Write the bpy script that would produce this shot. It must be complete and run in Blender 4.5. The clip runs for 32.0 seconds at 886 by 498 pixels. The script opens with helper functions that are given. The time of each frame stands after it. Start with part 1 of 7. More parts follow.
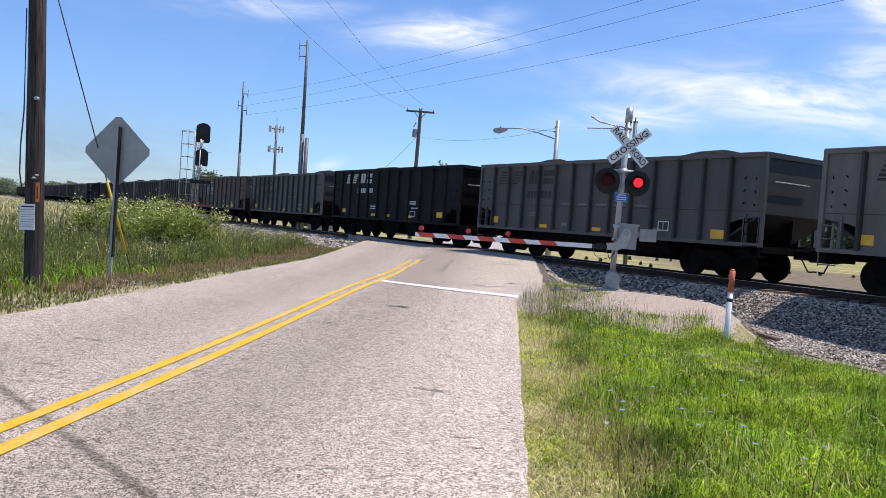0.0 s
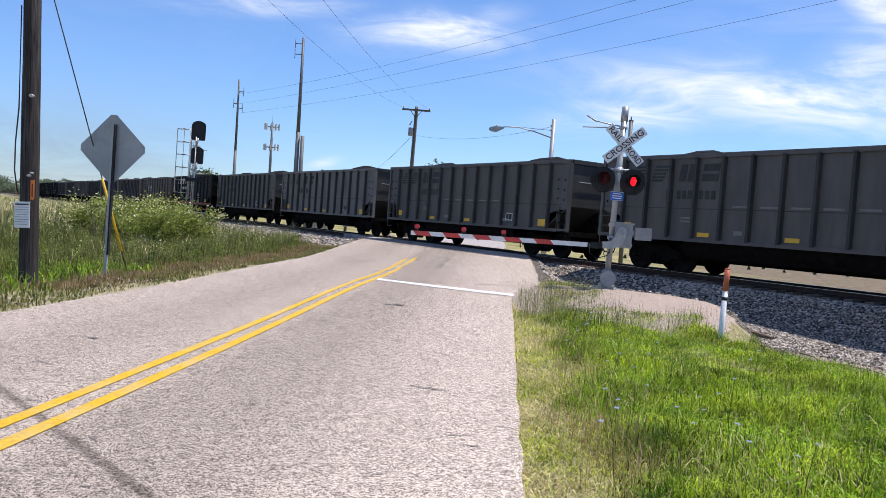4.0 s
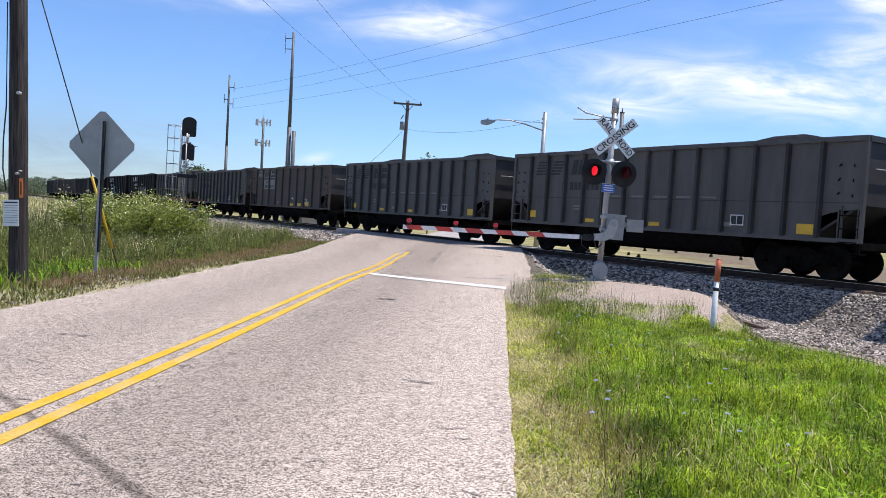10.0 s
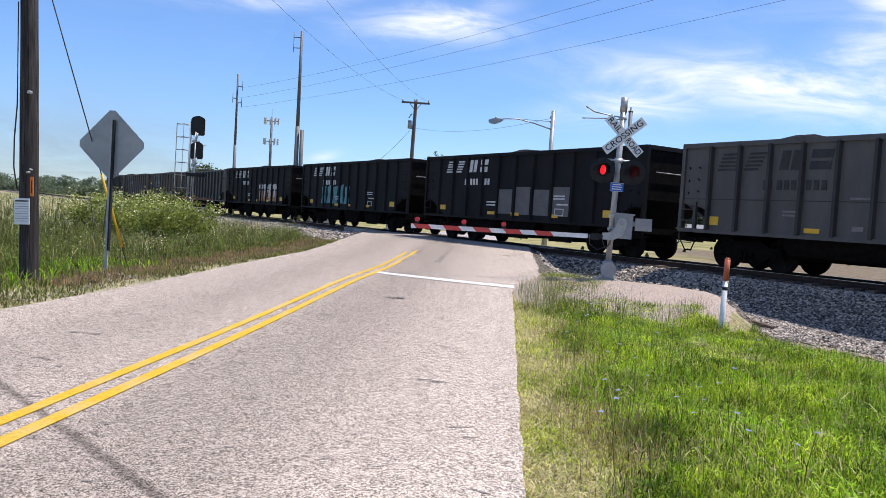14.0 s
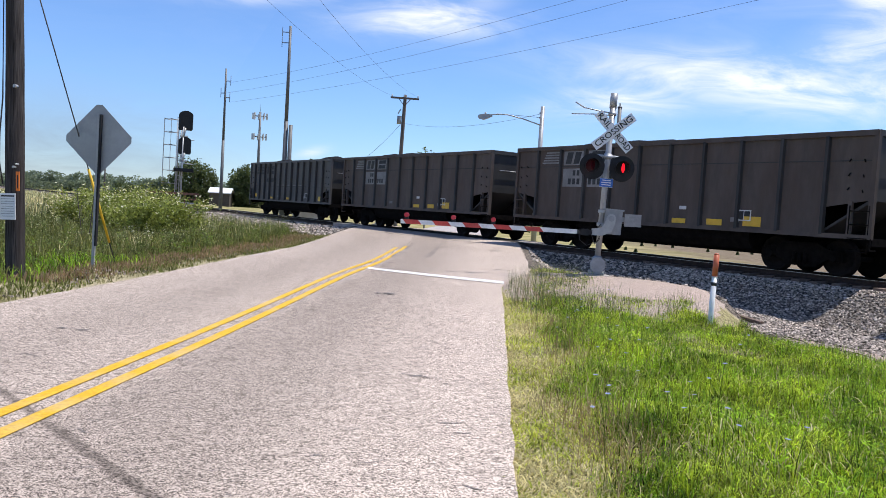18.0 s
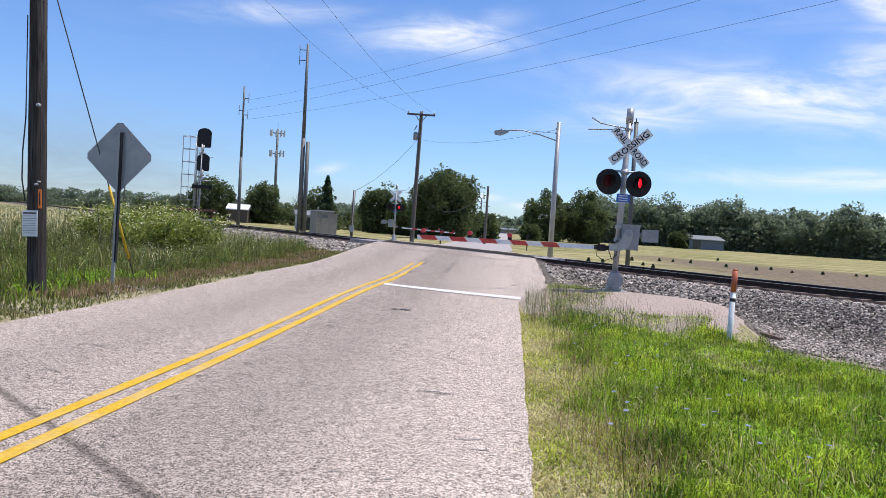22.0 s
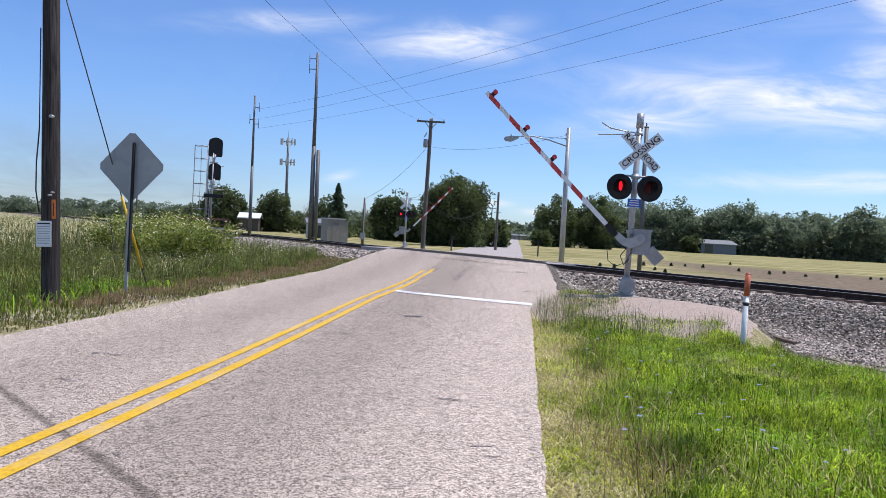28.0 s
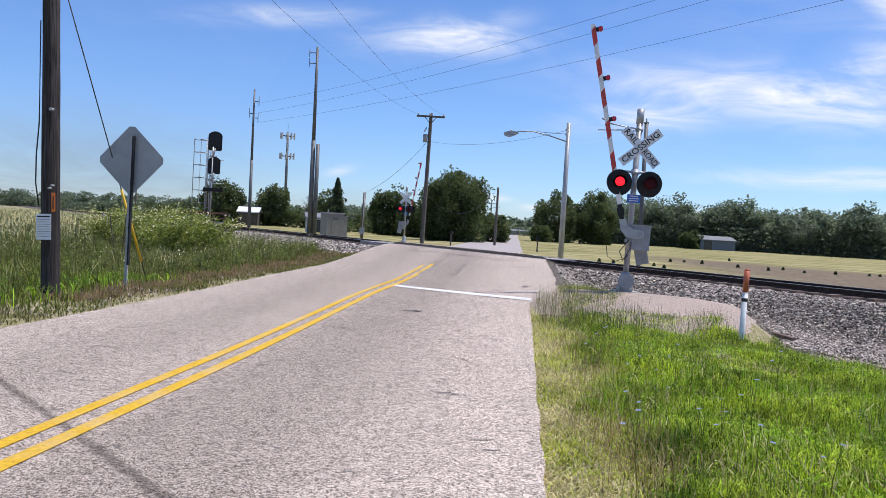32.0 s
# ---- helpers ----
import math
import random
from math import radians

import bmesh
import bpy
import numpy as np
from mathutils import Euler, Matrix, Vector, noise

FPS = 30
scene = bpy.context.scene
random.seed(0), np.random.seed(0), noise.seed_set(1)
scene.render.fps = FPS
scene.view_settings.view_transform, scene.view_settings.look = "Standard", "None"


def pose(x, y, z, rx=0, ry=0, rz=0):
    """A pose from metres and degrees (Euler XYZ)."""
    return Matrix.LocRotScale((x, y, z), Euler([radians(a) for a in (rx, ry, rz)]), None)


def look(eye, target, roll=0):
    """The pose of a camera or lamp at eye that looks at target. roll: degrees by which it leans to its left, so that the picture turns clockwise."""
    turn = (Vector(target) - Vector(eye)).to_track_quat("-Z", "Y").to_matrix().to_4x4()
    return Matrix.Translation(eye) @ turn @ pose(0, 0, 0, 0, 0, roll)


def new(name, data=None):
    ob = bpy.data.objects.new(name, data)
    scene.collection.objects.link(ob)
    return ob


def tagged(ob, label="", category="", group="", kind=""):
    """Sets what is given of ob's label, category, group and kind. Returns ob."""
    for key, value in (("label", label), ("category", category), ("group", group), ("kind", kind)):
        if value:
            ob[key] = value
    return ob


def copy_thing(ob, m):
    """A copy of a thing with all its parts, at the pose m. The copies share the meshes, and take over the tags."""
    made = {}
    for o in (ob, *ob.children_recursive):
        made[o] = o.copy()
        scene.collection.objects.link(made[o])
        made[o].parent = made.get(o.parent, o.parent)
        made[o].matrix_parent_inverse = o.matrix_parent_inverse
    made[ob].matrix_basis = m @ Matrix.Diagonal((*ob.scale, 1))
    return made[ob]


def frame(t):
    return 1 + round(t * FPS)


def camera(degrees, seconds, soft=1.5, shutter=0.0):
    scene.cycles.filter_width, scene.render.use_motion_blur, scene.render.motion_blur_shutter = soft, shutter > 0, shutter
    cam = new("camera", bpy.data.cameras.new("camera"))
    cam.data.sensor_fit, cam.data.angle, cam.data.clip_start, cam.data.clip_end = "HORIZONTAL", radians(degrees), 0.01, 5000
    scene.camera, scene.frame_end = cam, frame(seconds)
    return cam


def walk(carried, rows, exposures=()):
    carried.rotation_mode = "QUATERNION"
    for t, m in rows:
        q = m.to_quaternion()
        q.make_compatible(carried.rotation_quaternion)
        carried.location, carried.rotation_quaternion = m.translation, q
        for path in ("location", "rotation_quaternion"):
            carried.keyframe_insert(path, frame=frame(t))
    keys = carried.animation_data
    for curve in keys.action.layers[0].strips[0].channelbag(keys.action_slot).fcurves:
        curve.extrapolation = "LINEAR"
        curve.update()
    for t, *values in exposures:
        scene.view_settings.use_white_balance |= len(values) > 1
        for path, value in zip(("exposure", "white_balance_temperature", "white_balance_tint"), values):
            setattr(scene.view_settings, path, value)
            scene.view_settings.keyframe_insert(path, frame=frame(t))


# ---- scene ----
EXPOSURE, SKY = 0.50, 0.078


def bearing(yaw, el):
    return (math.sin(radians(yaw)) * math.cos(radians(el)), math.cos(radians(yaw)) * math.cos(radians(el)), math.sin(radians(el)))


# soft patches of high cloud: direction, width, height, tilt, strength
CLOUDS = [
    ((bearing(-5.5, 13.4), 0.085, 0.020, 0.06), 1.25),
    ((bearing(-1.5, 14.6), 0.035, 0.012, 0.2), 1.0),
    ((bearing(19.0, 9.8), 0.20, 0.030, -0.10), 1.15),
    ((bearing(26.0, 12.5), 0.10, 0.035, 0.2), 1.2),
    ((bearing(22.0, 17.0), 0.10, 0.020, -0.75), 1.1),
    ((bearing(9.0, 8.5), 0.10, 0.022, 0.1), 0.7),
    ((bearing(22.0, 4.6), 0.14, 0.011, 0.0), 1.0),
    ((bearing(-2.5, 2.3), 0.030, 0.0050, 0.0), 1.3),
    ((bearing(2.0, 1.8), 0.030, 0.0050, 0.0), 1.3),
    ((bearing(13.0, 1.9), 0.040, 0.0060, 0.0), 1.3),
    ((bearing(26.0, 2.2), 0.040, 0.0060, 0.0), 1.2),
    ((bearing(-13.0, 3.6), 0.018, 0.0060, 0.3), 0.9),
    ((bearing(-17.0, 14.0), 0.10, 0.012, 0.1), 0.5),
    ((bearing(60.0, 25.0), 0.5, 0.2, 0.2), 0.6),
    ((bearing(-100.0, 30.0), 0.6, 0.2, 0.2), 0.5),
    ((bearing(160.0, 35.0), 0.6, 0.25, 0.2), 0.5),
]

# the hand-held camera: seconds, place in metres, turn in degrees
cam = camera(58.50, 32.0, soft=0.8)
PATH = [
    (0, 0.001, 0.004, 1.632, 88.19, -4.13, 4.43),
    (0.5, 0.002, 0.003, 1.636, 88.12, -4.09, 4.43),
    (1, -0.002, 0.002, 1.634, 88.11, -4.01, 4.38),
    (1.5, 0.003, 0.003, 1.633, 88.14, -3.95, 4.36),
    (2, 0.006, -0.010, 1.635, 88.17, -3.95, 4.33),
    (2.5, 0.006, -0.015, 1.636, 88.17, -3.96, 4.26),
    (3, 0.007, -0.009, 1.636, 88.14, -4.07, 4.19),
    (3.5, 0.004, -0.009, 1.632, 88.11, -4.18, 4.17),
    (5.5, 0.002, -0.011, 1.634, 87.99, -4.33, 4.00),
    (6, 0.001, -0.006, 1.634, 87.88, -4.33, 3.92),
    (6.5, -0.003, 0.000, 1.635, 87.73, -4.29, 3.83),
    (7, 0.003, -0.000, 1.630, 87.60, -4.15, 3.79),
    (7.5, 0.007, 0.002, 1.638, 87.47, -4.05, 3.74),
    (8, 0.010, 0.008, 1.632, 87.41, -3.90, 3.70),
    (8.5, 0.017, 0.000, 1.631, 87.39, -3.76, 3.66),
    (9, 0.017, -0.000, 1.629, 87.46, -3.74, 3.59),
    (9.5, 0.020, -0.005, 1.628, 87.56, -3.67, 3.57),
    (10, 0.028, 0.000, 1.631, 87.69, -3.61, 3.61),
    (10.5, 0.029, -0.019, 1.631, 87.78, -3.56, 3.65),
    (11, 0.029, -0.010, 1.629, 87.80, -3.55, 3.72),
    (11.5, 0.033, -0.017, 1.630, 87.75, -3.49, 3.81),
    (12, 0.027, -0.009, 1.629, 87.64, -3.51, 3.95),
    (12.5, 0.029, -0.013, 1.628, 87.55, -3.54, 4.10),
    (13, 0.026, -0.012, 1.628, 87.50, -3.57, 4.22),
    (13.5, 0.022, -0.016, 1.631, 87.52, -3.63, 4.24),
    (14, 0.019, -0.011, 1.631, 87.57, -3.67, 4.17),
    (14.5, 0.017, -0.009, 1.632, 87.62, -3.67, 4.05),
    (16.5, 0.014, 0.004, 1.630, 87.46, -3.53, 3.69),
    (17, 0.010, 0.014, 1.631, 87.36, -3.63, 3.61),
    (17.5, 0.010, 0.014, 1.632, 87.29, -3.67, 3.51),
    (18, 0.004, 0.012, 1.626, 87.31, -3.72, 3.38),
    (18.5, 0.006, 0.001, 1.628, 87.39, -3.76, 3.32),
    (19, 0.014, -0.002, 1.631, 87.53, -3.71, 3.36),
    (19.5, 0.018, -0.006, 1.631, 87.70, -3.68, 3.48),
    (20, 0.016, -0.008, 1.630, 87.85, -3.67, 3.67),
    (20.5, 0.013, -0.007, 1.631, 88.00, -3.66, 3.87),
    (21, 0.012, -0.012, 1.627, 88.15, -3.67, 4.13),
    (21.5, -0.000, 0.002, 1.629, 88.26, -3.65, 4.32),
    (22, -0.001, -0.001, 1.630, 88.37, -3.59, 4.56),
    (22.5, 0.003, -0.016, 1.628, 88.46, -3.40, 4.81),
    (23, -0.002, 0.002, 1.629, 88.53, -3.20, 5.02),
    (23.5, 0.000, 0.005, 1.629, 88.57, -3.03, 5.21),
    (24, -0.001, -0.001, 1.623, 88.61, -2.96, 5.36),
    (24.5, -0.003, 0.002, 1.621, 88.62, -2.94, 5.53),
    (25, 0.003, -0.012, 1.626, 88.64, -2.96, 5.67),
    (25.5, -0.000, -0.008, 1.627, 88.66, -2.96, 5.78),
    (27.5, -0.005, -0.011, 1.626, 88.79, -2.99, 5.48),
    (28, -0.003, -0.005, 1.628, 88.81, -3.05, 5.34),
    (28.5, -0.002, -0.006, 1.629, 88.85, -3.11, 5.19),
    (29, 0.001, 0.007, 1.627, 88.89, -3.13, 5.13),
    (29.5, -0.005, 0.001, 1.625, 88.91, -3.19, 5.14),
    (30, 0.001, -0.004, 1.629, 88.87, -3.14, 5.26),
    (30.5, 0.001, -0.006, 1.625, 88.79, -3.14, 5.37),
    (31, -0.001, -0.007, 1.631, 88.68, -3.24, 5.41),
    (31.5, -0.005, -0.010, 1.622, 88.58, -3.26, 5.37),
    (32, -0.007, -0.020, 1.623, 88.45, -3.30, 5.29),
]
walk(cam, [(t, pose(x, y, z, rx, ry, rz)) for t, x, y, z, rx, ry, rz in PATH], exposures=[(0, EXPOSURE + 0.08, 6500, 10), (12, EXPOSURE + 0.14, 6500, 10), (18.5, EXPOSURE + 0.12, 6500, 10), (21.5, EXPOSURE, 6400, 11), (24.5, EXPOSURE - 0.02, 6350, 11), (28, EXPOSURE - 0.06, 6300, 12), (32, EXPOSURE - 0.08, 6300, 12)])

# ---- light ----
SUN_AZ = radians(73.0)      # from +y towards +x
SUN_EL = radians(68.0)
sun = new("sun", bpy.data.lights.new("sun", "SUN"))
sun.data.energy, sun.data.angle, sun.data.color = 3.7, radians(0.5), (1.0, 0.95, 0.89)
sun.matrix_world = look((0, 0, 0), (-math.sin(SUN_AZ) * math.cos(SUN_EL), -math.cos(SUN_AZ) * math.cos(SUN_EL), -math.sin(SUN_EL)))

world = bpy.data.worlds.new("sky")
scene.world = world
world.use_nodes = True
wn, wl = world.node_tree.nodes, world.node_tree.links
wn.clear()
sky = wn.new("ShaderNodeTexSky")
sky.sky_type, sky.sun_disc = "NISHITA", False
sky.sun_elevation, sky.sun_rotation = SUN_EL, SUN_AZ
sky.air_density, sky.dust_density, sky.ozone_density = 1.0, 0.05, 3.5
way = wn.new("ShaderNodeTexCoord")


def wmath(op, a, b=None, c=None):
    n = wn.new("ShaderNodeMath")
    n.operation = op
    for i, v in enumerate((a, b, c)):
        if v is None:
            continue
        if isinstance(v, (int, float)):
            n.inputs[i].default_value = v
        else:
            wl.new(v, n.inputs[i])
    return n.outputs[0]


def cloud_patch(direction, across, up, turn=0.0):
    """A soft oval patch of the sky round a direction, as a factor from 0 to 1."""
    d = Vector(direction).normalized()
    e = d.cross(Vector((0, 0, 1))).normalized()
    f = e.cross(d).normalized()
    e, f = e * math.cos(turn) + f * math.sin(turn), f * math.cos(turn) - e * math.sin(turn)
    sums = []
    for axis, size in ((e, across), (f, up)):
        n = wn.new("ShaderNodeVectorMath")
        n.operation = "DOT_PRODUCT"
        wl.new(way.outputs["Generated"], n.inputs[0])
        n.inputs[1].default_value = axis
        sums.append(wmath("POWER", wmath("ABSOLUTE", wmath("DIVIDE", n.outputs["Value"], size)), 2.0))
    near = wn.new("ShaderNodeVectorMath")
    near.operation = "DOT_PRODUCT"
    wl.new(way.outputs["Generated"], near.inputs[0])
    near.inputs[1].default_value = d
    front = wmath("GREATER_THAN", near.outputs["Value"], 0.2)
    return wmath("MULTIPLY", wmath("EXPONENT", wmath("MULTIPLY", wmath("ADD", sums[0], sums[1]), -1.0)), front)


stretch = wn.new("ShaderNodeMapping")
wl.new(way.outputs["Generated"], stretch.inputs["Vector"])
stretch.inputs["Rotation"].default_value = (0.1, -0.25, 0.1)
stretch.inputs["Scale"].default_value = (3.2, 3.0, 11.0)
wisps = wn.new("ShaderNodeTexNoise")
wisps.inputs["Scale"].default_value, wisps.inputs["Detail"].default_value = 2.1, 9.0
wisps.inputs["Roughness"].default_value, wisps.inputs["Distortion"].default_value = 0.62, 1.2
wl.new(stretch.outputs["Vector"], wisps.inputs["Vector"])
patches = None
for spec, amount in CLOUDS:
    f = wmath("MULTIPLY", cloud_patch(*spec), amount)
    patches = f if patches is None else wmath("MAXIMUM", patches, f)
thick = wn.new("ShaderNodeMapRange")
thick.inputs["From Min"].default_value, thick.inputs["From Max"].default_value = 0.38, 0.68
wl.new(wisps.outputs["Fac"], thick.inputs["Value"])
veil = wmath("MULTIPLY", wmath("ADD", wmath("MULTIPLY", thick.outputs["Result"], 0.85), 0.22), patches)
blend = wn.new("ShaderNodeMix")
blend.data_type = "RGBA"
wl.new(veil, blend.inputs["Factor"])
clear = wn.new("ShaderNodeVectorMath")
clear.operation = "MULTIPLY"
clear.inputs[1].default_value = (0.87, 1.075, 1.43)
wl.new(sky.outputs["Color"], clear.inputs[0])
wl.new(clear.outputs["Vector"], blend.inputs["A"])
blend.inputs["B"].default_value = (9.6, 9.7, 9.9, 1)
dust = wmath("MULTIPLY", wmath("MAXIMUM", wmath("MULTIPLY", cloud_patch(bearing(-30.0, 2.0), 0.22, 0.075), 0.62), wmath("MULTIPLY", cloud_patch(bearing(-16.0, 0.5), 0.30, 0.035), 0.35)), wmath("ADD", 0.55, wmath("MULTIPLY", thick.outputs["Result"], 0.45)))
hazy = wn.new("ShaderNodeMix")
hazy.data_type = "RGBA"
wl.new(dust, hazy.inputs["Factor"])
wl.new(blend.outputs["Result"], hazy.inputs["A"])
hazy.inputs["B"].default_value = (2.5, 2.8, 3.4, 1)
back = wn.new("ShaderNodeBackground")
back.inputs["Strength"].default_value = SKY
wl.new(hazy.outputs["Result"], back.inputs["Color"])
wl.new(back.outputs[0], wn.new("ShaderNodeOutputWorld").inputs[0])


# ---- materials ----
def mat(name, dark, light, scale=6.0, rough=0.7, metal=0.0, bump=0.0, fine=0.0, stain=None, stain_scale=0.7, stain_amount=0.5,
        stretch=(1, 1, 1), own=0.0, island=0.0, glow=None, see=0.0, spec=0.5, stain_low=0.45, leaf=0.0, contrast=0.18, tint=(1.5, 1.35, 0.7)):
    """A painted, worn or grown surface: two tones in noise, larger stains, fine relief; own and island vary it from piece to piece."""
    m = bpy.data.materials.new(name)
    m.use_nodes = True
    n, l = m.node_tree.nodes, m.node_tree.links
    b = n["Principled BSDF"]
    b.inputs["Metallic"].default_value, b.inputs["Specular IOR Level"].default_value = metal, spec
    co = n.new("ShaderNodeTexCoord")
    mp = n.new("ShaderNodeMapping")
    mp.inputs["Scale"].default_value = stretch
    l.new(co.outputs["Object"], mp.inputs["Vector"])
    no = n.new("ShaderNodeTexNoise")
    no.inputs["Scale"].default_value, no.inputs["Detail"].default_value, no.inputs["Roughness"].default_value = scale, 6.0, 0.65
    l.new(mp.outputs["Vector"], no.inputs["Vector"])
    ra = n.new("ShaderNodeValToRGB")
    ra.color_ramp.elements[0].position, ra.color_ramp.elements[1].position = 0.5 - contrast, 0.5 + contrast
    ra.color_ramp.elements[0].color, ra.color_ramp.elements[1].color = (*dark, 1), (*light, 1)
    l.new(no.outputs["Fac"], ra.inputs["Fac"])
    col = ra.outputs["Color"]
    if stain:
        sn = n.new("ShaderNodeTexNoise")
        sn.inputs["Scale"].default_value, sn.inputs["Detail"].default_value = stain_scale, 5.0
        l.new(mp.outputs["Vector"], sn.inputs["Vector"])
        mr = n.new("ShaderNodeMapRange")
        mr.inputs["From Min"].default_value, mr.inputs["From Max"].default_value = stain_low, stain_low + 0.25
        mr.inputs["To Max"].default_value = stain_amount
        l.new(sn.outputs["Fac"], mr.inputs["Value"])
        mx = n.new("ShaderNodeMix")
        mx.data_type = "RGBA"
        l.new(mr.outputs["Result"], mx.inputs["Factor"])
        l.new(col, mx.inputs["A"])
        mx.inputs["B"].default_value = (*stain, 1)
        col = mx.outputs["Result"]
    for amount, node, socket in ((own, "ShaderNodeObjectInfo", "Random"), (island, "ShaderNodeNewGeometry", "Random Per Island")):
        if amount:
            oi = n.new(node)
            mr = n.new("ShaderNodeMapRange")
            mr.inputs["To Min"].default_value, mr.inputs["To Max"].default_value = 1 - amount, 1 + amount
            l.new(oi.outputs[socket], mr.inputs["Value"])
            vm = n.new("ShaderNodeVectorMath")
            vm.operation = "SCALE"
            l.new(col, vm.inputs[0])
            l.new(mr.outputs["Result"], vm.inputs["Scale"])
            col = vm.outputs["Vector"]
    l.new(col, b.inputs["Base Color"])
    rr = n.new("ShaderNodeMapRange")
    rr.inputs["To Min"].default_value, rr.inputs["To Max"].default_value = max(0.02, rough - 0.1), min(1.0, rough + 0.1)
    l.new(no.outputs["Fac"], rr.inputs["Value"])
    l.new(rr.outputs["Result"], b.inputs["Roughness"])
    if bump:
        bn = n.new("ShaderNodeTexNoise")
        bn.inputs["Scale"].default_value, bn.inputs["Detail"].default_value = fine or scale * 4, 4.0
        l.new(mp.outputs["Vector"], bn.inputs["Vector"])
        bu = n.new("ShaderNodeBump")
        bu.inputs["Strength"].default_value, bu.inputs["Distance"].default_value = min(1.0, bump), 0.01 if bump <= 1 else 0.01 * bump
        l.new(bn.outputs["Fac"], bu.inputs["Height"])
        l.new(bu.outputs["Normal"], b.inputs["Normal"])
    if glow:
        b.inputs["Emission Color"].default_value, b.inputs["Emission Strength"].default_value = (*glow[:3], 1), glow[3]
    if leaf:
        b.inputs["Specular IOR Level"].default_value = 0.12
        tr = n.new("ShaderNodeBsdfTranslucent")
        warm = n.new("ShaderNodeVectorMath")
        warm.operation = "MULTIPLY"
        warm.inputs[1].default_value = tint
        l.new(col, warm.inputs[0])
        l.new(warm.outputs["Vector"], tr.inputs["Color"])
        ms = n.new("ShaderNodeMixShader")
        ms.inputs[0].default_value = leaf
        l.new(b.outputs[0], ms.inputs[1])
        l.new(tr.outputs[0], ms.inputs[2])
        l.new(ms.outputs[0], n["Material Output"].inputs["Surface"])
    if see:
        b.inputs["Transmission Weight"].default_value = see
    return m


def chips(m, sizes):
    """Mixes the random tones of small stones into a material's base colour: cells to the metre, share of dark ones, dark and pale factor."""
    n, l = m.node_tree.nodes, m.node_tree.links
    b = n["Principled BSDF"]
    col = b.inputs["Base Color"].links[0].from_socket
    co = n.new("ShaderNodeTexCoord")
    for scale, share, lo, hi in sizes:
        vo = n.new("ShaderNodeTexVoronoi")
        vo.inputs["Scale"].default_value = scale
        l.new(co.outputs["Object"], vo.inputs["Vector"])
        bw = n.new("ShaderNodeSeparateColor")
        l.new(vo.outputs["Color"], bw.inputs[0])
        mr = n.new("ShaderNodeMapRange")
        mr.interpolation_type = "SMOOTHSTEP"
        mr.inputs["From Min"].default_value, mr.inputs["From Max"].default_value = share - 0.18, share + 0.22
        mr.inputs["To Min"].default_value, mr.inputs["To Max"].default_value = lo, hi
        l.new(bw.outputs[0], mr.inputs["Value"])
        vm = n.new("ShaderNodeVectorMath")
        vm.operation = "SCALE"
        l.new(col, vm.inputs[0])
        l.new(mr.outputs["Result"], vm.inputs["Scale"])
        col = vm.outputs["Vector"]
    l.new(col, b.inputs["Base Color"])
    return m


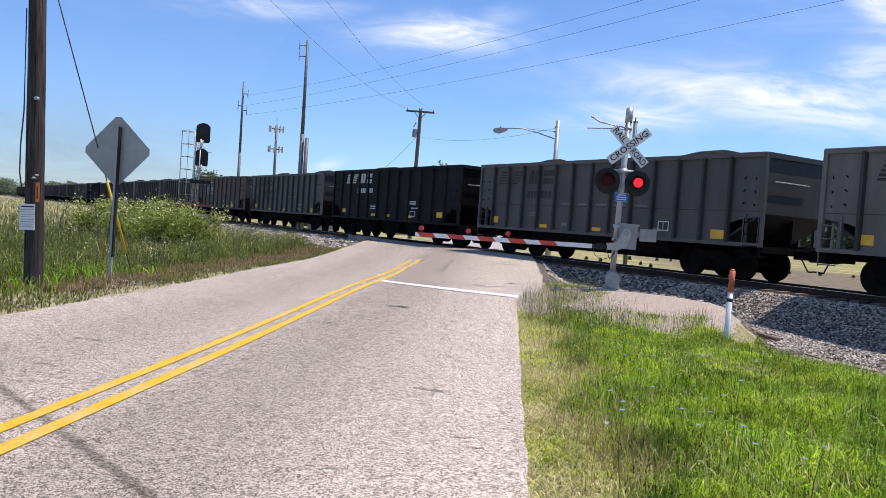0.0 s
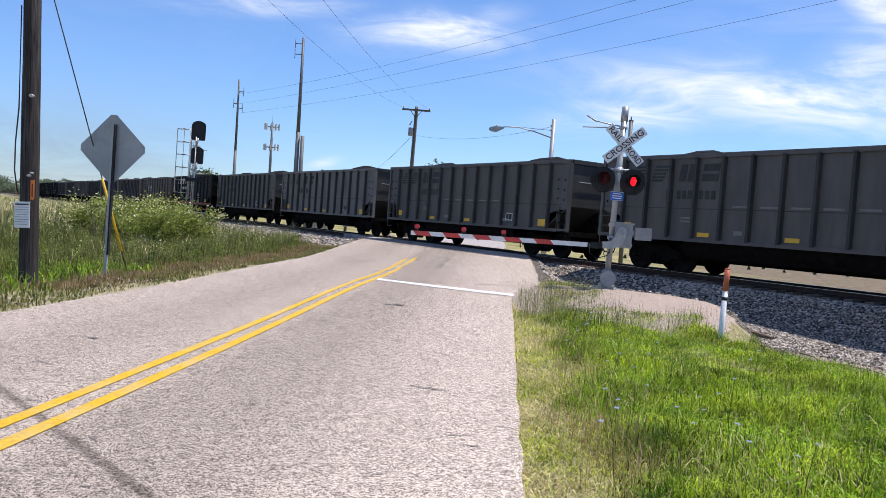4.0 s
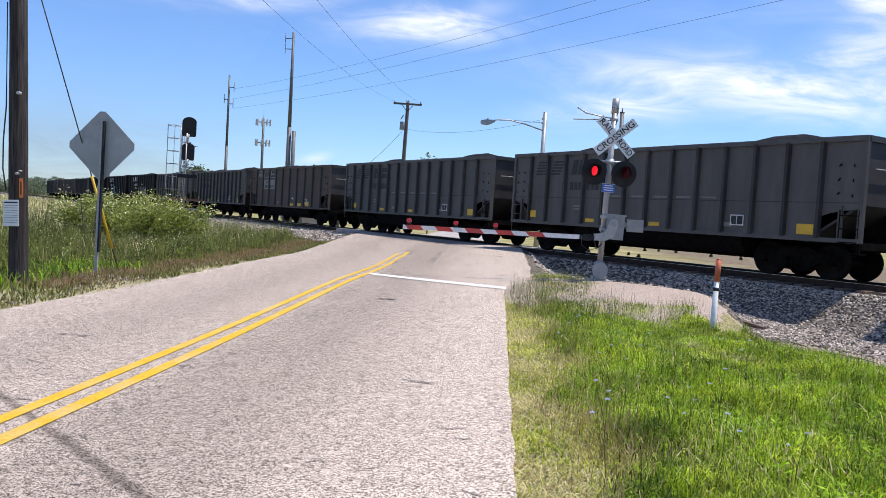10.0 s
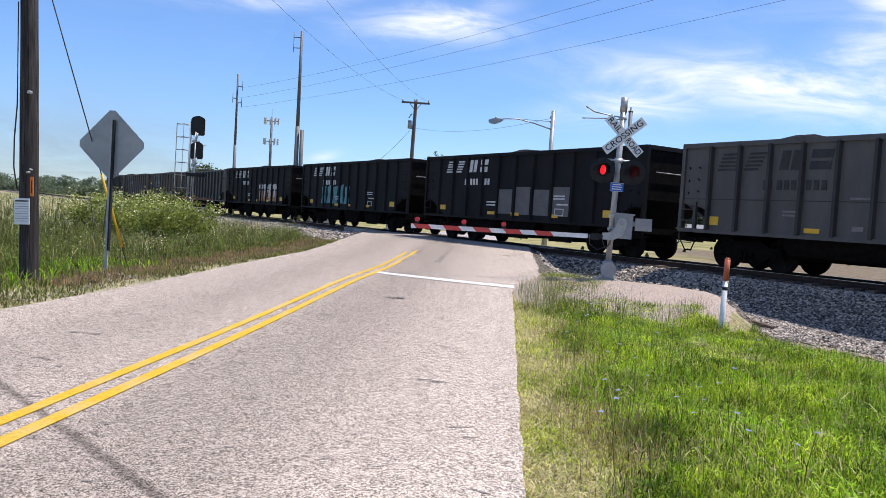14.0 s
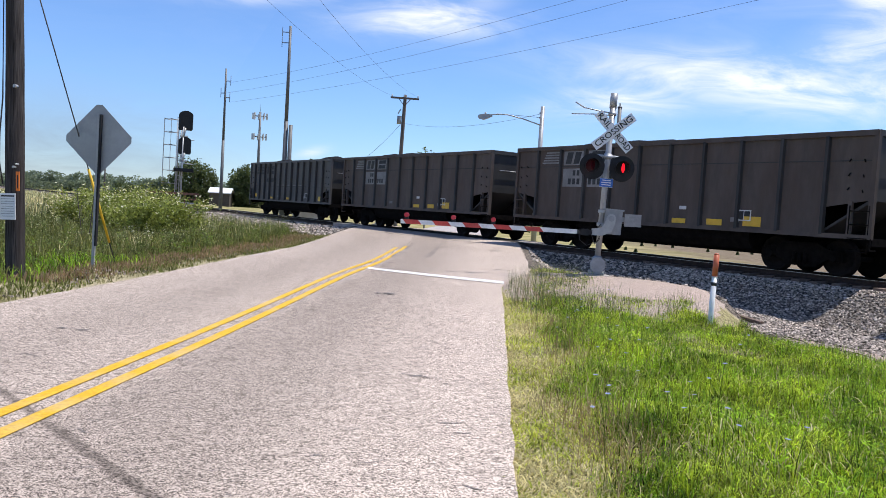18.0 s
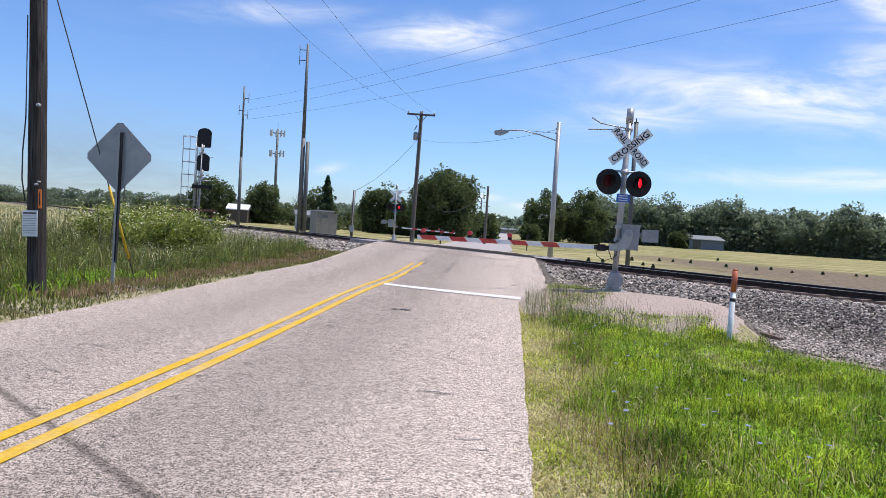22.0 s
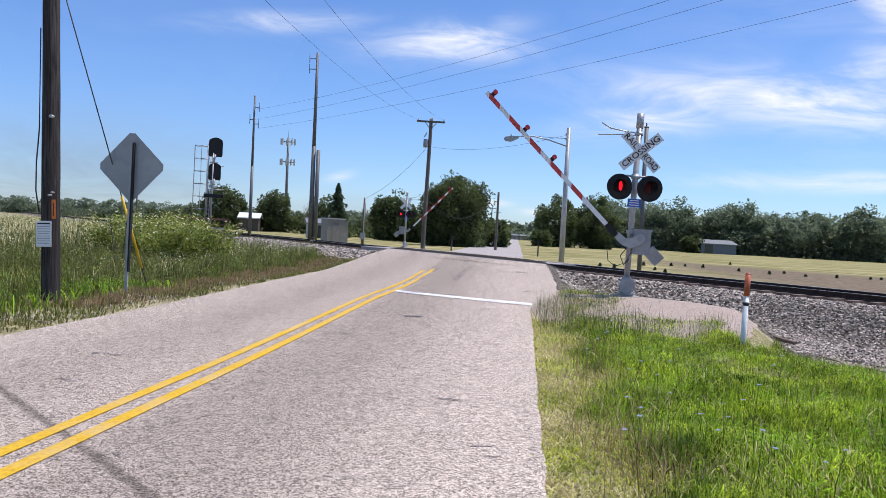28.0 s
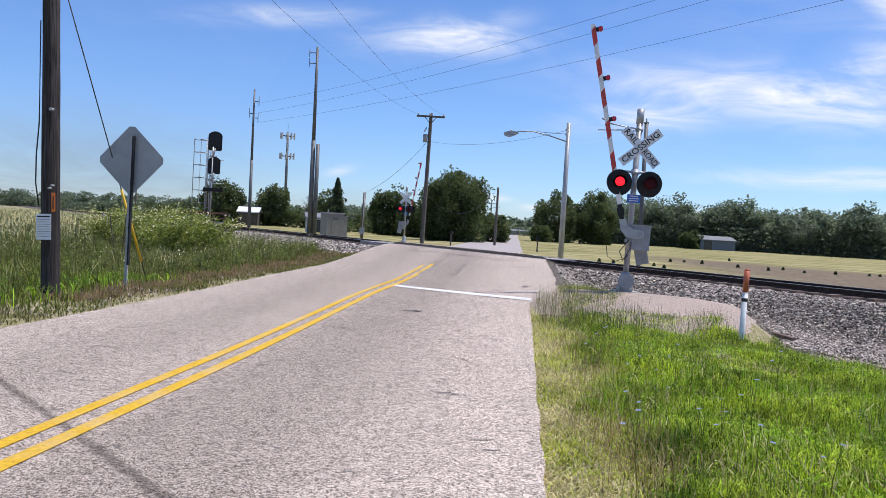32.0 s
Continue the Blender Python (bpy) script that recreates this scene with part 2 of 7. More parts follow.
def road_material():
    """Chip seal: speckled stones, two darker wheel tracks and a paler worn edge towards the verge."""
    m = mat("road_chipseal", (0.33, 0.272, 0.228), (0.56, 0.468, 0.398), 34, 0.95, bump=0.22, fine=70, contrast=0.2, stain=(0.29, 0.242, 0.208), stain_scale=9.0, stain_amount=0.35, spec=0.04)
    chips(m, ((165, 0.34, 0.22, 1.22), (76, 0.24, 0.42, 1.14), (19, 0.14, 0.78, 1.03)))
    n, l = m.node_tree.nodes, m.node_tree.links
    b = n["Principled BSDF"]
    col = b.inputs["Base Color"].links[0].from_socket
    co = n.new("ShaderNodeTexCoord")
    sep = n.new("ShaderNodeSeparateXYZ")
    l.new(co.outputs["Object"], sep.inputs[0])
    wob = n.new("ShaderNodeTexNoise")
    wob.inputs["Scale"].default_value, wob.inputs["Detail"].default_value = 1.6, 8.0
    wob.inputs["Roughness"].default_value = 0.7
    long = n.new("ShaderNodeMapping")
    long.inputs["Scale"].default_value = (1.0, 0.35, 1.0)
    l.new(co.outputs["Object"], long.inputs["Vector"])
    l.new(long.outputs["Vector"], wob.inputs["Vector"])

    def maths(op, p, q):
        k = n.new("ShaderNodeMath")
        k.operation = op
        for s, v in enumerate((p, q)):
            if isinstance(v, (int, float)):
                k.inputs[s].default_value = v
            else:
                l.new(v, k.inputs[s])
        return k.outputs[0]

    x = maths("ADD", sep.outputs["X"], maths("MULTIPLY", maths("SUBTRACT", wob.outputs["Fac"], 0.5), 1.1))
    for points, tone in ((((-1.2, 0.0), (-0.2, 1.0)), 0.26), (((-3.1, 0.0), (-2.7, 1.0), (-1.9, 1.0), (-1.1, 0.0)), -0.24),
                         (((-6.7, 1.0), (-5.6, 0.0)), 0.15), (((-5.4, 0.0), (-4.9, 1.0), (-4.3, 1.0), (-3.8, 0.0)), -0.14)):
        lo, hi = points[0][0], points[-1][0]
        mr = n.new("ShaderNodeMapRange")
        mr.inputs["From Min"].default_value, mr.inputs["From Max"].default_value = lo, hi
        l.new(x, mr.inputs["Value"])
        ramp = n.new("ShaderNodeValToRGB")
        els = ramp.color_ramp.elements
        while len(els) < len(points):
            els.new(0.5)
        for e, (px, v) in zip(els, points):
            e.position, e.color = (px - lo) / (hi - lo), (v, v, v, 1)
        l.new(mr.outputs["Result"], ramp.inputs["Fac"])
        speck = maths("MULTIPLY", ramp.outputs["Color"], maths("ADD", 0.2, maths("MULTIPLY", wob.outputs["Fac"], 1.2)))
        vm = n.new("ShaderNodeVectorMath")
        vm.operation = "SCALE"
        l.new(col, vm.inputs[0])
        l.new(maths("ADD", 1.0, maths("MULTIPLY", speck, tone)), vm.inputs["Scale"])
        col = vm.outputs["Vector"]
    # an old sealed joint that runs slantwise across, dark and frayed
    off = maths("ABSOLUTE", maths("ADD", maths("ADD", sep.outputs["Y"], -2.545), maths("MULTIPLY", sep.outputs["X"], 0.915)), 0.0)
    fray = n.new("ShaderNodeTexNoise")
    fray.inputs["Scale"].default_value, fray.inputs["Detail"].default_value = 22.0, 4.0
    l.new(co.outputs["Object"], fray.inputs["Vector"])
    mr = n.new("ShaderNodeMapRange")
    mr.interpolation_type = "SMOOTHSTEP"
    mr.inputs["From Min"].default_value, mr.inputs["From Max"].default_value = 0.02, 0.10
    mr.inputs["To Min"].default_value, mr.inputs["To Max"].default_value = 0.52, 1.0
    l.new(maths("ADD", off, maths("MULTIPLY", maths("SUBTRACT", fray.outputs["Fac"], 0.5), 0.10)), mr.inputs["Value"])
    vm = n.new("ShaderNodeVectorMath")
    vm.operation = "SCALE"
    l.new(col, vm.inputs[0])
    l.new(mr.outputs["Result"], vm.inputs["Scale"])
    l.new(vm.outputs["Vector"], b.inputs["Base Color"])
    return m


def field_material():
    """Mown field: green with straw streaks, bare brown earth along the track."""
    m = mat("mown_field", (0.135, 0.135, 0.050), (0.25, 0.23, 0.095), 0.5, 0.98, spec=0.03, bump=1.0, fine=8, stain=(0.42, 0.355, 0.19), stain_scale=0.22, stain_amount=0.85, stain_low=0.40, stretch=(0.30, 1.6, 1), contrast=0.25)
    n, l = m.node_tree.nodes, m.node_tree.links
    b = n["Principled BSDF"]
    col = b.inputs["Base Color"].links[0].from_socket
    co = n.new("ShaderNodeTexCoord")
    no = n.new("ShaderNodeTexNoise")
    no.inputs["Scale"].default_value, no.inputs["Detail"].default_value = 0.25, 6.0
    l.new(co.outputs["Object"], no.inputs["Vector"])
    grain = n.new("ShaderNodeTexNoise")
    grain.inputs["Scale"].default_value, grain.inputs["Detail"].default_value = 2.2, 6.0
    l.new(co.outputs["Object"], grain.inputs["Vector"])
    masks = []
    for axis, lo, hi in (((0.81256, 0.58288, 0), 62.0, 54.0), ((-1, 0, 0), -8.0, -15.0)):
        d = n.new("ShaderNodeVectorMath")
        d.operation = "DOT_PRODUCT"
        l.new(co.outputs["Object"], d.inputs[0])
        d.inputs[1].default_value = axis
        k = n.new("ShaderNodeMath")
        k.operation = "MULTIPLY_ADD"
        l.new(no.outputs["Fac"], k.inputs[0])
        k.inputs[1].default_value = 9.0
        l.new(d.outputs["Value"], k.inputs[2])
        mr = n.new("ShaderNodeMapRange")
        mr.inputs["From Min"].default_value, mr.inputs["From Max"].default_value = lo + 4.5, hi + 4.5
        l.new(k.outputs[0], mr.inputs["Value"])
        masks.append(mr.outputs["Result"])
    both = n.new("ShaderNodeMath")
    both.operation = "MULTIPLY"
    l.new(masks[0], both.inputs[0])
    l.new(masks[1], both.inputs[1])
    earth = n.new("ShaderNodeValToRGB")
    earth.color_ramp.elements[0].position, earth.color_ramp.elements[1].position = 0.35, 0.65
    earth.color_ramp.elements[0].color, earth.color_ramp.elements[1].color = (0.135, 0.105, 0.07, 1), (0.22, 0.175, 0.125, 1)
    l.new(grain.outputs["Fac"], earth.inputs["Fac"])
    mx = n.new("ShaderNodeMix")
    mx.data_type = "RGBA"
    l.new(both.outputs[0], mx.inputs["Factor"])
    l.new(col, mx.inputs["A"])
    l.new(earth.outputs["Color"], mx.inputs["B"])
    l.new(mx.outputs["Result"], b.inputs["Base Color"])
    return m


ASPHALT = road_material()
ASPHALT_FAR = mat("far_road_chipseal", (0.28, 0.25, 0.24), (0.46, 0.42, 0.40), 8, 0.95, bump=0.5, spec=0.05)
PATCH_DARK = mat("dark_rubbed_asphalt", (0.13, 0.12, 0.118), (0.44, 0.40, 0.39), 55, 0.88, bump=0.8, fine=75, stain=(0.46, 0.40, 0.37), stain_scale=1.1, stain_amount=0.8, spec=0.05)
YELLOW = mat("road_yellow_paint", (0.48, 0.275, 0.018), (0.70, 0.44, 0.035), 30, 0.7, bump=0.6, fine=70, stain=(0.50, 0.42, 0.30), stain_scale=2.2, stain_amount=0.35, spec=0.15)
WHITE_LINE = mat("road_white_paint", (0.55, 0.53, 0.52), (0.82, 0.8, 0.79), 30, 0.7, bump=0.6, fine=70, stain=(0.4, 0.36, 0.34), stain_scale=2.5, stain_amount=0.4, spec=0.15)
RUBBED = mat("rubber_rubbed_chipseal", (0.15, 0.13, 0.115), (0.27, 0.23, 0.20), 30, 0.9, stain=(0.40, 0.335, 0.285), stain_scale=1.8, stain_amount=0.7, stain_low=0.42, spec=0.04)
PIT = mat("worn_pit", (0.15, 0.13, 0.12), (0.30, 0.26, 0.235), 40, 0.95, spec=0.03)
TAR = mat("tar_seam", (0.03, 0.03, 0.03), (0.09, 0.085, 0.085), 20, 0.7)
SOIL = chips(mat("verge_soil", (0.15, 0.135, 0.06), (0.34, 0.30, 0.17), 3, 0.98, spec=0.03, bump=1.0, fine=20, stain=(0.44, 0.38, 0.27), stain_scale=0.8, stain_amount=0.7), ((40, 0.3, 0.5, 1.2),))
GRAVEL = chips(mat("pale_gravel", (0.30, 0.235, 0.195), (0.52, 0.415, 0.35), 26, 0.95, bump=1.0, fine=70, stain=(0.3, 0.27, 0.24), stain_scale=1.2, stain_amount=0.35, spec=0.1), ((60, 0.3, 0.6, 1.1),))
BALLAST = chips(mat("ballast_bed", (0.075, 0.062, 0.052), (0.24, 0.205, 0.175), 16, 0.95, spec=0.05, bump=2.0, fine=22), ((26, 0.45, 0.25, 1.25),))
STONE = mat("ballast_stone", (0.21, 0.178, 0.15), (0.50, 0.435, 0.375), 9, 0.9, island=0.9, bump=0.5, spec=0.08)
FIELD = field_material()
TRACK_DIRT = mat("oily_track_dirt", (0.012, 0.010, 0.009), (0.05, 0.042, 0.036), 14, 0.95, bump=1.5, fine=25, spec=0.1)
RAIL_STEEL = mat("rail_rusty_steel", (0.028, 0.02, 0.017), (0.07, 0.045, 0.036), 8, 0.85, 0.0, spec=0.2)
RAIL_TOP = mat("rail_polished_head", (0.35, 0.34, 0.33), (0.55, 0.54, 0.53), 12, 0.3, 0.9)
TIE = mat("tie_weathered_wood", (0.085, 0.06, 0.048), (0.21, 0.15, 0.12), 7, 0.9, bump=0.8, stretch=(1, 6, 6), own=0.35)
GREY_STEEL = mat("car_grey_paint", (0.060, 0.055, 0.052), (0.094, 0.087, 0.082), 1.7, 0.62, bump=0.25, fine=6, stain=(0.055, 0.050, 0.047), stain_scale=0.55, stain_amount=0.55, stretch=(1.6, 1, 0.45), own=0.10)
PALE_STEEL = mat("car_pale_grey_paint", (0.120, 0.112, 0.106), (0.180, 0.169, 0.160), 1.9, 0.65, bump=0.25, fine=6, stain=(0.09, 0.078, 0.07), stain_scale=0.6, stain_amount=0.5, stretch=(1.6, 1, 0.45), spec=0.3)
BROWN_STEEL = mat("car_brown_grey_paint", (0.072, 0.057, 0.049), (0.115, 0.092, 0.079), 1.6, 0.75, bump=0.25, fine=6, stain=(0.075, 0.048, 0.036), stain_scale=0.7, stain_amount=0.7, stretch=(1.6, 1, 0.45), own=0.12, spec=0.3)
# grime, and the shade of rib flanks and car ends, put into one darker paint
RIB_SHADE_GRIME = mat("rib_shaded_grimy_paint", (0.020, 0.0185, 0.018), (0.042, 0.039, 0.037), 2.0, 0.7, bump=0.25, fine=6, stretch=(1, 1, 0.4), own=0.25)
BLACK_STEEL = mat("car_black_paint", (0.005, 0.005, 0.0065), (0.011, 0.011, 0.013), 1.8, 0.7, bump=0.2, fine=6, stain=(0.022, 0.019, 0.018), stain_scale=0.6, stain_amount=0.5, stretch=(1.6, 1, 0.45), spec=0.15)
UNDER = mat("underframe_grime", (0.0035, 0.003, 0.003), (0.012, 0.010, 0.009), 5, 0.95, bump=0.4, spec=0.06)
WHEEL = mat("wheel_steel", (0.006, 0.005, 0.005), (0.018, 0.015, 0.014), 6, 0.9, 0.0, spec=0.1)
COAL = mat("coal", (0.008, 0.008, 0.009), (0.03, 0.03, 0.032), 7, 0.95, bump=2.0, fine=14, spec=0.03)
LOGO_DARK = mat("stencil_dark", (0.012, 0.012, 0.013), (0.03, 0.029, 0.029), 6, 0.7, stain=(0.07, 0.068, 0.066), stain_scale=2.5, stain_amount=0.4)
LOGO_WHITE = mat("stencil_white", (0.5, 0.5, 0.5), (0.68, 0.68, 0.67), 6, 0.7, stain=(0.2, 0.2, 0.2), stain_scale=2.5, stain_amount=0.4)
LOGO_FAINT = mat("stencil_faint", (0.13, 0.125, 0.12), (0.21, 0.2, 0.195), 6, 0.8)
REFLECTOR = mat("yellow_reflector", (0.62, 0.36, 0.02), (0.75, 0.46, 0.03), 8, 0.5, stain=(0.3, 0.2, 0.05), stain_scale=3, stain_amount=0.3)
REPAINT = mat("repaint_grey", (0.075, 0.075, 0.078), (0.12, 0.118, 0.118), 3, 0.7)
SPRAY_TEAL = mat("spray_teal", (0.02, 0.12, 0.14), (0.10, 0.32, 0.36), 2.2, 0.6)
SPRAY_WHITE = mat("spray_white", (0.35, 0.33, 0.33), (0.7, 0.68, 0.66), 3, 0.6)
SPRAY_ORANGE = mat("spray_orange", (0.16, 0.07, 0.025), (0.42, 0.19, 0.07), 3, 0.6)
GALV = mat("galvanised_steel", (0.30, 0.305, 0.31), (0.50, 0.505, 0.51), 5, 0.5, 0.35, bump=0.1, stain=(0.22, 0.22, 0.22), stain_scale=1.2, stain_amount=0.4, stretch=(1, 1, 0.4))
ALU = mat("aluminium_grey", (0.30, 0.305, 0.31), (0.44, 0.445, 0.45), 5, 0.45, 0.4, stain=(0.25, 0.25, 0.25), stain_scale=1.3, stain_amount=0.35)
WEIGHT_PALE = mat("pale_counterweight_paint", (0.24, 0.245, 0.25), (0.36, 0.365, 0.37), 5, 0.5, stain=(0.18, 0.18, 0.18), stain_scale=3, stain_amount=0.5)
CASE_GREY = mat("grey_case_paint", (0.22, 0.23, 0.24), (0.33, 0.34, 0.35), 5, 0.55, stain=(0.2, 0.2, 0.2), stain_scale=1.6, stain_amount=0.4)
SIGN_WHITE = mat("sign_white_sheet", (0.68, 0.69, 0.70), (0.82, 0.82, 0.82), 6, 0.4, stain=(0.5, 0.5, 0.48), stain_scale=2, stain_amount=0.3)
SIGN_BACK = mat("sign_back_aluminium", (0.30, 0.315, 0.32), (0.42, 0.43, 0.435), 3, 0.5, 0.5, stain=(0.24, 0.25, 0.25), stain_scale=1.4, stain_amount=0.5)
BLACK = mat("black_paint", (0.010, 0.010, 0.011), (0.022, 0.022, 0.024), 8, 0.6, stain=(0.035, 0.035, 0.035), stain_scale=3, stain_amount=0.3, spec=0.25)
LETTER = mat("sign_black_letter", (0.015, 0.015, 0.016), (0.03, 0.03, 0.03), 8, 0.6)
RED_TAPE = mat("red_reflective_tape", (0.42, 0.03, 0.025), (0.60, 0.06, 0.045), 12, 0.45, stain=(0.35, 0.08, 0.06), stain_scale=4, stain_amount=0.5)
WHITE_TAPE = mat("white_reflective_tape", (0.66, 0.66, 0.66), (0.82, 0.82, 0.81), 12, 0.45, stain=(0.5, 0.5, 0.48), stain_scale=4, stain_amount=0.4)
RED_LIT = mat("red_lamp_lit", (0.5, 0.01, 0.02), (0.7, 0.02, 0.04), 30, 0.3, glow=(1.0, 0.010, 0.022, 0.78))
RED_DULL = mat("red_lens_unlit", (0.03, 0.002, 0.004), (0.06, 0.004, 0.007), 30, 0.5, spec=0.15)
RED_CASE = mat("red_lamp_case", (0.45, 0.02, 0.03), (0.6, 0.03, 0.05), 10, 0.3)
BLUE_SIGN = mat("blue_sign_sheet", (0.02, 0.10, 0.42), (0.03, 0.14, 0.50), 8, 0.45)
WOOD_POLE = mat("weathered_pole_wood", (0.016, 0.014, 0.013), (0.105, 0.092, 0.086), 6, 0.95, bump=1.0, fine=22, stretch=(7, 7, 0.22), stain=(0.032, 0.027, 0.025), stain_scale=1.6, stain_amount=0.75, spec=0.1, contrast=0.14)
WOOD_FAR = mat("far_pole_wood", (0.07, 0.058, 0.05), (0.15, 0.127, 0.112), 4, 0.9, stretch=(4, 4, 0.4))
ORANGE_TAG = mat("orange_tag", (0.75, 0.17, 0.02), (0.85, 0.24, 0.03), 8, 0.5)
WIRE = mat("wire_dark", (0.02, 0.02, 0.022), (0.05, 0.05, 0.052), 8, 0.6)
YELLOW_GUARD = mat("yellow_guy_guard", (0.65, 0.38, 0.02), (0.82, 0.52, 0.03), 6, 0.5)
POST_ORANGE = mat("marker_orange_red", (0.42, 0.09, 0.04), (0.58, 0.14, 0.06), 8, 0.5)
CONCRETE = mat("concrete", (0.30, 0.28, 0.265), (0.48, 0.455, 0.43), 8, 0.9, bump=0.5, stain=(0.2, 0.19, 0.18), stain_scale=2)
GRASS = mat("grass_blades", (0.062, 0.12, 0.013), (0.45, 0.58, 0.06), 1.3, 0.6, island=0.9, stain=(0.40, 0.42, 0.12), stain_scale=3.0, stain_amount=0.4, leaf=0.50, tint=(1.3, 1.2, 0.65), contrast=0.12)
GRASS_LUSH = mat("lush_grass_blades", (0.055, 0.14, 0.012), (0.31, 0.50, 0.045), 1.6, 0.45, island=0.85, leaf=0.44, tint=(1.3, 1.2, 0.6), contrast=0.14)
GRASS_YELLOW = mat("yellow_green_grass_blades", (0.25, 0.32, 0.04), (0.56, 0.58, 0.14), 2.2, 0.7, island=0.6, leaf=0.45, tint=(1.2, 1.15, 0.7))
GRASS_OLIVE = mat("olive_grass_blades", (0.068, 0.088, 0.026), (0.185, 0.205, 0.062), 1.1, 0.65, island=0.6, stain=(0.20, 0.17, 0.085), stain_scale=0.6, stain_amount=0.6, leaf=0.4, tint=(1.25, 1.2, 0.75))
GRASS_RED = mat("reddish_seed_grass", (0.17, 0.115, 0.085), (0.33, 0.24, 0.17), 1.6, 0.8, island=0.45, leaf=0.35)
WEED_GREY = mat("grey_green_weed_leaves", (0.085, 0.11, 0.05), (0.25, 0.28, 0.14), 2.2, 0.8, island=0.75, leaf=0.4, tint=(1.2, 1.15, 0.85))
GRASS_DRY = mat("grass_dry_blades", (0.38, 0.34, 0.17), (0.72, 0.65, 0.38), 1.3, 0.7, island=0.45, leaf=0.4, tint=(1.2, 1.15, 0.85))
GRASS_SEED = mat("grass_seed_heads", (0.19, 0.13, 0.085), (0.38, 0.28, 0.19), 2, 0.8, island=0.4, leaf=0.35)
WEED = mat("weed_leaves", (0.06, 0.105, 0.020), (0.18, 0.26, 0.055), 1.2, 0.6, island=0.5, leaf=0.45)
WEED_BRIGHT = mat("bright_weed_leaves", (0.13, 0.25, 0.015), (0.36, 0.52, 0.04), 1.6, 0.45, island=0.75, leaf=0.55, tint=(1.3, 1.2, 0.6))
UMBEL = mat("pale_umbel_flowers", (0.52, 0.54, 0.36), (0.80, 0.80, 0.66), 3, 0.8, island=0.2, leaf=0.35)
STEM_DARK = mat("dark_wiry_stems", (0.05, 0.068, 0.024), (0.14, 0.165, 0.065), 1.2, 0.8, island=0.5, leaf=0.3)
WEED_YELLOW = mat("yellow_green_bush_leaves", (0.125, 0.165, 0.045), (0.29, 0.33, 0.11), 1.2, 0.8, island=0.6, leaf=0.45)
RUST = mat("rusty_brown_steel", (0.12, 0.055, 0.035), (0.24, 0.12, 0.08), 6, 0.85)
PANEL_PALE = mat("pale_painted_panel", (0.17, 0.165, 0.16), (0.26, 0.255, 0.25), 3, 0.7, stain=(0.10, 0.09, 0.085), stain_scale=1.2, stain_amount=0.5)
CHICORY = mat("blue_chicory_petals", (0.25, 0.29, 0.62), (0.4, 0.44, 0.8), 6, 0.7, leaf=0.4)
LEAF = mat("tree_leaves", (0.068, 0.090, 0.042), (0.125, 0.152, 0.070), 0.35, 0.8, island=0.35, leaf=0.55, tint=(1.15, 1.15, 0.9))
# distance haze is put into these leaves: paler and greyer than the near trees
LEAF_FAR_HAZED = mat("hazed_far_tree_leaves", (0.155, 0.19, 0.13), (0.23, 0.27, 0.185), 0.09, 0.9, island=0.3, leaf=0.6, tint=(1.1, 1.12, 1.0))
NEEDLE = mat("conifer_needles", (0.055, 0.078, 0.045), (0.10, 0.13, 0.075), 0.6, 0.7, island=0.4, leaf=0.45, tint=(1.15, 1.15, 0.9))
BARK = mat("tree_bark", (0.04, 0.033, 0.027), (0.11, 0.09, 0.075), 5, 0.9, stretch=(4, 4, 0.5))
TOWER_STEEL = mat("tower_grey_steel", (0.085, 0.087, 0.09), (0.15, 0.152, 0.155), 3, 0.6, 0.3)
ANTENNA = mat("antenna_panel_white", (0.42, 0.43, 0.44), (0.56, 0.57, 0.58), 6, 0.5)
HUT_GREY = mat("relay_hut_metal", (0.18, 0.165, 0.14), (0.25, 0.23, 0.195), 3, 0.55, 0.2, stain=(0.2, 0.19, 0.18), stain_scale=1, stain_amount=0.4)
HOUSE_WALL = mat("pale_siding", (0.34, 0.34, 0.34), (0.46, 0.46, 0.45), 4, 0.8)
BARN_WALL = mat("blue_grey_barn_siding", (0.08, 0.105, 0.135), (0.12, 0.15, 0.185), 4, 0.7)
ROOF_GREY = mat("grey_roof_sheets", (0.13, 0.137, 0.145), (0.22, 0.23, 0.24), 3, 0.6)
WINDOW_DARK = mat("dark_window_glass", (0.015, 0.018, 0.02), (0.03, 0.034, 0.038), 3, 0.15)


# ---- mesh tools ----
def box(bm, x0, x1, y0, y1, z0, z1):
    v = [bm.verts.new((x, y, z)) for z in (z0, z1) for x, y in ((x0, y0), (x1, y0), (x1, y1), (x0, y1))]
    for f in ((3, 2, 1, 0), (4, 5, 6, 7), (0, 1, 5, 4), (1, 2, 6, 5), (2, 3, 7, 6), (3, 0, 4, 7)):
        bm.faces.new([v[i] for i in f])
    return v


def rod(bm, a, b, r0, r1=None, n=8, caps=True):
    """A round bar or a cone's stump from a to b."""
    a, b, r1 = Vector(a), Vector(b), r0 if r1 is None else r1
    q = (b - a).to_track_quat("Z", "Y")
    rings = []
    for c, r in ((a, r0), (b, r1)):
        rings.append([bm.verts.new(c + q @ Vector((r * math.cos(i * math.tau / n), r * math.sin(i * math.tau / n), 0))) for i in range(n)])
    for i in range(n):
        f = bm.faces.new((rings[0][i], rings[0][(i + 1) % n], rings[1][(i + 1) % n], rings[1][i]))
        f.smooth = n > 5
    if caps:
        bm.faces.new(rings[0][::-1])
        bm.faces.new(rings[1])
    return rings


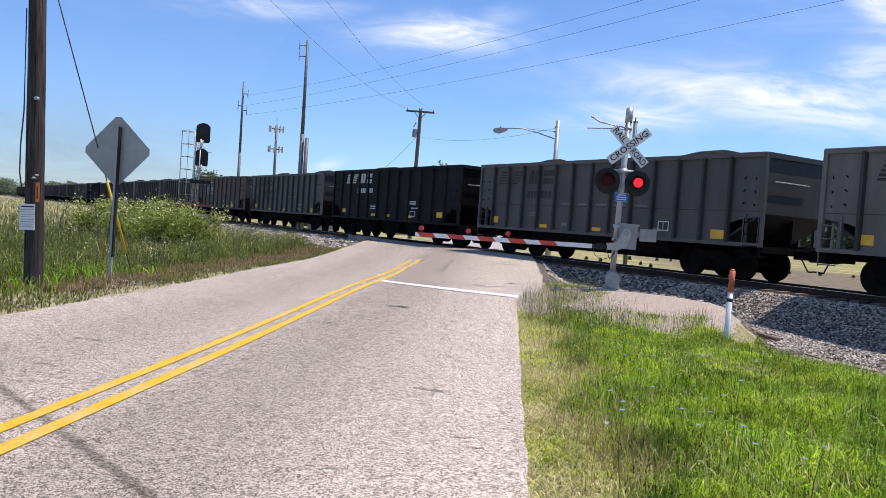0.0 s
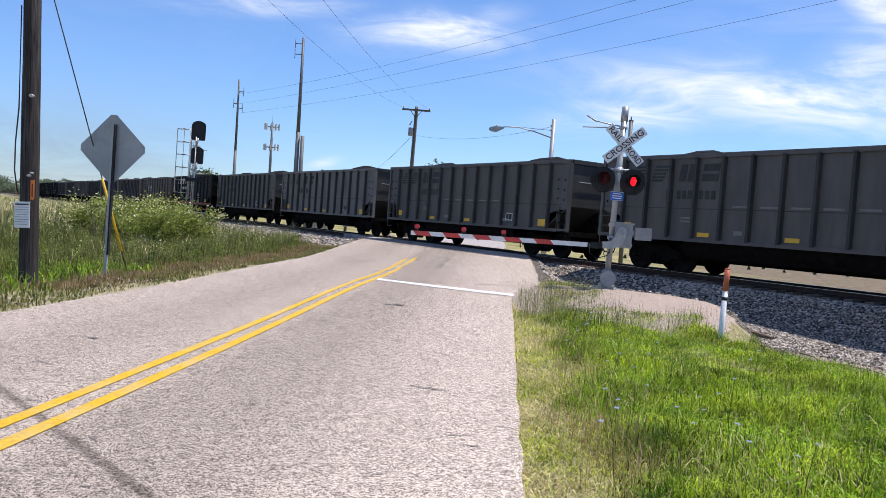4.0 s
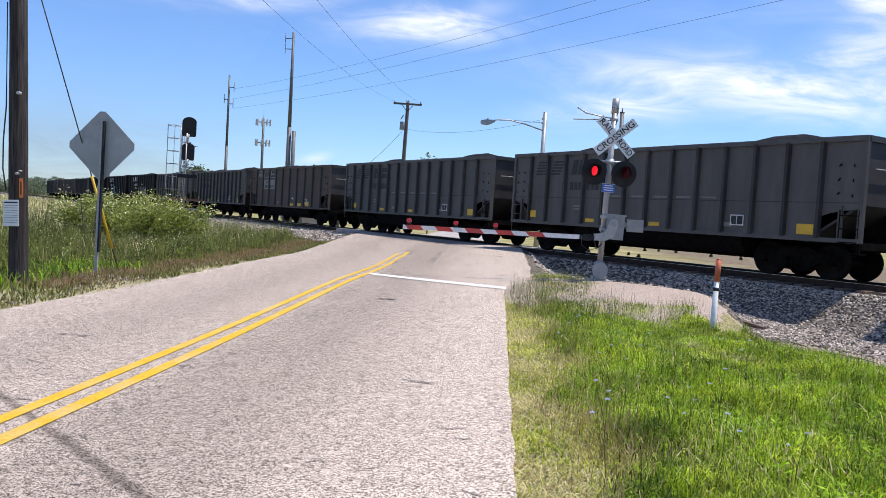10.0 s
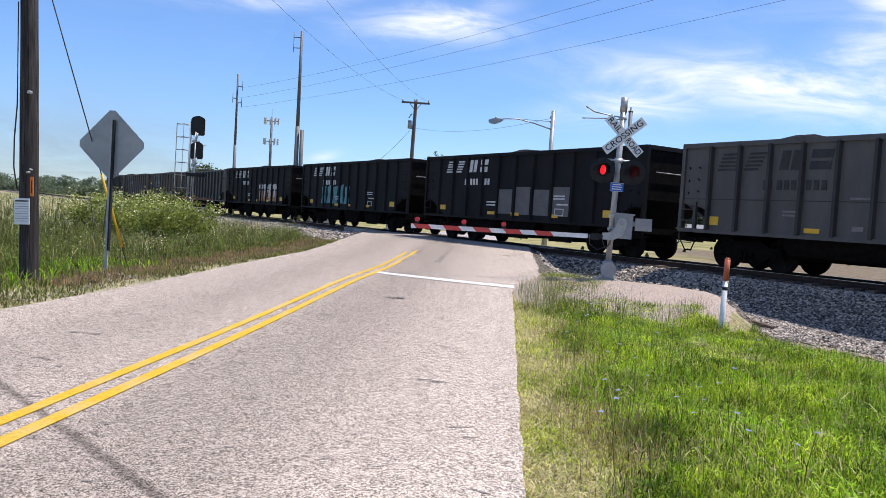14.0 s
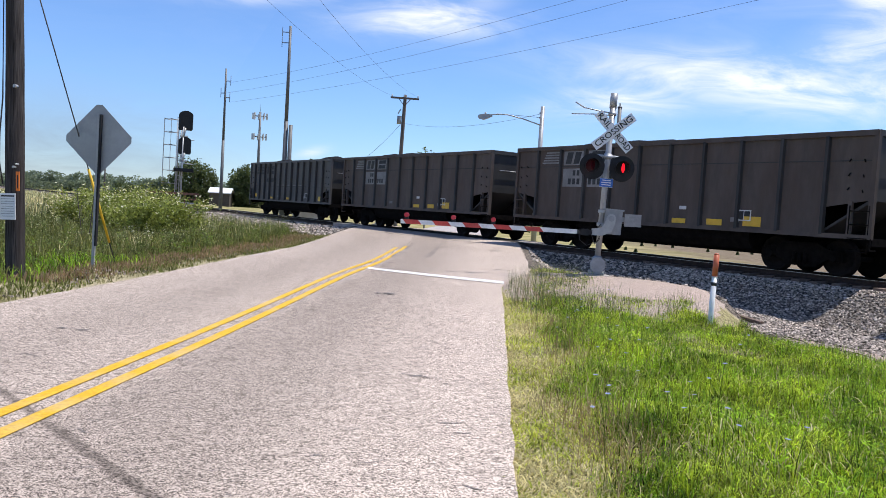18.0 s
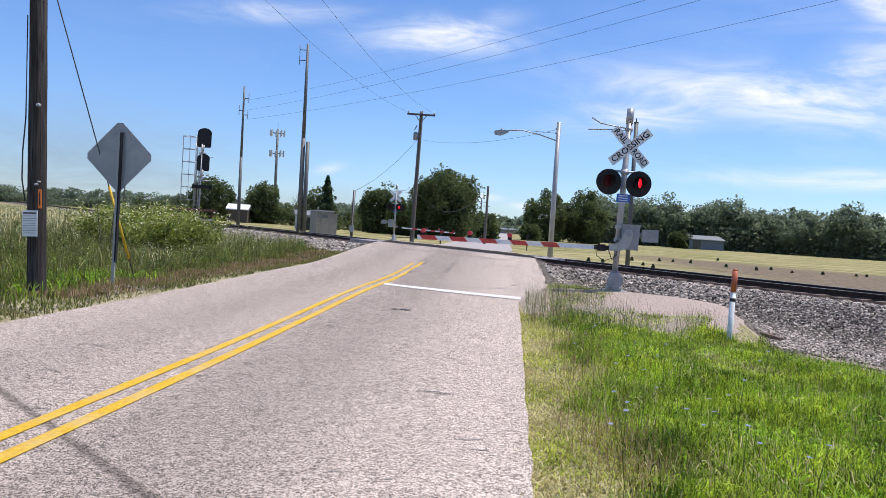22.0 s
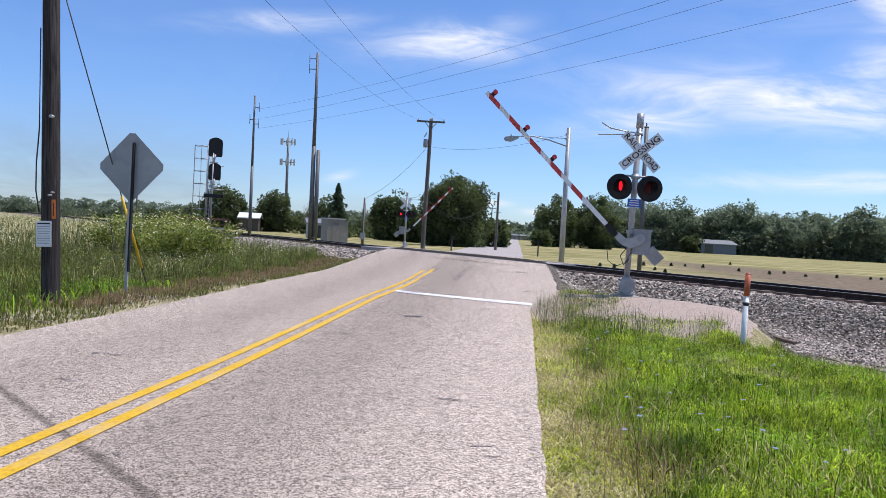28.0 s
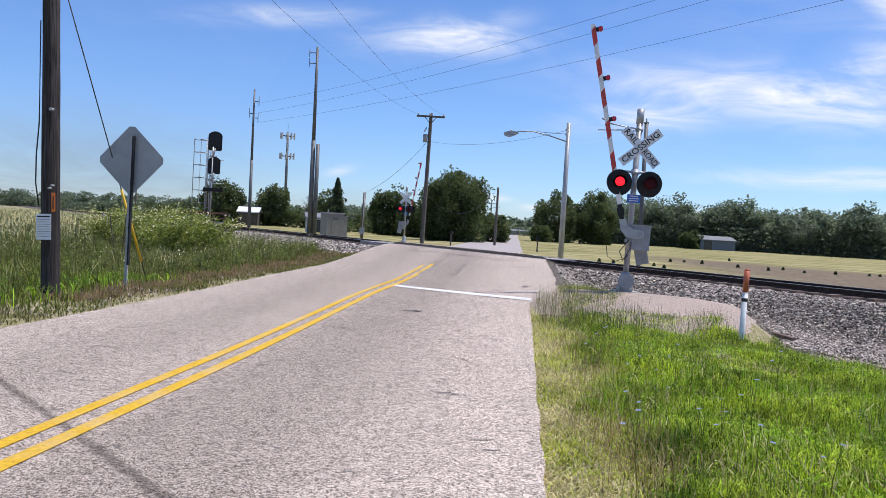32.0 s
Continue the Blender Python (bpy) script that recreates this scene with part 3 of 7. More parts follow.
def tube(bm, points, r, n=6):
    """One bent bar through the points."""
    points = [Vector(p) for p in points]
    rings = []
    for i, p in enumerate(points):
        q = (points[min(i + 1, len(points) - 1)] - points[max(i - 1, 0)]).to_track_quat("Z", "Y")
        rings.append([bm.verts.new(p + q @ Vector((r * math.cos(k * math.tau / n), r * math.sin(k * math.tau / n), 0))) for k in range(n)])
    for lo, hi in zip(rings, rings[1:]):
        k0 = min(range(n), key=lambda k: (hi[k].co - lo[0].co).length)
        for k in range(n):
            bm.faces.new((lo[k], lo[(k + 1) % n], hi[(k + 1 + k0) % n], hi[(k + k0) % n])).smooth = True
    bm.faces.new(rings[0][::-1])
    bm.faces.new(rings[-1])


def prism(bm, outline, y0, y1, axis="y"):
    """An outline in the plane across an axis, made thick along it."""
    put = {"y": lambda a, b, t: (a, t, b), "x": lambda a, b, t: (t, a, b), "z": lambda a, b, t: (a, b, t)}[axis]
    lo, hi = [bm.verts.new(put(a, b, y0)) for a, b in outline], [bm.verts.new(put(a, b, y1)) for a, b in outline]
    n = len(outline)
    bm.faces.new(lo)
    bm.faces.new(hi[::-1])
    for i in range(n):
        bm.faces.new((lo[i], hi[i], hi[(i + 1) % n], lo[(i + 1) % n]))


def lathe(bm, profile, axis_from, axis_to, n=20):
    """Rings of (distance along, radius) about an axis."""
    a, q = Vector(axis_from), (Vector(axis_to) - Vector(axis_from)).to_track_quat("Z", "Y")
    rings = [[bm.verts.new(a + q @ Vector((r * math.cos(i * math.tau / n), r * math.sin(i * math.tau / n), d))) for i in range(n)] for d, r in profile]
    for lo, hi in zip(rings, rings[1:]):
        for i in range(n):
            f = bm.faces.new((lo[i], lo[(i + 1) % n], hi[(i + 1) % n], hi[i]))
            f.smooth = True
    bm.faces.new(rings[0][::-1])
    bm.faces.new(rings[-1])


def soften(bm, width, segments=1):
    edges = [e for e in bm.edges if len(e.link_faces) == 2 and e.calc_face_angle(0) > 0.6]
    bmesh.ops.bevel(bm, geom=edges, offset=width, segments=segments, affect="EDGES", clamp_overlap=True)


def shape(make, *args, bevel=0.0):
    bm = bmesh.new()
    make(bm, *args)
    if bevel:
        soften(bm, bevel)
    return bm


def boxes(*dims, bevel=0.0):
    bm = bmesh.new()
    for d in dims:
        box(bm, *d)
    if bevel:
        soften(bm, bevel)
    return bm


def rods(*specs, n=8):
    bm = bmesh.new()
    for s in specs:
        rod(bm, *s, n=n)
    return bm


def finish(name, bm, material):
    bmesh.ops.recalc_face_normals(bm, faces=bm.faces)
    me = bpy.data.meshes.new(name)
    bm.to_mesh(me)
    bm.free()
    me.materials.append(material)
    return me


def part(name, bm, material, parent=None, label="", at=None):
    ob = new(name, bm if isinstance(bm, bpy.types.Mesh) else finish(name, bm, material))
    if parent:
        ob.parent = parent
    if at is not None:
        ob.matrix_basis = at
    if label:
        tagged(ob, label)
    return ob


def thing(name, label, category, m=None, group="", kind=""):
    ob = new(name)
    ob.empty_display_size = 0.2
    if m is not None:
        ob.matrix_basis = m
    return tagged(ob, label, category, group, kind)


def sheet(name, verts, faces, material, smooth=False, label="", category="", kind="", parent=None, group=""):
    """A mesh from arrays."""
    me = bpy.data.meshes.new(name)
    me.from_pydata(verts.tolist() if hasattr(verts, "tolist") else verts, [], faces.tolist() if hasattr(faces, "tolist") else faces)
    for m in material if isinstance(material, (list, tuple)) else (material,):
        me.materials.append(m)
    if smooth:
        me.shade_smooth()
    ob = new(name, me)
    if parent:
        ob.parent = parent
    return tagged(ob, label, category, group, kind)


def lettering(text, size, depth=0.004):
    """Raised letters in the built-in font, centred, in the x-z plane facing -y."""
    cu = bpy.data.curves.new("letters", "FONT")
    cu.body, cu.size, cu.extrude, cu.align_x, cu.align_y = text, size, depth, "CENTER", "CENTER"
    cu.resolution_u, cu.offset = 3, 0.002
    tmp = new("letters", cu)
    me = bpy.data.meshes.new_from_object(tmp.evaluated_get(bpy.context.evaluated_depsgraph_get()))
    bpy.data.objects.remove(tmp)
    me.transform(Matrix.Rotation(radians(90), 4, "X"))
    return me


# ---- the lie of the land ----
TRACK_P, RAIL_Z = 19.74, 0.65                    # centre line's distance from the start, rail head's height
ACROSS, ALONG = Vector((0.81256, 0.58288, 0)), Vector((-0.58288, 0.81256, 0))


def step(a, b, v):
    t = np.clip((v - a) / (b - a), 0, 1)
    return t * t * (3 - 2 * t)


def track_pu(x, y):
    return x * ACROSS.x + y * ACROSS.y, x * ALONG.x + y * ALONG.y


def road_z(x, y):
    p, _ = track_pu(x, y)
    return 0.10 * step(2.0, 9.0, p) + 0.535 * step(9.0, 18.6, p) - 0.57 * step(21.0, 33.0, p)


def lumps(x, y):
    return 0.05 * np.sin(x * 0.9 + 1.3 * np.sin(y * 0.37)) * np.sin(y * 0.7 + 0.6) + 0.03 * np.sin(x * 2.3 + y * 1.7)


ROAD_L, ROAD_R = -6.55, 0.34


def road_right(y):
    """The right edge, with an apron that widens before the track."""
    return ROAD_R - 0.06 + 0.08 * step(5.0, 16.0, y) + 0.78 * step(16.9, 20.2, y) * (1 - step(31.0, 37.0, y))


def land_z(x, y):
    p, u = track_pu(x, y)
    bank = 0.05 * step(2.0, 9.0, p) + 0.20 * step(10.0, 14.0, p) + 0.15 * step(13.6, 17.6, p)
    back_side = 1 - step(21.6, 26.0, p)
    z = bank * back_side
    # beyond the verge on the right the land falls to a low flat of ballast, with a steep shoulder up to the ties;
    # the pad round the signal stands out of it as a mound
    low_flat = -0.46 * (1 - step(8.0, 19.0, u))
    right_land = 0.05 * step(2.0, 9.0, p) * (1 - step(9.0, 13.5, p)) + low_flat * step(9.0, 13.5, p)
    right_land = right_land + (0.40 - right_land) * step(16.5, 18.3, p)
    pad = np.sqrt(((x - 2.45) / 2.35) ** 2 + ((y - 17.0) / 3.4) ** 2)
    share = step(0.0, 1.2, x - road_right(y)) * step(0.98, 1.34, pad) * (1 - step(18.3, 18.6, p))
    z = z * (1 - share) + right_land * share
    beside = np.maximum(np.maximum(ROAD_L - x, x - road_right(y)), 0)
    off_road = step(0.0, 0.7, beside)
    near_track = step(10, 14, p) * (1 - step(24, 28, p))
    z = z * off_road + (road_z(x, y) - 0.05) * (1 - off_road)
    z = z + lumps(x, y) * off_road * (1 - near_track)
    ditch = step(0.6, 3.0, ROAD_L - x) * (1 - step(5.0, 9.0, ROAD_L - x)) * (1 - step(8, 13, p))
    return z - 0.12 * ditch


def lines(parts):
    out = []
    for a, b, d in parts:
        out.extend(np.arange(a, b, d).tolist())
    return np.array(sorted(set(round(v, 3) for v in out)))


gx = lines([(-2600, -300, 230), (-300, -80, 20), (-80, -24, 4), (-24, 14, 0.5), (14, 60, 4), (60, 300, 20), (300, 2601, 230)])
gy = lines([(-300, -20, 40), (-20, 2, 2), (2, 62, 0.5), (62, 120, 4), (120, 400, 20), (400, 3000, 260)])
X, Y = np.meshgrid(gx, gy)
P_, _ = track_pu(X, Y)
V = np.stack([X, Y, land_z(X, Y) - 0.14 * step(14.7, 15.3, P_) * (1 - step(24.4, 25.2, P_))], -1).reshape(-1, 3)
nx = len(gx)
idx = np.arange(len(V)).reshape(Y.shape)
Q = np.stack([idx[:-1, :-1], idx[:-1, 1:], idx[1:, 1:], idx[1:, :-1]], -1).reshape(-1, 4)
ground = sheet("ground", V, Q, (SOIL, FIELD), True, "grassy verge soil running out to mown fields", "ground", "structure")
cx, cy = V[Q].mean(1)[:, 0], V[Q].mean(1)[:, 1]
cp, cu_ = track_pu(cx, cy)
kinds = np.where(cp > 23.5, 1, 0)
ground.data.polygons.foreach_set("material_index", kinds.astype(np.int32))

# ---- the road ----
def strip(name, x0, x1, y0, y1, dy, lift, material, label="", ragged=0.0, nx=1, kind="structure", category="road", skew=0.0, parent=None):
    """A thin slab that follows the road's rise, with its edges turned down."""
    rng = random.Random(len(name) * 7 + int(abs(x0) * 100))
    ys = np.arange(y0, y1 + dy / 2, dy)
    rows = []
    for y in ys:
        drift = 0.26 * float(step(16.0, 28.0, y)) if name == "yellow_line" else 0.0
        a = x0 + drift + (rng.uniform(-1, 1) * ragged if ragged else 0)
        b = (float(road_right(y)) if name == "road" else x1 + drift) + (rng.uniform(-1, 1) * ragged * (4 if 17 < y < 33 else 1) if ragged else 0)
        xs = np.linspace(a, b, nx + 1)
        yy = y + skew * (xs - x0)
        z = road_z(xs, yy) + lift
        row = [(xs[0], yy[0], z[0] - (0.12 if ragged else 0.004)), *zip(xs, yy, z), (xs[-1], yy[-1], z[-1] - (0.12 if ragged else 0.004))]
        rows.append(row)
    w = nx + 3
    verts = [v for r in rows for v in r]
    faces = [(i * w + j, i * w + j + 1, (i + 1) * w + j + 1, (i + 1) * w + j) for i in range(len(ys) - 1) for j in range(w - 1)]
    ob = sheet(name, np.array(verts), faces, material, False, label, category, kind, parent)
    return ob


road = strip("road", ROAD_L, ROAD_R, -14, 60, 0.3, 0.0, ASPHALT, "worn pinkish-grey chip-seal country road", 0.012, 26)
strip("road_beyond", -5.6, 0.6, 60, 520, 10, 0.0, ASPHALT_FAR, "pale country road running on past the crossing", 0.05, 3)
strip("yellow_line", -3.41, -3.29, -14, 26.8, 0.4, 0.010, YELLOW, "worn double yellow centre line", 0, 1)
strip("yellow_line", -3.13, -3.00, -14, 27.2, 0.4, 0.010, YELLOW, "worn double yellow centre line", 0, 1)
strip("stop_line", -2.95, 0.42, 19.35, 19.85, 0.25, 0.011, WHITE_LINE, "white painted stop line before the crossing", 0, 14, skew=-0.60)


def crack(points, width, seed):
    rng = random.Random(seed)
    vs, fs = [], []
    for i, (x, y) in enumerate(points):
        w = width * rng.uniform(0.3, 1.2)
        for s in (-1, 1):
            vs.append((x + rng.uniform(-0.01, 0.01), y + s * w, float(road_z(x, y)) + 0.012))
        if i:
            fs.append((2 * i - 2, 2 * i, 2 * i + 1, 2 * i - 1))
    sheet("road_crack", np.array(vs), fs, TAR, False, "dark crack in the worn road", "road", "structure")


crack([(-2.0 + 0.05 * i, 14.2 + 0.03 * math.sin(i * 1.7)) for i in range(9)], 0.06, 1)
crack([(-0.75 + 0.05 * i, 7.62 - 0.012 * i + 0.02 * math.sin(i * 2.1)) for i in range(9)], 0.016, 2)
crack([(-4.9 + 0.08 * i, 8.8 + 0.02 * math.sin(i * 1.3)) for i in range(6)], 0.02, 3)
crack([(-2.6 + 0.06 * i, 11.6 + 0.02 * math.sin(i * 1.9)) for i in range(5)], 0.02, 4)
# long cracks across the road before the track
crack([(-4.7 + 0.1 * i, 34.5 - 0.125 * i + 0.10 * math.sin(i * 0.7)) for i in range(49)], 0.07, 6)
crack([(0.05 + 0.06 * i, 25.7 - 0.03 * i + 0.03 * math.sin(i * 2.0)) for i in range(7)], 0.12, 7)
crack([(0.22 + 0.05 * i, 20.35 + 0.02 * math.sin(i * 2.0)) for i in range(5)], 0.06, 8)


def scuffs():
    """Small rough pits and hairline cracks all over the worn surface."""
    r = np.random.default_rng(14)
    vs, fs = [], []
    for _ in range(420):
        x, y = r.uniform(-6.3, 0.1), 4.2 + 26.0 * r.uniform(0, 1) ** 1.3
        k, n, w = r.normal(0, 0.35), r.integers(3, 6), r.uniform(0.003, 0.010) * (0.6 + y / 12)
        dx = r.uniform(0.02, 0.05) * (0.7 + y / 16)
        for i in range(n):
            px, py = x + i * dx, y + i * dx * k + r.normal(0, 0.012)
            ww = w * (0.3 if i in (0, n - 1) else r.uniform(0.6, 1.4))
            at = len(vs)
            z = float(road_z(px, py)) + 0.005
            vs += [(px, py - ww, z), (px, py + ww, z)]
            if i:
                fs.append((at - 2, at, at + 1, at - 1))
    sheet("road_pits", np.array(vs), fs, PIT, False, "small dark pits and hairline cracks in the road", "road", "stuff")


scuffs()
# tyre marks swept round towards the crossing
for k, x0 in enumerate((-2.75, -1.75)):
    vs = [(x0 + 0.35 * (y - 24) / 8 + s * 0.10 - 0.05 * (y - 24) ** 2 / 60, y, float(road_z(x0, y)) + 0.008) for y in np.arange(23.5, 33.0, 0.4) for s in (-1, 1)]
    sheet("tyre_mark", np.array(vs), [(2 * i, 2 * i + 2, 2 * i + 3, 2 * i + 1) for i in range(len(vs) // 2 - 1)], RUBBED, False, "faint dark tyre mark on the road", "road", "structure")

# ---- the track ----
def on_track(u, p=TRACK_P, z=0.0):
    v = ACROSS * p + ALONG * u
    return Vector((v.x, v.y, z))


CAR_TURN = math.degrees(math.atan2(-ALONG.y, -ALONG.x))       # local x runs the way the train goes


def track_pose(u, z=RAIL_Z):
    v = on_track(u)
    return pose(v.x, v.y, z, 0, 0, CAR_TURN)


def bed(name, us, ps, lift, material, label):
    U, P = np.meshgrid(us, ps)
    XX, YY = U * ALONG.x + P * ACROSS.x, U * ALONG.y + P * ACROSS.y
    Z = land_z(XX, YY) + lift
    Z[0] -= 0.12
    Z[-1] -= 0.12
    w = len(us)
    k = np.arange(len(us) * len(ps)).reshape(U.shape)
    F = np.stack([k[:-1, :-1], k[:-1, 1:], k[1:, 1:], k[1:, :-1]], -1).reshape(-1, 4)
    return sheet(name, np.stack([XX, YY, Z], -1).reshape(-1, 3), F, material, True, label, "ballast", "structure")


bed("ballast_bed", np.arange(-80, 9.6, 0.5), np.arange(14.2, 25.6, 0.3), 0.03, BALLAST, "grey crushed-stone ballast bank under the track")
bed("ballast_bed", np.arange(9.5, 30.1, 0.4), np.arange(12.9, 25.6, 0.3), 0.03, BALLAST, "grey crushed-stone ballast bank under the track")
bed("ballast_bed", np.concatenate([np.arange(30, 60, 0.6), np.arange(60, 600, 12.0)]), np.arange(14.2, 25.6, 0.4), 0.03, BALLAST, "grey crushed-stone ballast bank under the track")
bed("track_dirt", np.concatenate([np.arange(-80, 60, 0.7), np.arange(60, 600, 12.0)]), np.arange(18.5, 21.0, 0.35), 0.085, TRACK_DIRT, "dark oily dirt between the rails")


def gravel_pad():
    """A low rounded spread of pale gravel with a wavering edge."""
    cx0, cy0 = 2.45, 17.0
    vs, fs = [], []
    rings, n = 14, 72
    for k in range(rings + 1):
        for i in range(n):
            a = i * math.tau / n
            rx = 2.5 + 0.14 * math.sin(3 * a + 1) + 0.08 * math.sin(7 * a)
            ry = 3.6 + 0.2 * math.sin(4 * a) + 0.1 * math.sin(9 * a + 2)
            q = k / rings
            x, y = cx0 + rx * q * math.cos(a), cy0 + ry * q * math.sin(a)
            vs.append((x, y, float(land_z(x, y)) + 0.075 - 0.10 * q ** 8))
    for k in range(rings):
        for i in range(n):
            fs.append((k * n + i, k * n + (i + 1) % n, (k + 1) * n + (i + 1) % n, (k + 1) * n + i))
    return sheet("gravel_pad", np.array(vs), fs, GRAVEL, True, "pale pinkish gravel pad round the signal mast", "gravel", "structure")


gravel_pad()
bed("gravel_margin", np.arange(-20, 11.1, 0.5), np.array([13.3, 13.6, 13.9, 14.2, 14.5, 14.8]), 0.016, GRAVEL, "pale dirt and fine gravel along the foot of the ballast")
log = thing("wood_scrap", "short dark split piece of timber on the ballast", "timber", pose(5.82, 17.6, float(land_z(5.82, 17.6)) + 0.09, 4, 5, -60))
bm = bmesh.new()
prism(bm, [(-0.05, -0.035), (0.04, -0.04), (0.06, 0.01), (0.02, 0.05), (-0.045, 0.035)], -0.34, 0.34, "x")
soften(bm, 0.01)
part("timber", bm, TIE, log)
for x, y, a in ((6.0, 15.3, -80), (6.5, 14.2, -50)):
    stick = thing("stick", "thin dark dead stick at the ballast's foot", "stick", pose(x, y, float(land_z(x, y)) + 0.07, 0, 3, a))
    part("twig", rods(((-0.35, 0, 0), (0.1, 0.03, 0.02), 0.012, 0.010), ((0.1, 0.03, 0.02), (0.4, -0.02, 0.01), 0.010, 0.006), n=6), BARK, stick)
track = thing("track", "single railway track with rusty rails on wooden ties", "railway track", track_pose(0, 0), kind="structure")
for side in (-1, 1):
    bm = bmesh.new()
    y = side * 0.7525
    prism(bm, [(y - 0.075, 0.50), (y + 0.075, 0.50), (y + 0.075, 0.515), (y + 0.012, 0.535), (y + 0.012, 0.60), (y + 0.037, 0.612), (y + 0.037, 0.645),
               (y - 0.037, 0.645), (y - 0.037, 0.612), (y - 0.012, 0.60), (y - 0.012, 0.535), (y - 0.075, 0.515)], -620, 120, "x")
    rail = part("rail", bm, RAIL_STEEL, track)
    part("rail_head", boxes((-620, 120, y - 0.030, y + 0.030, 0.645, 0.652)), RAIL_TOP, rail, "polished running surface")
tie_mesh = finish("tie", boxes((-0.115, 0.115, -1.3, 1.3, 0.32, 0.505), bevel=0.012), TIE)
rng = random.Random(5)
for u0, u1 in ((-14, 31), (40, 92)):
    u = u0
    while u < u1:
        part("tie", tie_mesh, None, track, at=pose(-u, rng.uniform(-0.06, 0.06), rng.uniform(-0.012, 0.006), 0, 0, rng.uniform(-1.5, 1.5)))
        u += 0.52 + rng.uniform(-0.03, 0.03)
# planks and asphalt between the rails at the road
for y0, y1 in ((-1.32, -0.80), (-0.64, 0.64), (0.80, 1.32)):
    part("crossing_panel", boxes((-40.5, -24.3, y0, y1, 0.40, 0.640), bevel=0.02), PATCH_DARK, track, "worn asphalt infill between the rails")


def scatter_stones(name, count, u0, u1, p0, p1, size, seed, keep=None):
    r = np.random.default_rng(seed)
    u, p = r.uniform(u0, u1, count), r.uniform(p0, p1, count)
    x, y = u * ALONG.x + p * ACROSS.x, u * ALONG.y + p * ACROSS.y
    ok = ~((x > ROAD_L - 0.2) & (x < road_right(y) + 0.25)) & ~((p > 18.98 - 0.11) & (p < 18.98 + 0.11))
    if keep is not None:
        ok &= keep(x, y, u, p, r)
    x, y, p = x[ok], y[ok], p[ok]
    z = land_z(x, y) + 0.03 + r.uniform(-0.3, 0.45, len(x)) * size
    z = np.where((p > 17.9) & (p < 21.6), np.minimum(z, 0.425), z)
    n = len(x)
    form = np.array([(0, 0, -1), (1, 0, 0), (0, 1, 0), (-1, 0, 0), (0, -1, 0), (0, 0, 1)], float)
    v = form[None] * r.uniform(0.75, 1.25, (n, 6, 1)) + r.uniform(-0.35, 0.35, (n, 6, 3))
    q = r.normal(size=(n, 3, 3))
    q, _ = np.linalg.qr(q)
    v = np.einsum("nij,nkj->nki", q, v) * (size * r.uniform(0.45, 1.1, (n, 1, 1))) * np.array([1, 1, 0.62]) + np.stack([x, y, z], -1)[:, None]
    f = np.array([(0, 2, 1), (0, 3, 2), (0, 4, 3), (0, 1, 4), (5, 1, 2), (5, 2, 3), (5, 3, 4), (5, 4, 1)])
    F = (f[None] + 6 * np.arange(n)[:, None, None]).reshape(-1, 3)
    return sheet(name, v.reshape(-1, 3), F, STONE, False, "loose angular grey ballast stones", "ballast", "stuff")


def toe(x, y, u, p, r):
    """Thins the stones out down the bank and off the gravel pad."""
    pad = ((x - 2.45) / 2.35) ** 2 + ((y - 17.0) / 3.4) ** 2 < 1.0 + 0.08 * np.sin(u * 5)
    return (r.uniform(0, 1, len(x)) < step(13.7, 15.0, p + 0.4 * np.sin(u * 1.3))) & ~(pad & (r.uniform(0, 1, len(x)) < 0.985)) & ~((u > 12.5) & (p < 13.2))


scatter_stones("ballast_stones", 95000, -6, 16, 12.6, 18.9, 0.040, 1, toe)
scatter_stones("ballast_stones", 15000, 14, 32, 14.6, 18.9, 0.06, 2)
scatter_stones("ballast_stones", 9000, 31, 60, 13.5, 18.9, 0.085, 3)


# ---- the train ----
def coal_heap(length, seed):
    r = np.random.default_rng(seed)
    nx_, ny_ = 36, 10
    ph = r.uniform(0, 6.28, 6)
    vs = []
    for j in range(ny_ + 1):
        for i in range(nx_ + 1):
            a, b = i / nx_, j / ny_ * 2 - 1
            h = 0.42 * (1 - abs(b) ** 1.6) * min(1, 5.5 * a, 5.5 * (1 - a))
            h *= 0.75 + 0.3 * math.sin(a * 9 + ph[0]) + 0.16 * math.sin(a * 21 + ph[1]) + 0.07 * math.sin(a * 47 + ph[2])
            vs.append((0.12 + a * (length - 0.24), b * 1.42, 3.36 + max(h, -0.1) + r.uniform(-0.02, 0.02)))
    fs = [(j * (nx_ + 1) + i, j * (nx_ + 1) + i + 1, (j + 1) * (nx_ + 1) + i + 1, (j + 1) * (nx_ + 1) + i) for j in range(ny_) for i in range(nx_)]
    me = bpy.data.meshes.new("coal_load")
    me.from_pydata(vs, [], fs)
    me.materials.append(COAL)
    me.shade_smooth()
    return me


def wheel_mesh():
    bm = bmesh.new()
    lathe(bm, [(-0.07, 0.40), (-0.07, 0.485), (-0.045, 0.485), (-0.03, 0.458), (0.07, 0.452), (0.07, 0.39), (0.03, 0.36), (0.02, 0.16), (0.075, 0.13), (0.075, 0.0001)], (0, 0, 0), (0, 1, 0), 24)
    return finish("wheel", bm, WHEEL)


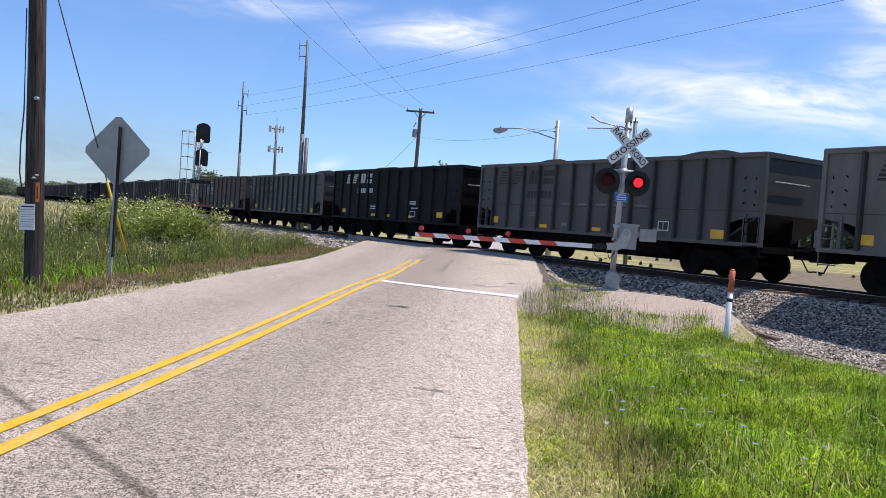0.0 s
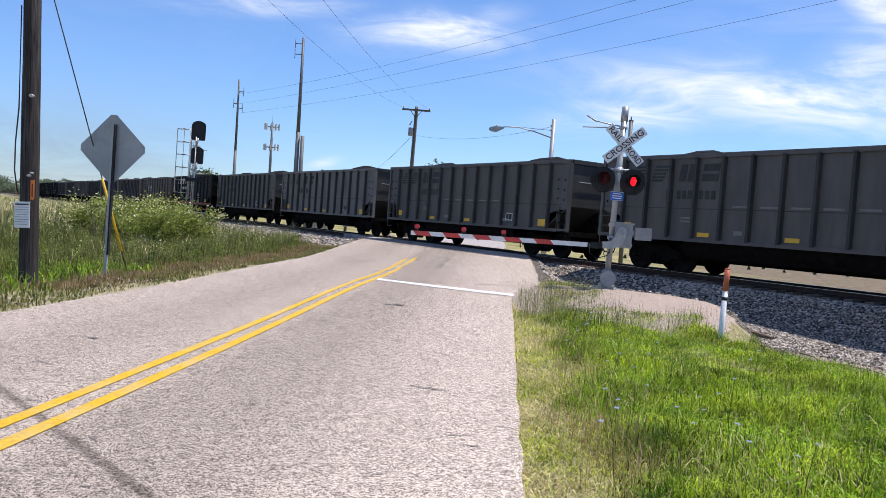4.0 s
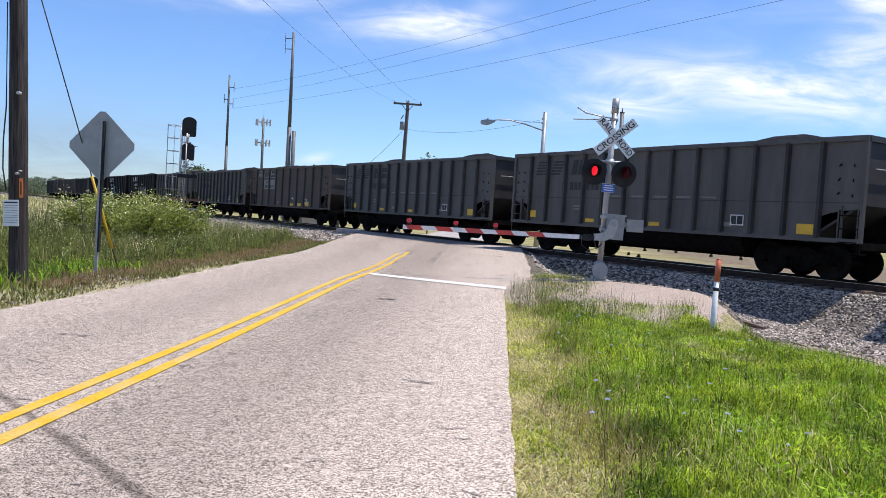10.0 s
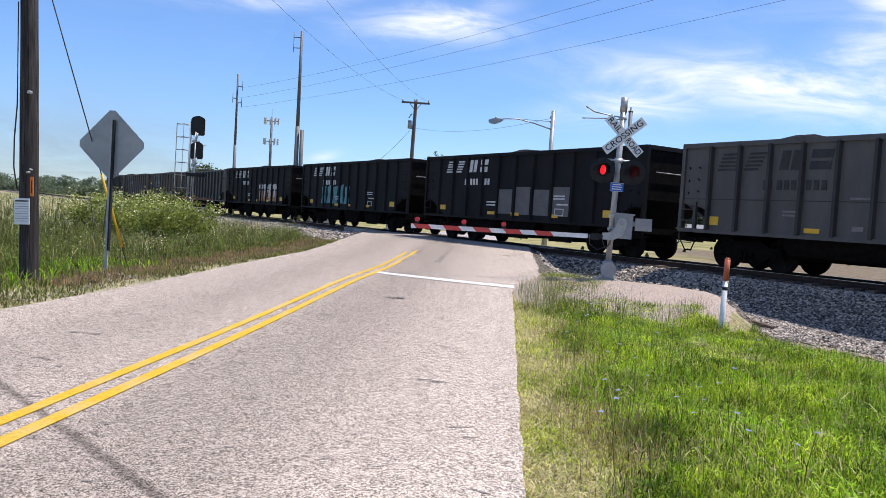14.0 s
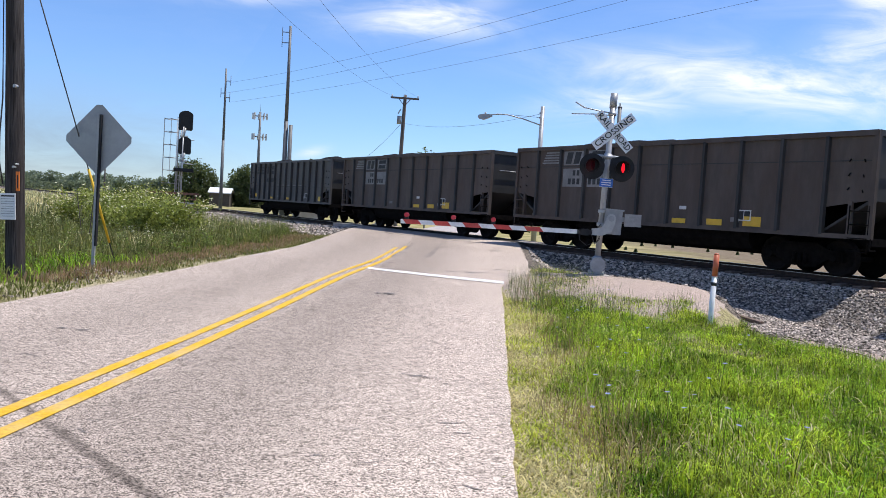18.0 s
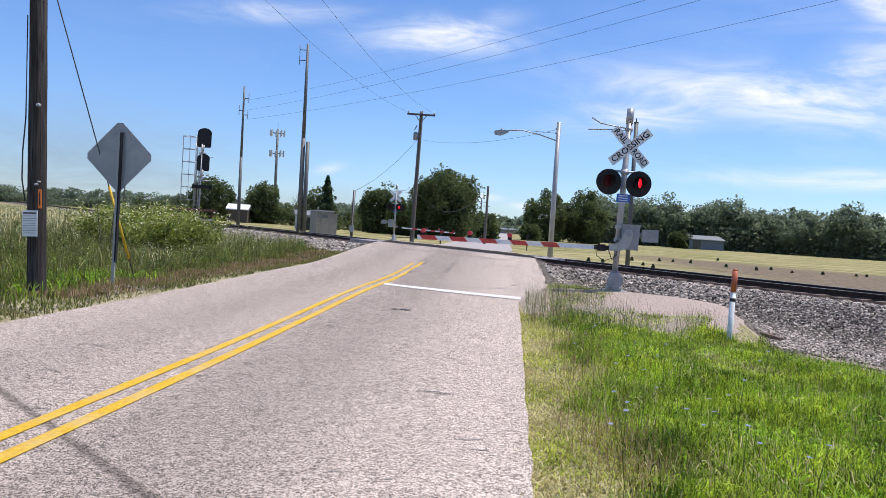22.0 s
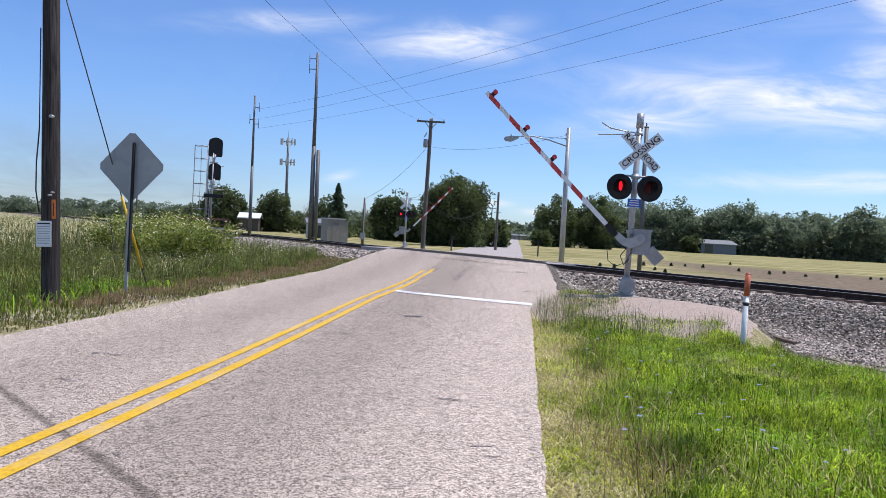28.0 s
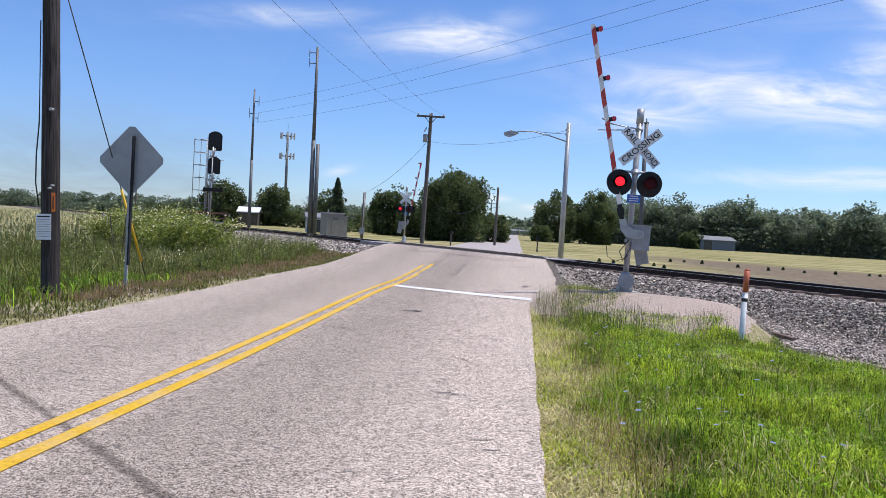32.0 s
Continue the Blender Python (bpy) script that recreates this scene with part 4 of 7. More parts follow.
WHEEL_ME = wheel_mesh()
AXLE_ME = finish("axle", rods(((0, -0.95, 0), (0, 0.95, 0), 0.075), n=10), WHEEL)
bm = bmesh.new()
prism(bm, [(-1.12, 0.36), (-1.12, 0.60), (-0.72, 0.66), (-0.42, 0.80), (0.42, 0.80), (0.72, 0.66), (1.12, 0.60), (1.12, 0.36), (0.75, 0.42), (0.40, 0.20), (-0.40, 0.20), (-0.75, 0.42)], -0.07, 0.07)
for s in (-0.89, 0.89):
    rod(bm, (s, -0.13, 0.457), (s, 0.13, 0.457), 0.10, 0.10, 12)
    box(bm, s - 0.16, s + 0.16, -0.09, 0.09, 0.44, 0.64)
for s in (-0.16, 0.0, 0.16):
    rod(bm, (s, -0.1, 0.27), (s, -0.1, 0.52), 0.055, 0.055, 10)
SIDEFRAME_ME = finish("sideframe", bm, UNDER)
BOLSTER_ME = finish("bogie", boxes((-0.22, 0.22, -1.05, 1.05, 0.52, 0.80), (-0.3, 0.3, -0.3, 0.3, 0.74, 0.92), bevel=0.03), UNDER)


def bogie(parent, x):
    b = part("bogie", BOLSTER_ME, None, parent, "grimy four-wheel truck", pose(x, 0, 0))
    for side in (-1, 1):
        part("sideframe", SIDEFRAME_ME, None, b, at=pose(0, side * 1.0, 0, 0, 0, 0 if side < 0 else 180))
        for s in (-0.89, 0.89):
            part("wheel", WHEEL_ME, None, b, at=pose(s, side * 0.752, 0.457, 0, 0, 0 if side > 0 else 180))
    for s in (-0.89, 0.89):
        part("axle", AXLE_ME, None, b, at=pose(s, 0, 0.457))


CL = 13.55                                   # a car body's length
def plate(x0, x1, z0, z1, y=-1.563, slant=0.0):
    bm = bmesh.new()
    prism(bm, [(x0, z0), (x1, z0), (x1 + slant, z1), (x0 + slant, z1)], y - 0.004, y + 0.004)
    return bm


def slanted_blocks(k):
    """Outlines of an emblem's plain blocks in a unit square: two slanting bars, or two broad ones."""
    if k == 0:
        return [[(a, 0), (a + 0.36, 0), (a + 0.48, 1), (a + 0.12, 1)] for a in (0.0, 0.5)]
    return [[(0.10 * b, b), (0.86 + 0.10 * b, b), (0.86 + 0.10 * c, c), (0.10 * c, c)] for b, c in ((0.0, 0.42), (0.58, 1.0))]


def livery(car, paint, x0, z0, wide=1.0, marks=LOGO_DARK, low=True):
    """Striped emblem, two block shapes and rows of small stencils, on the side that shows."""
    for g in range(2):
        for i in range(5):
            a = x0 + g * 0.86 * wide + (0.09 * (4 - i) if g else 0.0) * 0
            part("emblem_stripe", plate(a + 0.04 * i, a + 0.70 * wide - 0.06 * (4 - i) * g, z0 + 0.105 * i, z0 + 0.105 * i + 0.062), paint, car)
    for k in range(2):
        a = x0 + 1.95 * wide + k * 0.86 * wide
        for o in slanted_blocks(k):
            part("emblem_block", shape(prism, [(a + s * wide * 0.66, z0 + q * 0.5) for s, q in o], -1.567, -1.559), paint, car)
    for i, w in enumerate((0.30, 0.0, 0.15, 0.15, 0.15, 0.0, 0.15, 0.15, 0.15)):
        if w:
            part("stencil_bar", plate(x0 + 1.5 + i * 0.21, x0 + 1.5 + i * 0.21 + w * 0.9, z0 - 0.52, z0 - 0.27), marks, car)
    if low:
        for i in range(5):
            part("stencil_bar", plate(5.2 + i * 0.9, 5.75 + i * 0.9, 1.98, 2.03), LOGO_FAINT, car)
        for zz in (1.52, 1.62):
            part("stencil_bar", plate(3.4, 3.9, zz, zz + 0.05), LOGO_FAINT, car)


def running_gear(car, ladder_paint):
    bogie(car, 2.05)
    bogie(car, CL - 2.05)
    for x, s in ((0, -1), (CL, 1)):
        part("coupler", boxes((min(x, x + s * 0.62), max(x, x + s * 0.62), -0.11, 0.11, 0.70, 0.93), (min(x + s * 0.5, x + s * 0.78), max(x + s * 0.5, x + s * 0.78), -0.16, 0.14, 0.66, 0.97), bevel=0.03), UNDER, car)
        part("brake_hose", rods(((x + s * 0.4, -0.35, 0.75), (x + s * 0.6, -0.3, 0.40), 0.02), ((x + s * 0.6, -0.3, 0.40), (x + s * 0.8, -0.22, 0.42), 0.02)), UNDER, car)
        bm = bmesh.new()
        xa = x - s * 0.06
        for dx in (0.0, 0.48):
            rod(bm, (xa - s * dx, -1.60, 0.62 if dx == 0 else 1.02), (xa - s * dx, -1.60, 1.75), 0.016)
        for i in range(4):
            rod(bm, (xa, -1.62, 0.66 + 0.32 * i), (xa - s * 0.48, -1.62, 0.66 + 0.32 * i), 0.014)
        part("ladder", bm, UNDER if s > 0 else ladder_paint, car)
        for i in range(3):
            part("grab_iron", rods(((x - s * 0.66, -1.575, 2.12 + 0.34 * i), (x - s * 0.60, -1.60, 2.17 + 0.34 * i), 0.016), n=6), UNDER, car)
            part("grab_iron", rods(((x - s * 0.28, -1.575, 2.06 + 0.36 * i), (x - s * 0.28, -1.60, 2.12 + 0.36 * i), 0.016), n=6), UNDER, car)
        part("corner_step", boxes((min(x, x - s * 0.5), max(x, x - s * 0.5), -1.6, -1.3, 0.70, 0.73), (x - 0.015, x + 0.015, -1.6, -1.57, 0.70, 1.05)), UNDER, car)


def gondola(label, paint, logo, seed, logo_x=1.25, wide=1.0, panelled=False):
    car = thing("coal_gondola", label, "rail car", group="cars of the coal train")
    h, top = 1.55, 3.52
    # sides, cut away low at both ends over the trucks
    for side in (-1, 1):
        bm = bmesh.new()
        y0, y1 = (side * h, side * (h - 0.02))
        if panelled:
            prism(bm, [(1.2, 1.02), (CL - 1.2, 1.02), (CL - 1.2, 1.7), (CL, 1.9), (CL, top - 0.05), (0, top - 0.05), (0, 1.9), (1.2, 1.7)], y0, y1)
        else:
            prism(bm, [(1.0, 1.02), (CL - 1.08, 1.02), (CL - 1.08, 1.58), (CL - 0.80, 1.68), (CL, 1.80), (CL, top - 0.05), (0, top - 0.05), (0, 1.80), (0.75, 1.68), (1.0, 1.58)], y0, y1)
        part("side_sheet", bm, paint, car)
        part("side_sill", boxes((0.0, CL, side * h - 0.07, side * h + 0.07, 0.96, 1.07), bevel=0.015), paint, car)
        part("top_chord", boxes((0.0, CL, side * h - 0.07, side * h + 0.09, top - 0.13, top), bevel=0.02), paint, car)
        if not panelled:
            part("rivet_seam", boxes((0.1, CL - 0.1, side * h - 0.01, side * h + 0.006, 1.915, 1.935)), RIB_SHADE_GRIME, car)
        if panelled:
            part("panel_seam", boxes((0.05, CL - 0.05, side * h - 0.012, side * h + 0.012, 2.80, 2.825)), RIB_SHADE_GRIME, car)
        places = [1.232 * i for i in range(1, 11)] if panelled else [1.03 + 0.952 * i for i in range(13)]
        for x in places:
            bm = bmesh.new()
            ya, yb = side * h, side * (h + (0.085 if panelled else 0.115))
            prism(bm, [(x - 0.065, ya), (x + 0.065, ya), (x + 0.04, yb), (x - 0.04, yb)], 1.04, top - 0.1, "z")
            part("rib", bm, RIB_SHADE_GRIME, car)
        for x in (0.04, CL - 0.04):
            part("corner_post", boxes((x - 0.06, x + 0.06, side * h - 0.06, side * h + 0.06, 0.98, top - 0.02), bevel=0.015), paint, car)
        for x in (0.55, CL - 0.55):
            part("end_post", boxes((x - 0.045, x + 0.045, side * h - 0.05, side * h + 0.05, 1.05, 1.85)), paint, car)
    for s, x in ((1, 0.0), (-1, CL)):
        bm = bmesh.new()
        prism(bm, [(x + s * 0.03, top - 0.02), (x + s * 0.09, top - 0.02), (x + s * 0.09, 1.92), (x + s * 1.5, 0.98), (x + s * 1.46, 0.94), (x + s * 0.03, 1.87)], -h + 0.04, h - 0.04)
        # unlit end walls: their shade comes from the darker rib paint
        part("end_sheet", bm, RIB_SHADE_GRIME, car)
        part("end_chord", boxes((x + s * 0.05 - 0.07, x + s * 0.05 + 0.07, -h, h, top - 0.14, top + 0.003), bevel=0.02), RIB_SHADE_GRIME, car)
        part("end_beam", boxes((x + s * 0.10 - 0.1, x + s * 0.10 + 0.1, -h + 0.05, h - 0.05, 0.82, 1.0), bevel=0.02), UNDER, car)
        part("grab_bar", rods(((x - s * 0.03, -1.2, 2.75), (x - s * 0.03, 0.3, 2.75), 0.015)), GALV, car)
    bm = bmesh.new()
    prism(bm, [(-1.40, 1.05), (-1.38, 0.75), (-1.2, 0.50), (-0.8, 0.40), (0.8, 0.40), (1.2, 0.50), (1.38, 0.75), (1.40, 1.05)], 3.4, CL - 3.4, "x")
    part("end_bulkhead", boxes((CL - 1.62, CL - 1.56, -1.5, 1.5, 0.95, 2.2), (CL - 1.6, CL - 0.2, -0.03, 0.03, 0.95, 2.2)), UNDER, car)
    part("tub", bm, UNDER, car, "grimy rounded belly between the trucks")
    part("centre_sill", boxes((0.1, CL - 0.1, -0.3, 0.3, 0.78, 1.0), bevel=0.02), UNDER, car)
    part("coal_load", coal_heap(CL, seed), None, car, "heaped black coal")
    if panelled:
        for i in range(5):
            part("emblem_stripe", plate(1.45 + 0.05 * i, 2.35, 2.92 + 0.09 * i, 2.97 + 0.09 * i), PANEL_PALE, car)
        for k in range(2):
            a = 2.60 + 1.232 * k
            part("pale_panel", plate(a, a + 0.98, 2.86, 3.33, -1.558), PANEL_PALE, car, "pale painted emblem panel")
            for o in slanted_blocks(k):
                part("emblem_block", shape(prism, [(a + 0.1 + s * 0.8, 2.90 + q * 0.4) for s, q in o], -1.569, -1.559), LOGO_DARK, car)
            part("pale_panel", plate(a, a + 0.98, 2.12, 2.74, -1.558), PANEL_PALE, car, "pale painted number panel")
            for i in range(3):
                part("stencil_bar", plate(a + (0.28 if k == 0 else 0.05) + 0.22 * i, a + (0.42 if k == 0 else 0.19) + 0.22 * i, 2.20, 2.40), LOGO_DARK, car)
        for i in range(2):
            part("stencil_bar", plate(3.10 + 0.2 * i, 3.23 + 0.2 * i, 2.50, 2.68), LOGO_DARK, car)
        for x, w, z, hh in ((7.6, 0.5, 1.10, 0.14), (8.85, 0.52, 1.10, 0.17), (10.05, 0.55, 1.12, 0.26)):
            part("reflector", plate(x, x + w, z, z + hh), REFLECTOR, car)
        part("stencil_bar", plate(7.85, 8.1, 1.5, 1.6), LOGO_WHITE, car)
    else:
        livery(car, logo, logo_x, 2.72, wide)
    for x, w, z, hh in () if panelled else ((0.98, 0.42, 1.2, 0.24), (4.05, 0.42, 1.12, 0.12), (6.9, 0.42, 1.12, 0.12), (CL - 1.68, 0.46, 1.12, 0.26)):
        part("reflector", plate(x, x + w, z, z + hh), REFLECTOR, car)
    for x in (5.3, CL - 3.9):
        part("stencil_bar", plate(x, x + 0.28, 1.22, 1.34), LOGO_FAINT, car)
    bm = bmesh.new()
    for a in ((9.86, 10.29, 1.26, 1.29), (9.86, 10.29, 1.52, 1.55), (9.86, 9.89, 1.29, 1.52), (10.26, 10.29, 1.29, 1.52), (10.06, 10.08, 1.29, 1.52)):
        box(bm, a[0], a[1], -1.569, -1.561, a[2], a[3])
    part("label_frame", bm, LOGO_WHITE if paint is not PALE_STEEL else LOGO_FAINT, car)
    part("label_panel", plate(9.89, 10.26, 1.29, 1.52, -1.562), LOGO_DARK, car)
    running_gear(car, paint)
    return car


def hopper(label, seed, spray):
    car = thing("coal_hopper", label, "rail car", group="cars of the coal train")
    h, top = 1.55, 3.58
    for side in (-1, 1):
        bm = bmesh.new()
        prism(bm, [(1.7, 0.98), (CL - 1.7, 0.98), (CL - 1.1, 1.35), (CL - 0.7, 1.6), (CL, 1.68), (CL, top - 0.05), (0, top - 0.05), (0, 1.68), (0.7, 1.6), (1.1, 1.35)], side * h, side * (h - 0.02))
        part("side_sheet", bm, BLACK_STEEL, car)
        part("side_sill", boxes((0, CL, side * h - 0.06, side * h + 0.06, 0.94, 1.04), bevel=0.015), BLACK_STEEL, car)
        part("top_chord", boxes((0, CL, side * h - 0.07, side * h + 0.08, top - 0.12, top), bevel=0.02), BLACK_STEEL, car)
        for i in range(11):
            x = 1.2 + i * (CL - 2.4) / 10
            bm = bmesh.new()
            prism(bm, [(x - 0.07, side * h), (x + 0.07, side * h), (x + 0.03, side * (h + 0.09)), (x - 0.03, side * (h + 0.09))], 1.0, top - 0.1, "z")
            part("rib", bm, BLACK_STEEL, car)
        for x in (0.04, CL - 0.04):
            part("corner_post", boxes((x - 0.06, x + 0.06, side * h - 0.06, side * h + 0.06, 0.95, top - 0.02), bevel=0.015), BLACK_STEEL, car)
    for s, x in ((1, 0.0), (-1, CL)):
        bm = bmesh.new()
        prism(bm, [(x + s * 0.03, top - 0.02), (x + s * 0.09, top - 0.02), (x + s * 0.09, 1.92), (x + s * 2.2, 0.75), (x + s * 2.15, 0.70), (x + s * 0.03, 1.87)], -h + 0.04, h - 0.04)
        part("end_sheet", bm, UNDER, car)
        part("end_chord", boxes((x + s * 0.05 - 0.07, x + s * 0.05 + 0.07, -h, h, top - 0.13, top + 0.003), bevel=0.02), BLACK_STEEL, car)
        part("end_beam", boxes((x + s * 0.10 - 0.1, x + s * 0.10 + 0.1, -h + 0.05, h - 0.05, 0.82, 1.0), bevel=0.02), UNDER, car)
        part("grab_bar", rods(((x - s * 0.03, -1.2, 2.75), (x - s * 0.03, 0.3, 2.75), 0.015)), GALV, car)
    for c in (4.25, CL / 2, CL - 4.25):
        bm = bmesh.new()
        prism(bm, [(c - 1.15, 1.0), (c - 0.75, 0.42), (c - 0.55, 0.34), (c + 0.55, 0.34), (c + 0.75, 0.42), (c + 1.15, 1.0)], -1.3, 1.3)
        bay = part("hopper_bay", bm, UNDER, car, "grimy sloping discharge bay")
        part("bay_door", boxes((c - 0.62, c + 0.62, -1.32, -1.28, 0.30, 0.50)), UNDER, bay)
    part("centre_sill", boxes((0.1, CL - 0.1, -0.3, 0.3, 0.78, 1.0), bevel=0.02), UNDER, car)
    part("coal_load", coal_heap(CL, seed), None, car, "heaped black coal")
    livery(car, LOGO_WHITE, 1.7, 2.85, 0.92, LOGO_WHITE, False)
    for x, z in ((4.9, 1.62), (4.9, 1.5), (9.1, 1.9), (9.1, 1.8), (9.3, 1.6)):
        part("stencil_bar", plate(x, x + 0.62, z, z + 0.05), LOGO_WHITE, car)
    for x, w, z, hh in ((1.35, 0.42, 1.25, 0.2), (5.0, 0.5, 1.15, 0.12), (6.6, 0.5, 1.15, 0.12), (8.9, 0.5, 1.15, 0.12), (CL - 1.85, 0.55, 1.25, 0.24)):
        part("reflector", plate(x, x + w, z, z + hh), REFLECTOR, car)
    bm = bmesh.new()
    for a in ((9.2, 9.7, 1.22, 1.25), (9.2, 9.7, 1.45, 1.48), (9.2, 9.23, 1.22, 1.48), (9.67, 9.7, 1.22, 1.48)):
        box(bm, a[0], a[1], -1.569, -1.561, a[2], a[3])
    part("label_frame", bm, LOGO_WHITE, car)
    r = random.Random(seed)
    if spray == "repaint":
        for i in range(4):
            part("repaint_patch", plate(5.65 + i * 1.12, 6.6 + i * 1.12, 1.2, 2.15 + 0.1 * (i % 2), -1.561), REPAINT, car, "flat grey overpaint")
    elif spray == "teal":
        for i in range(5):
            o = [(3.0 + i * 0.8 + a, 1.25 + b) for a, b in ((0, 0), (0.7, 0.05), (0.62, 0.55), (0.72, 1.0 + 0.1 * (i % 2)), (0.1, 0.95), (0.2, 0.5))]
            part("spray_shape", shape(prism, o, -1.567, -1.559), SPRAY_TEAL, car, "faded teal spray-painted shape")
    elif spray == "white":
        for i in range(4):
            o = [(7.4 + i * 0.95 + a, 1.45 + b) for a, b in ((0.15, 0), (0.55, 0.1), (0.45, 0.5), (0.85, 0.62), (0.6, 0.95), (-0.05, 0.85), (0.05, 0.6), (0.25, 0.55))]
            part("spray_shape", shape(prism, o, -1.569, -1.563), SPRAY_WHITE, car, "white spray-painted shape")
            part("spray_fill", plate(7.45 + i * 0.95, 8.2 + i * 0.95, 1.2, 1.9, -1.561), SPRAY_ORANGE, car, "rusty orange spray-painted fill")
    running_gear(car, BLACK_STEEL)
    return car


kinds_of_car = {
    "g": gondola("weathered grey ribbed steel coal gondola, heaped full", GREY_STEEL, LOGO_DARK, 11),
    "p": gondola("pale grey ribbed steel coal gondola, heaped full", PALE_STEEL, LOGO_DARK, 12, 1.35, 1.12),
    "b": gondola("brown-grey panelled steel coal gondola with pale painted panels", BROWN_STEEL, LOGO_DARK, 13, panelled=True),
    "k": hopper("black coal hopper car with white stripes", 14, ""),
    "r": hopper("black coal hopper car with grey overpainted patches", 15, "repaint"),
    "t": hopper("black coal hopper car with teal spray paint", 16, "teal"),
    "w": hopper("black coal hopper car with white and orange spray paint", 17, "white"),
}
ORDER = "gpgkgbggpgkbgggbggrtwgbbg"
SPEED, PITCH, HEAD_U = 17.08, 15.2, -3.10
SHIFT = {3: -0.2, 10: 0.33, 11: 0.2, 12: 0.3, 13: 0.35, 14: 0.1, 15: 0.6, 16: 0.4, 17: 0.1, 20: 0.4, 21: -0.25}
train = []
fresh = set(kinds_of_car)
for k, letter in enumerate(ORDER):
    u = HEAD_U + PITCH * k + SHIFT.get(k, -0.12)
    master = kinds_of_car[letter]
    if letter in fresh:
        fresh.discard(letter)
        car = master
        car.matrix_basis = track_pose(u)
    else:
        car = copy_thing(master, track_pose(u))
    train.append((car, u))

# ---- the crossing signals ----
def disc(bm, c, r, y0, y1, n=28):
    rod(bm, (c[0], y0, c[1]), (c[0], y1, c[1]), r, r, n)


def blade(bm, half, wide, y0, y1, ang):
    c, s = math.cos(ang), math.sin(ang)
    o = [(-half, -wide), (half, -wide), (half, wide), (-half, wide)]
    prism(bm, [(a * c - b * s, a * s + b * c) for a, b in o], y0, y1)


def ring(bm, r0, r1, y0, y1, n=28):
    rows = [[bm.verts.new((r * math.cos(i * math.tau / n), y, r * math.sin(i * math.tau / n))) for i in range(n)] for r, y in ((r0, y0), (r0, y1), (r1, y1), (r1, y0))]
    for a, b in zip(rows, rows[1:] + rows[:1]):
        for i in range(n):
            bm.faces.new((a[i], a[(i + 1) % n], b[(i + 1) % n], b[i]))


def reflector_mesh():
    bm = bmesh.new()
    n = 28
    rings = [[bm.verts.new((r * math.cos(i * math.tau / n), y, r * math.sin(i * math.tau / n))) for i in range(n)] for r, y in ((0.06, -0.02), (0.115, -0.008), (0.115, 0.008), (0.06, 0.02))]
    faces = [bm.faces.new(rings[0]), bm.faces.new(rings[3][::-1])]
    faces[1].material_index = 1
    for k in range(3):
        for i in range(n):
            f = bm.faces.new((rings[k][i], rings[k][(i + 1) % n], rings[k + 1][(i + 1) % n], rings[k + 1][i]))
            f.material_index = 0 if k == 0 else 1
    bmesh.ops.recalc_face_normals(bm, faces=bm.faces)
    me = bpy.data.meshes.new("flasher")
    bm.to_mesh(me)
    bm.free()
    me.materials.append(RED_LIT)
    me.materials.append(RED_DULL)
    return me


flashers = []


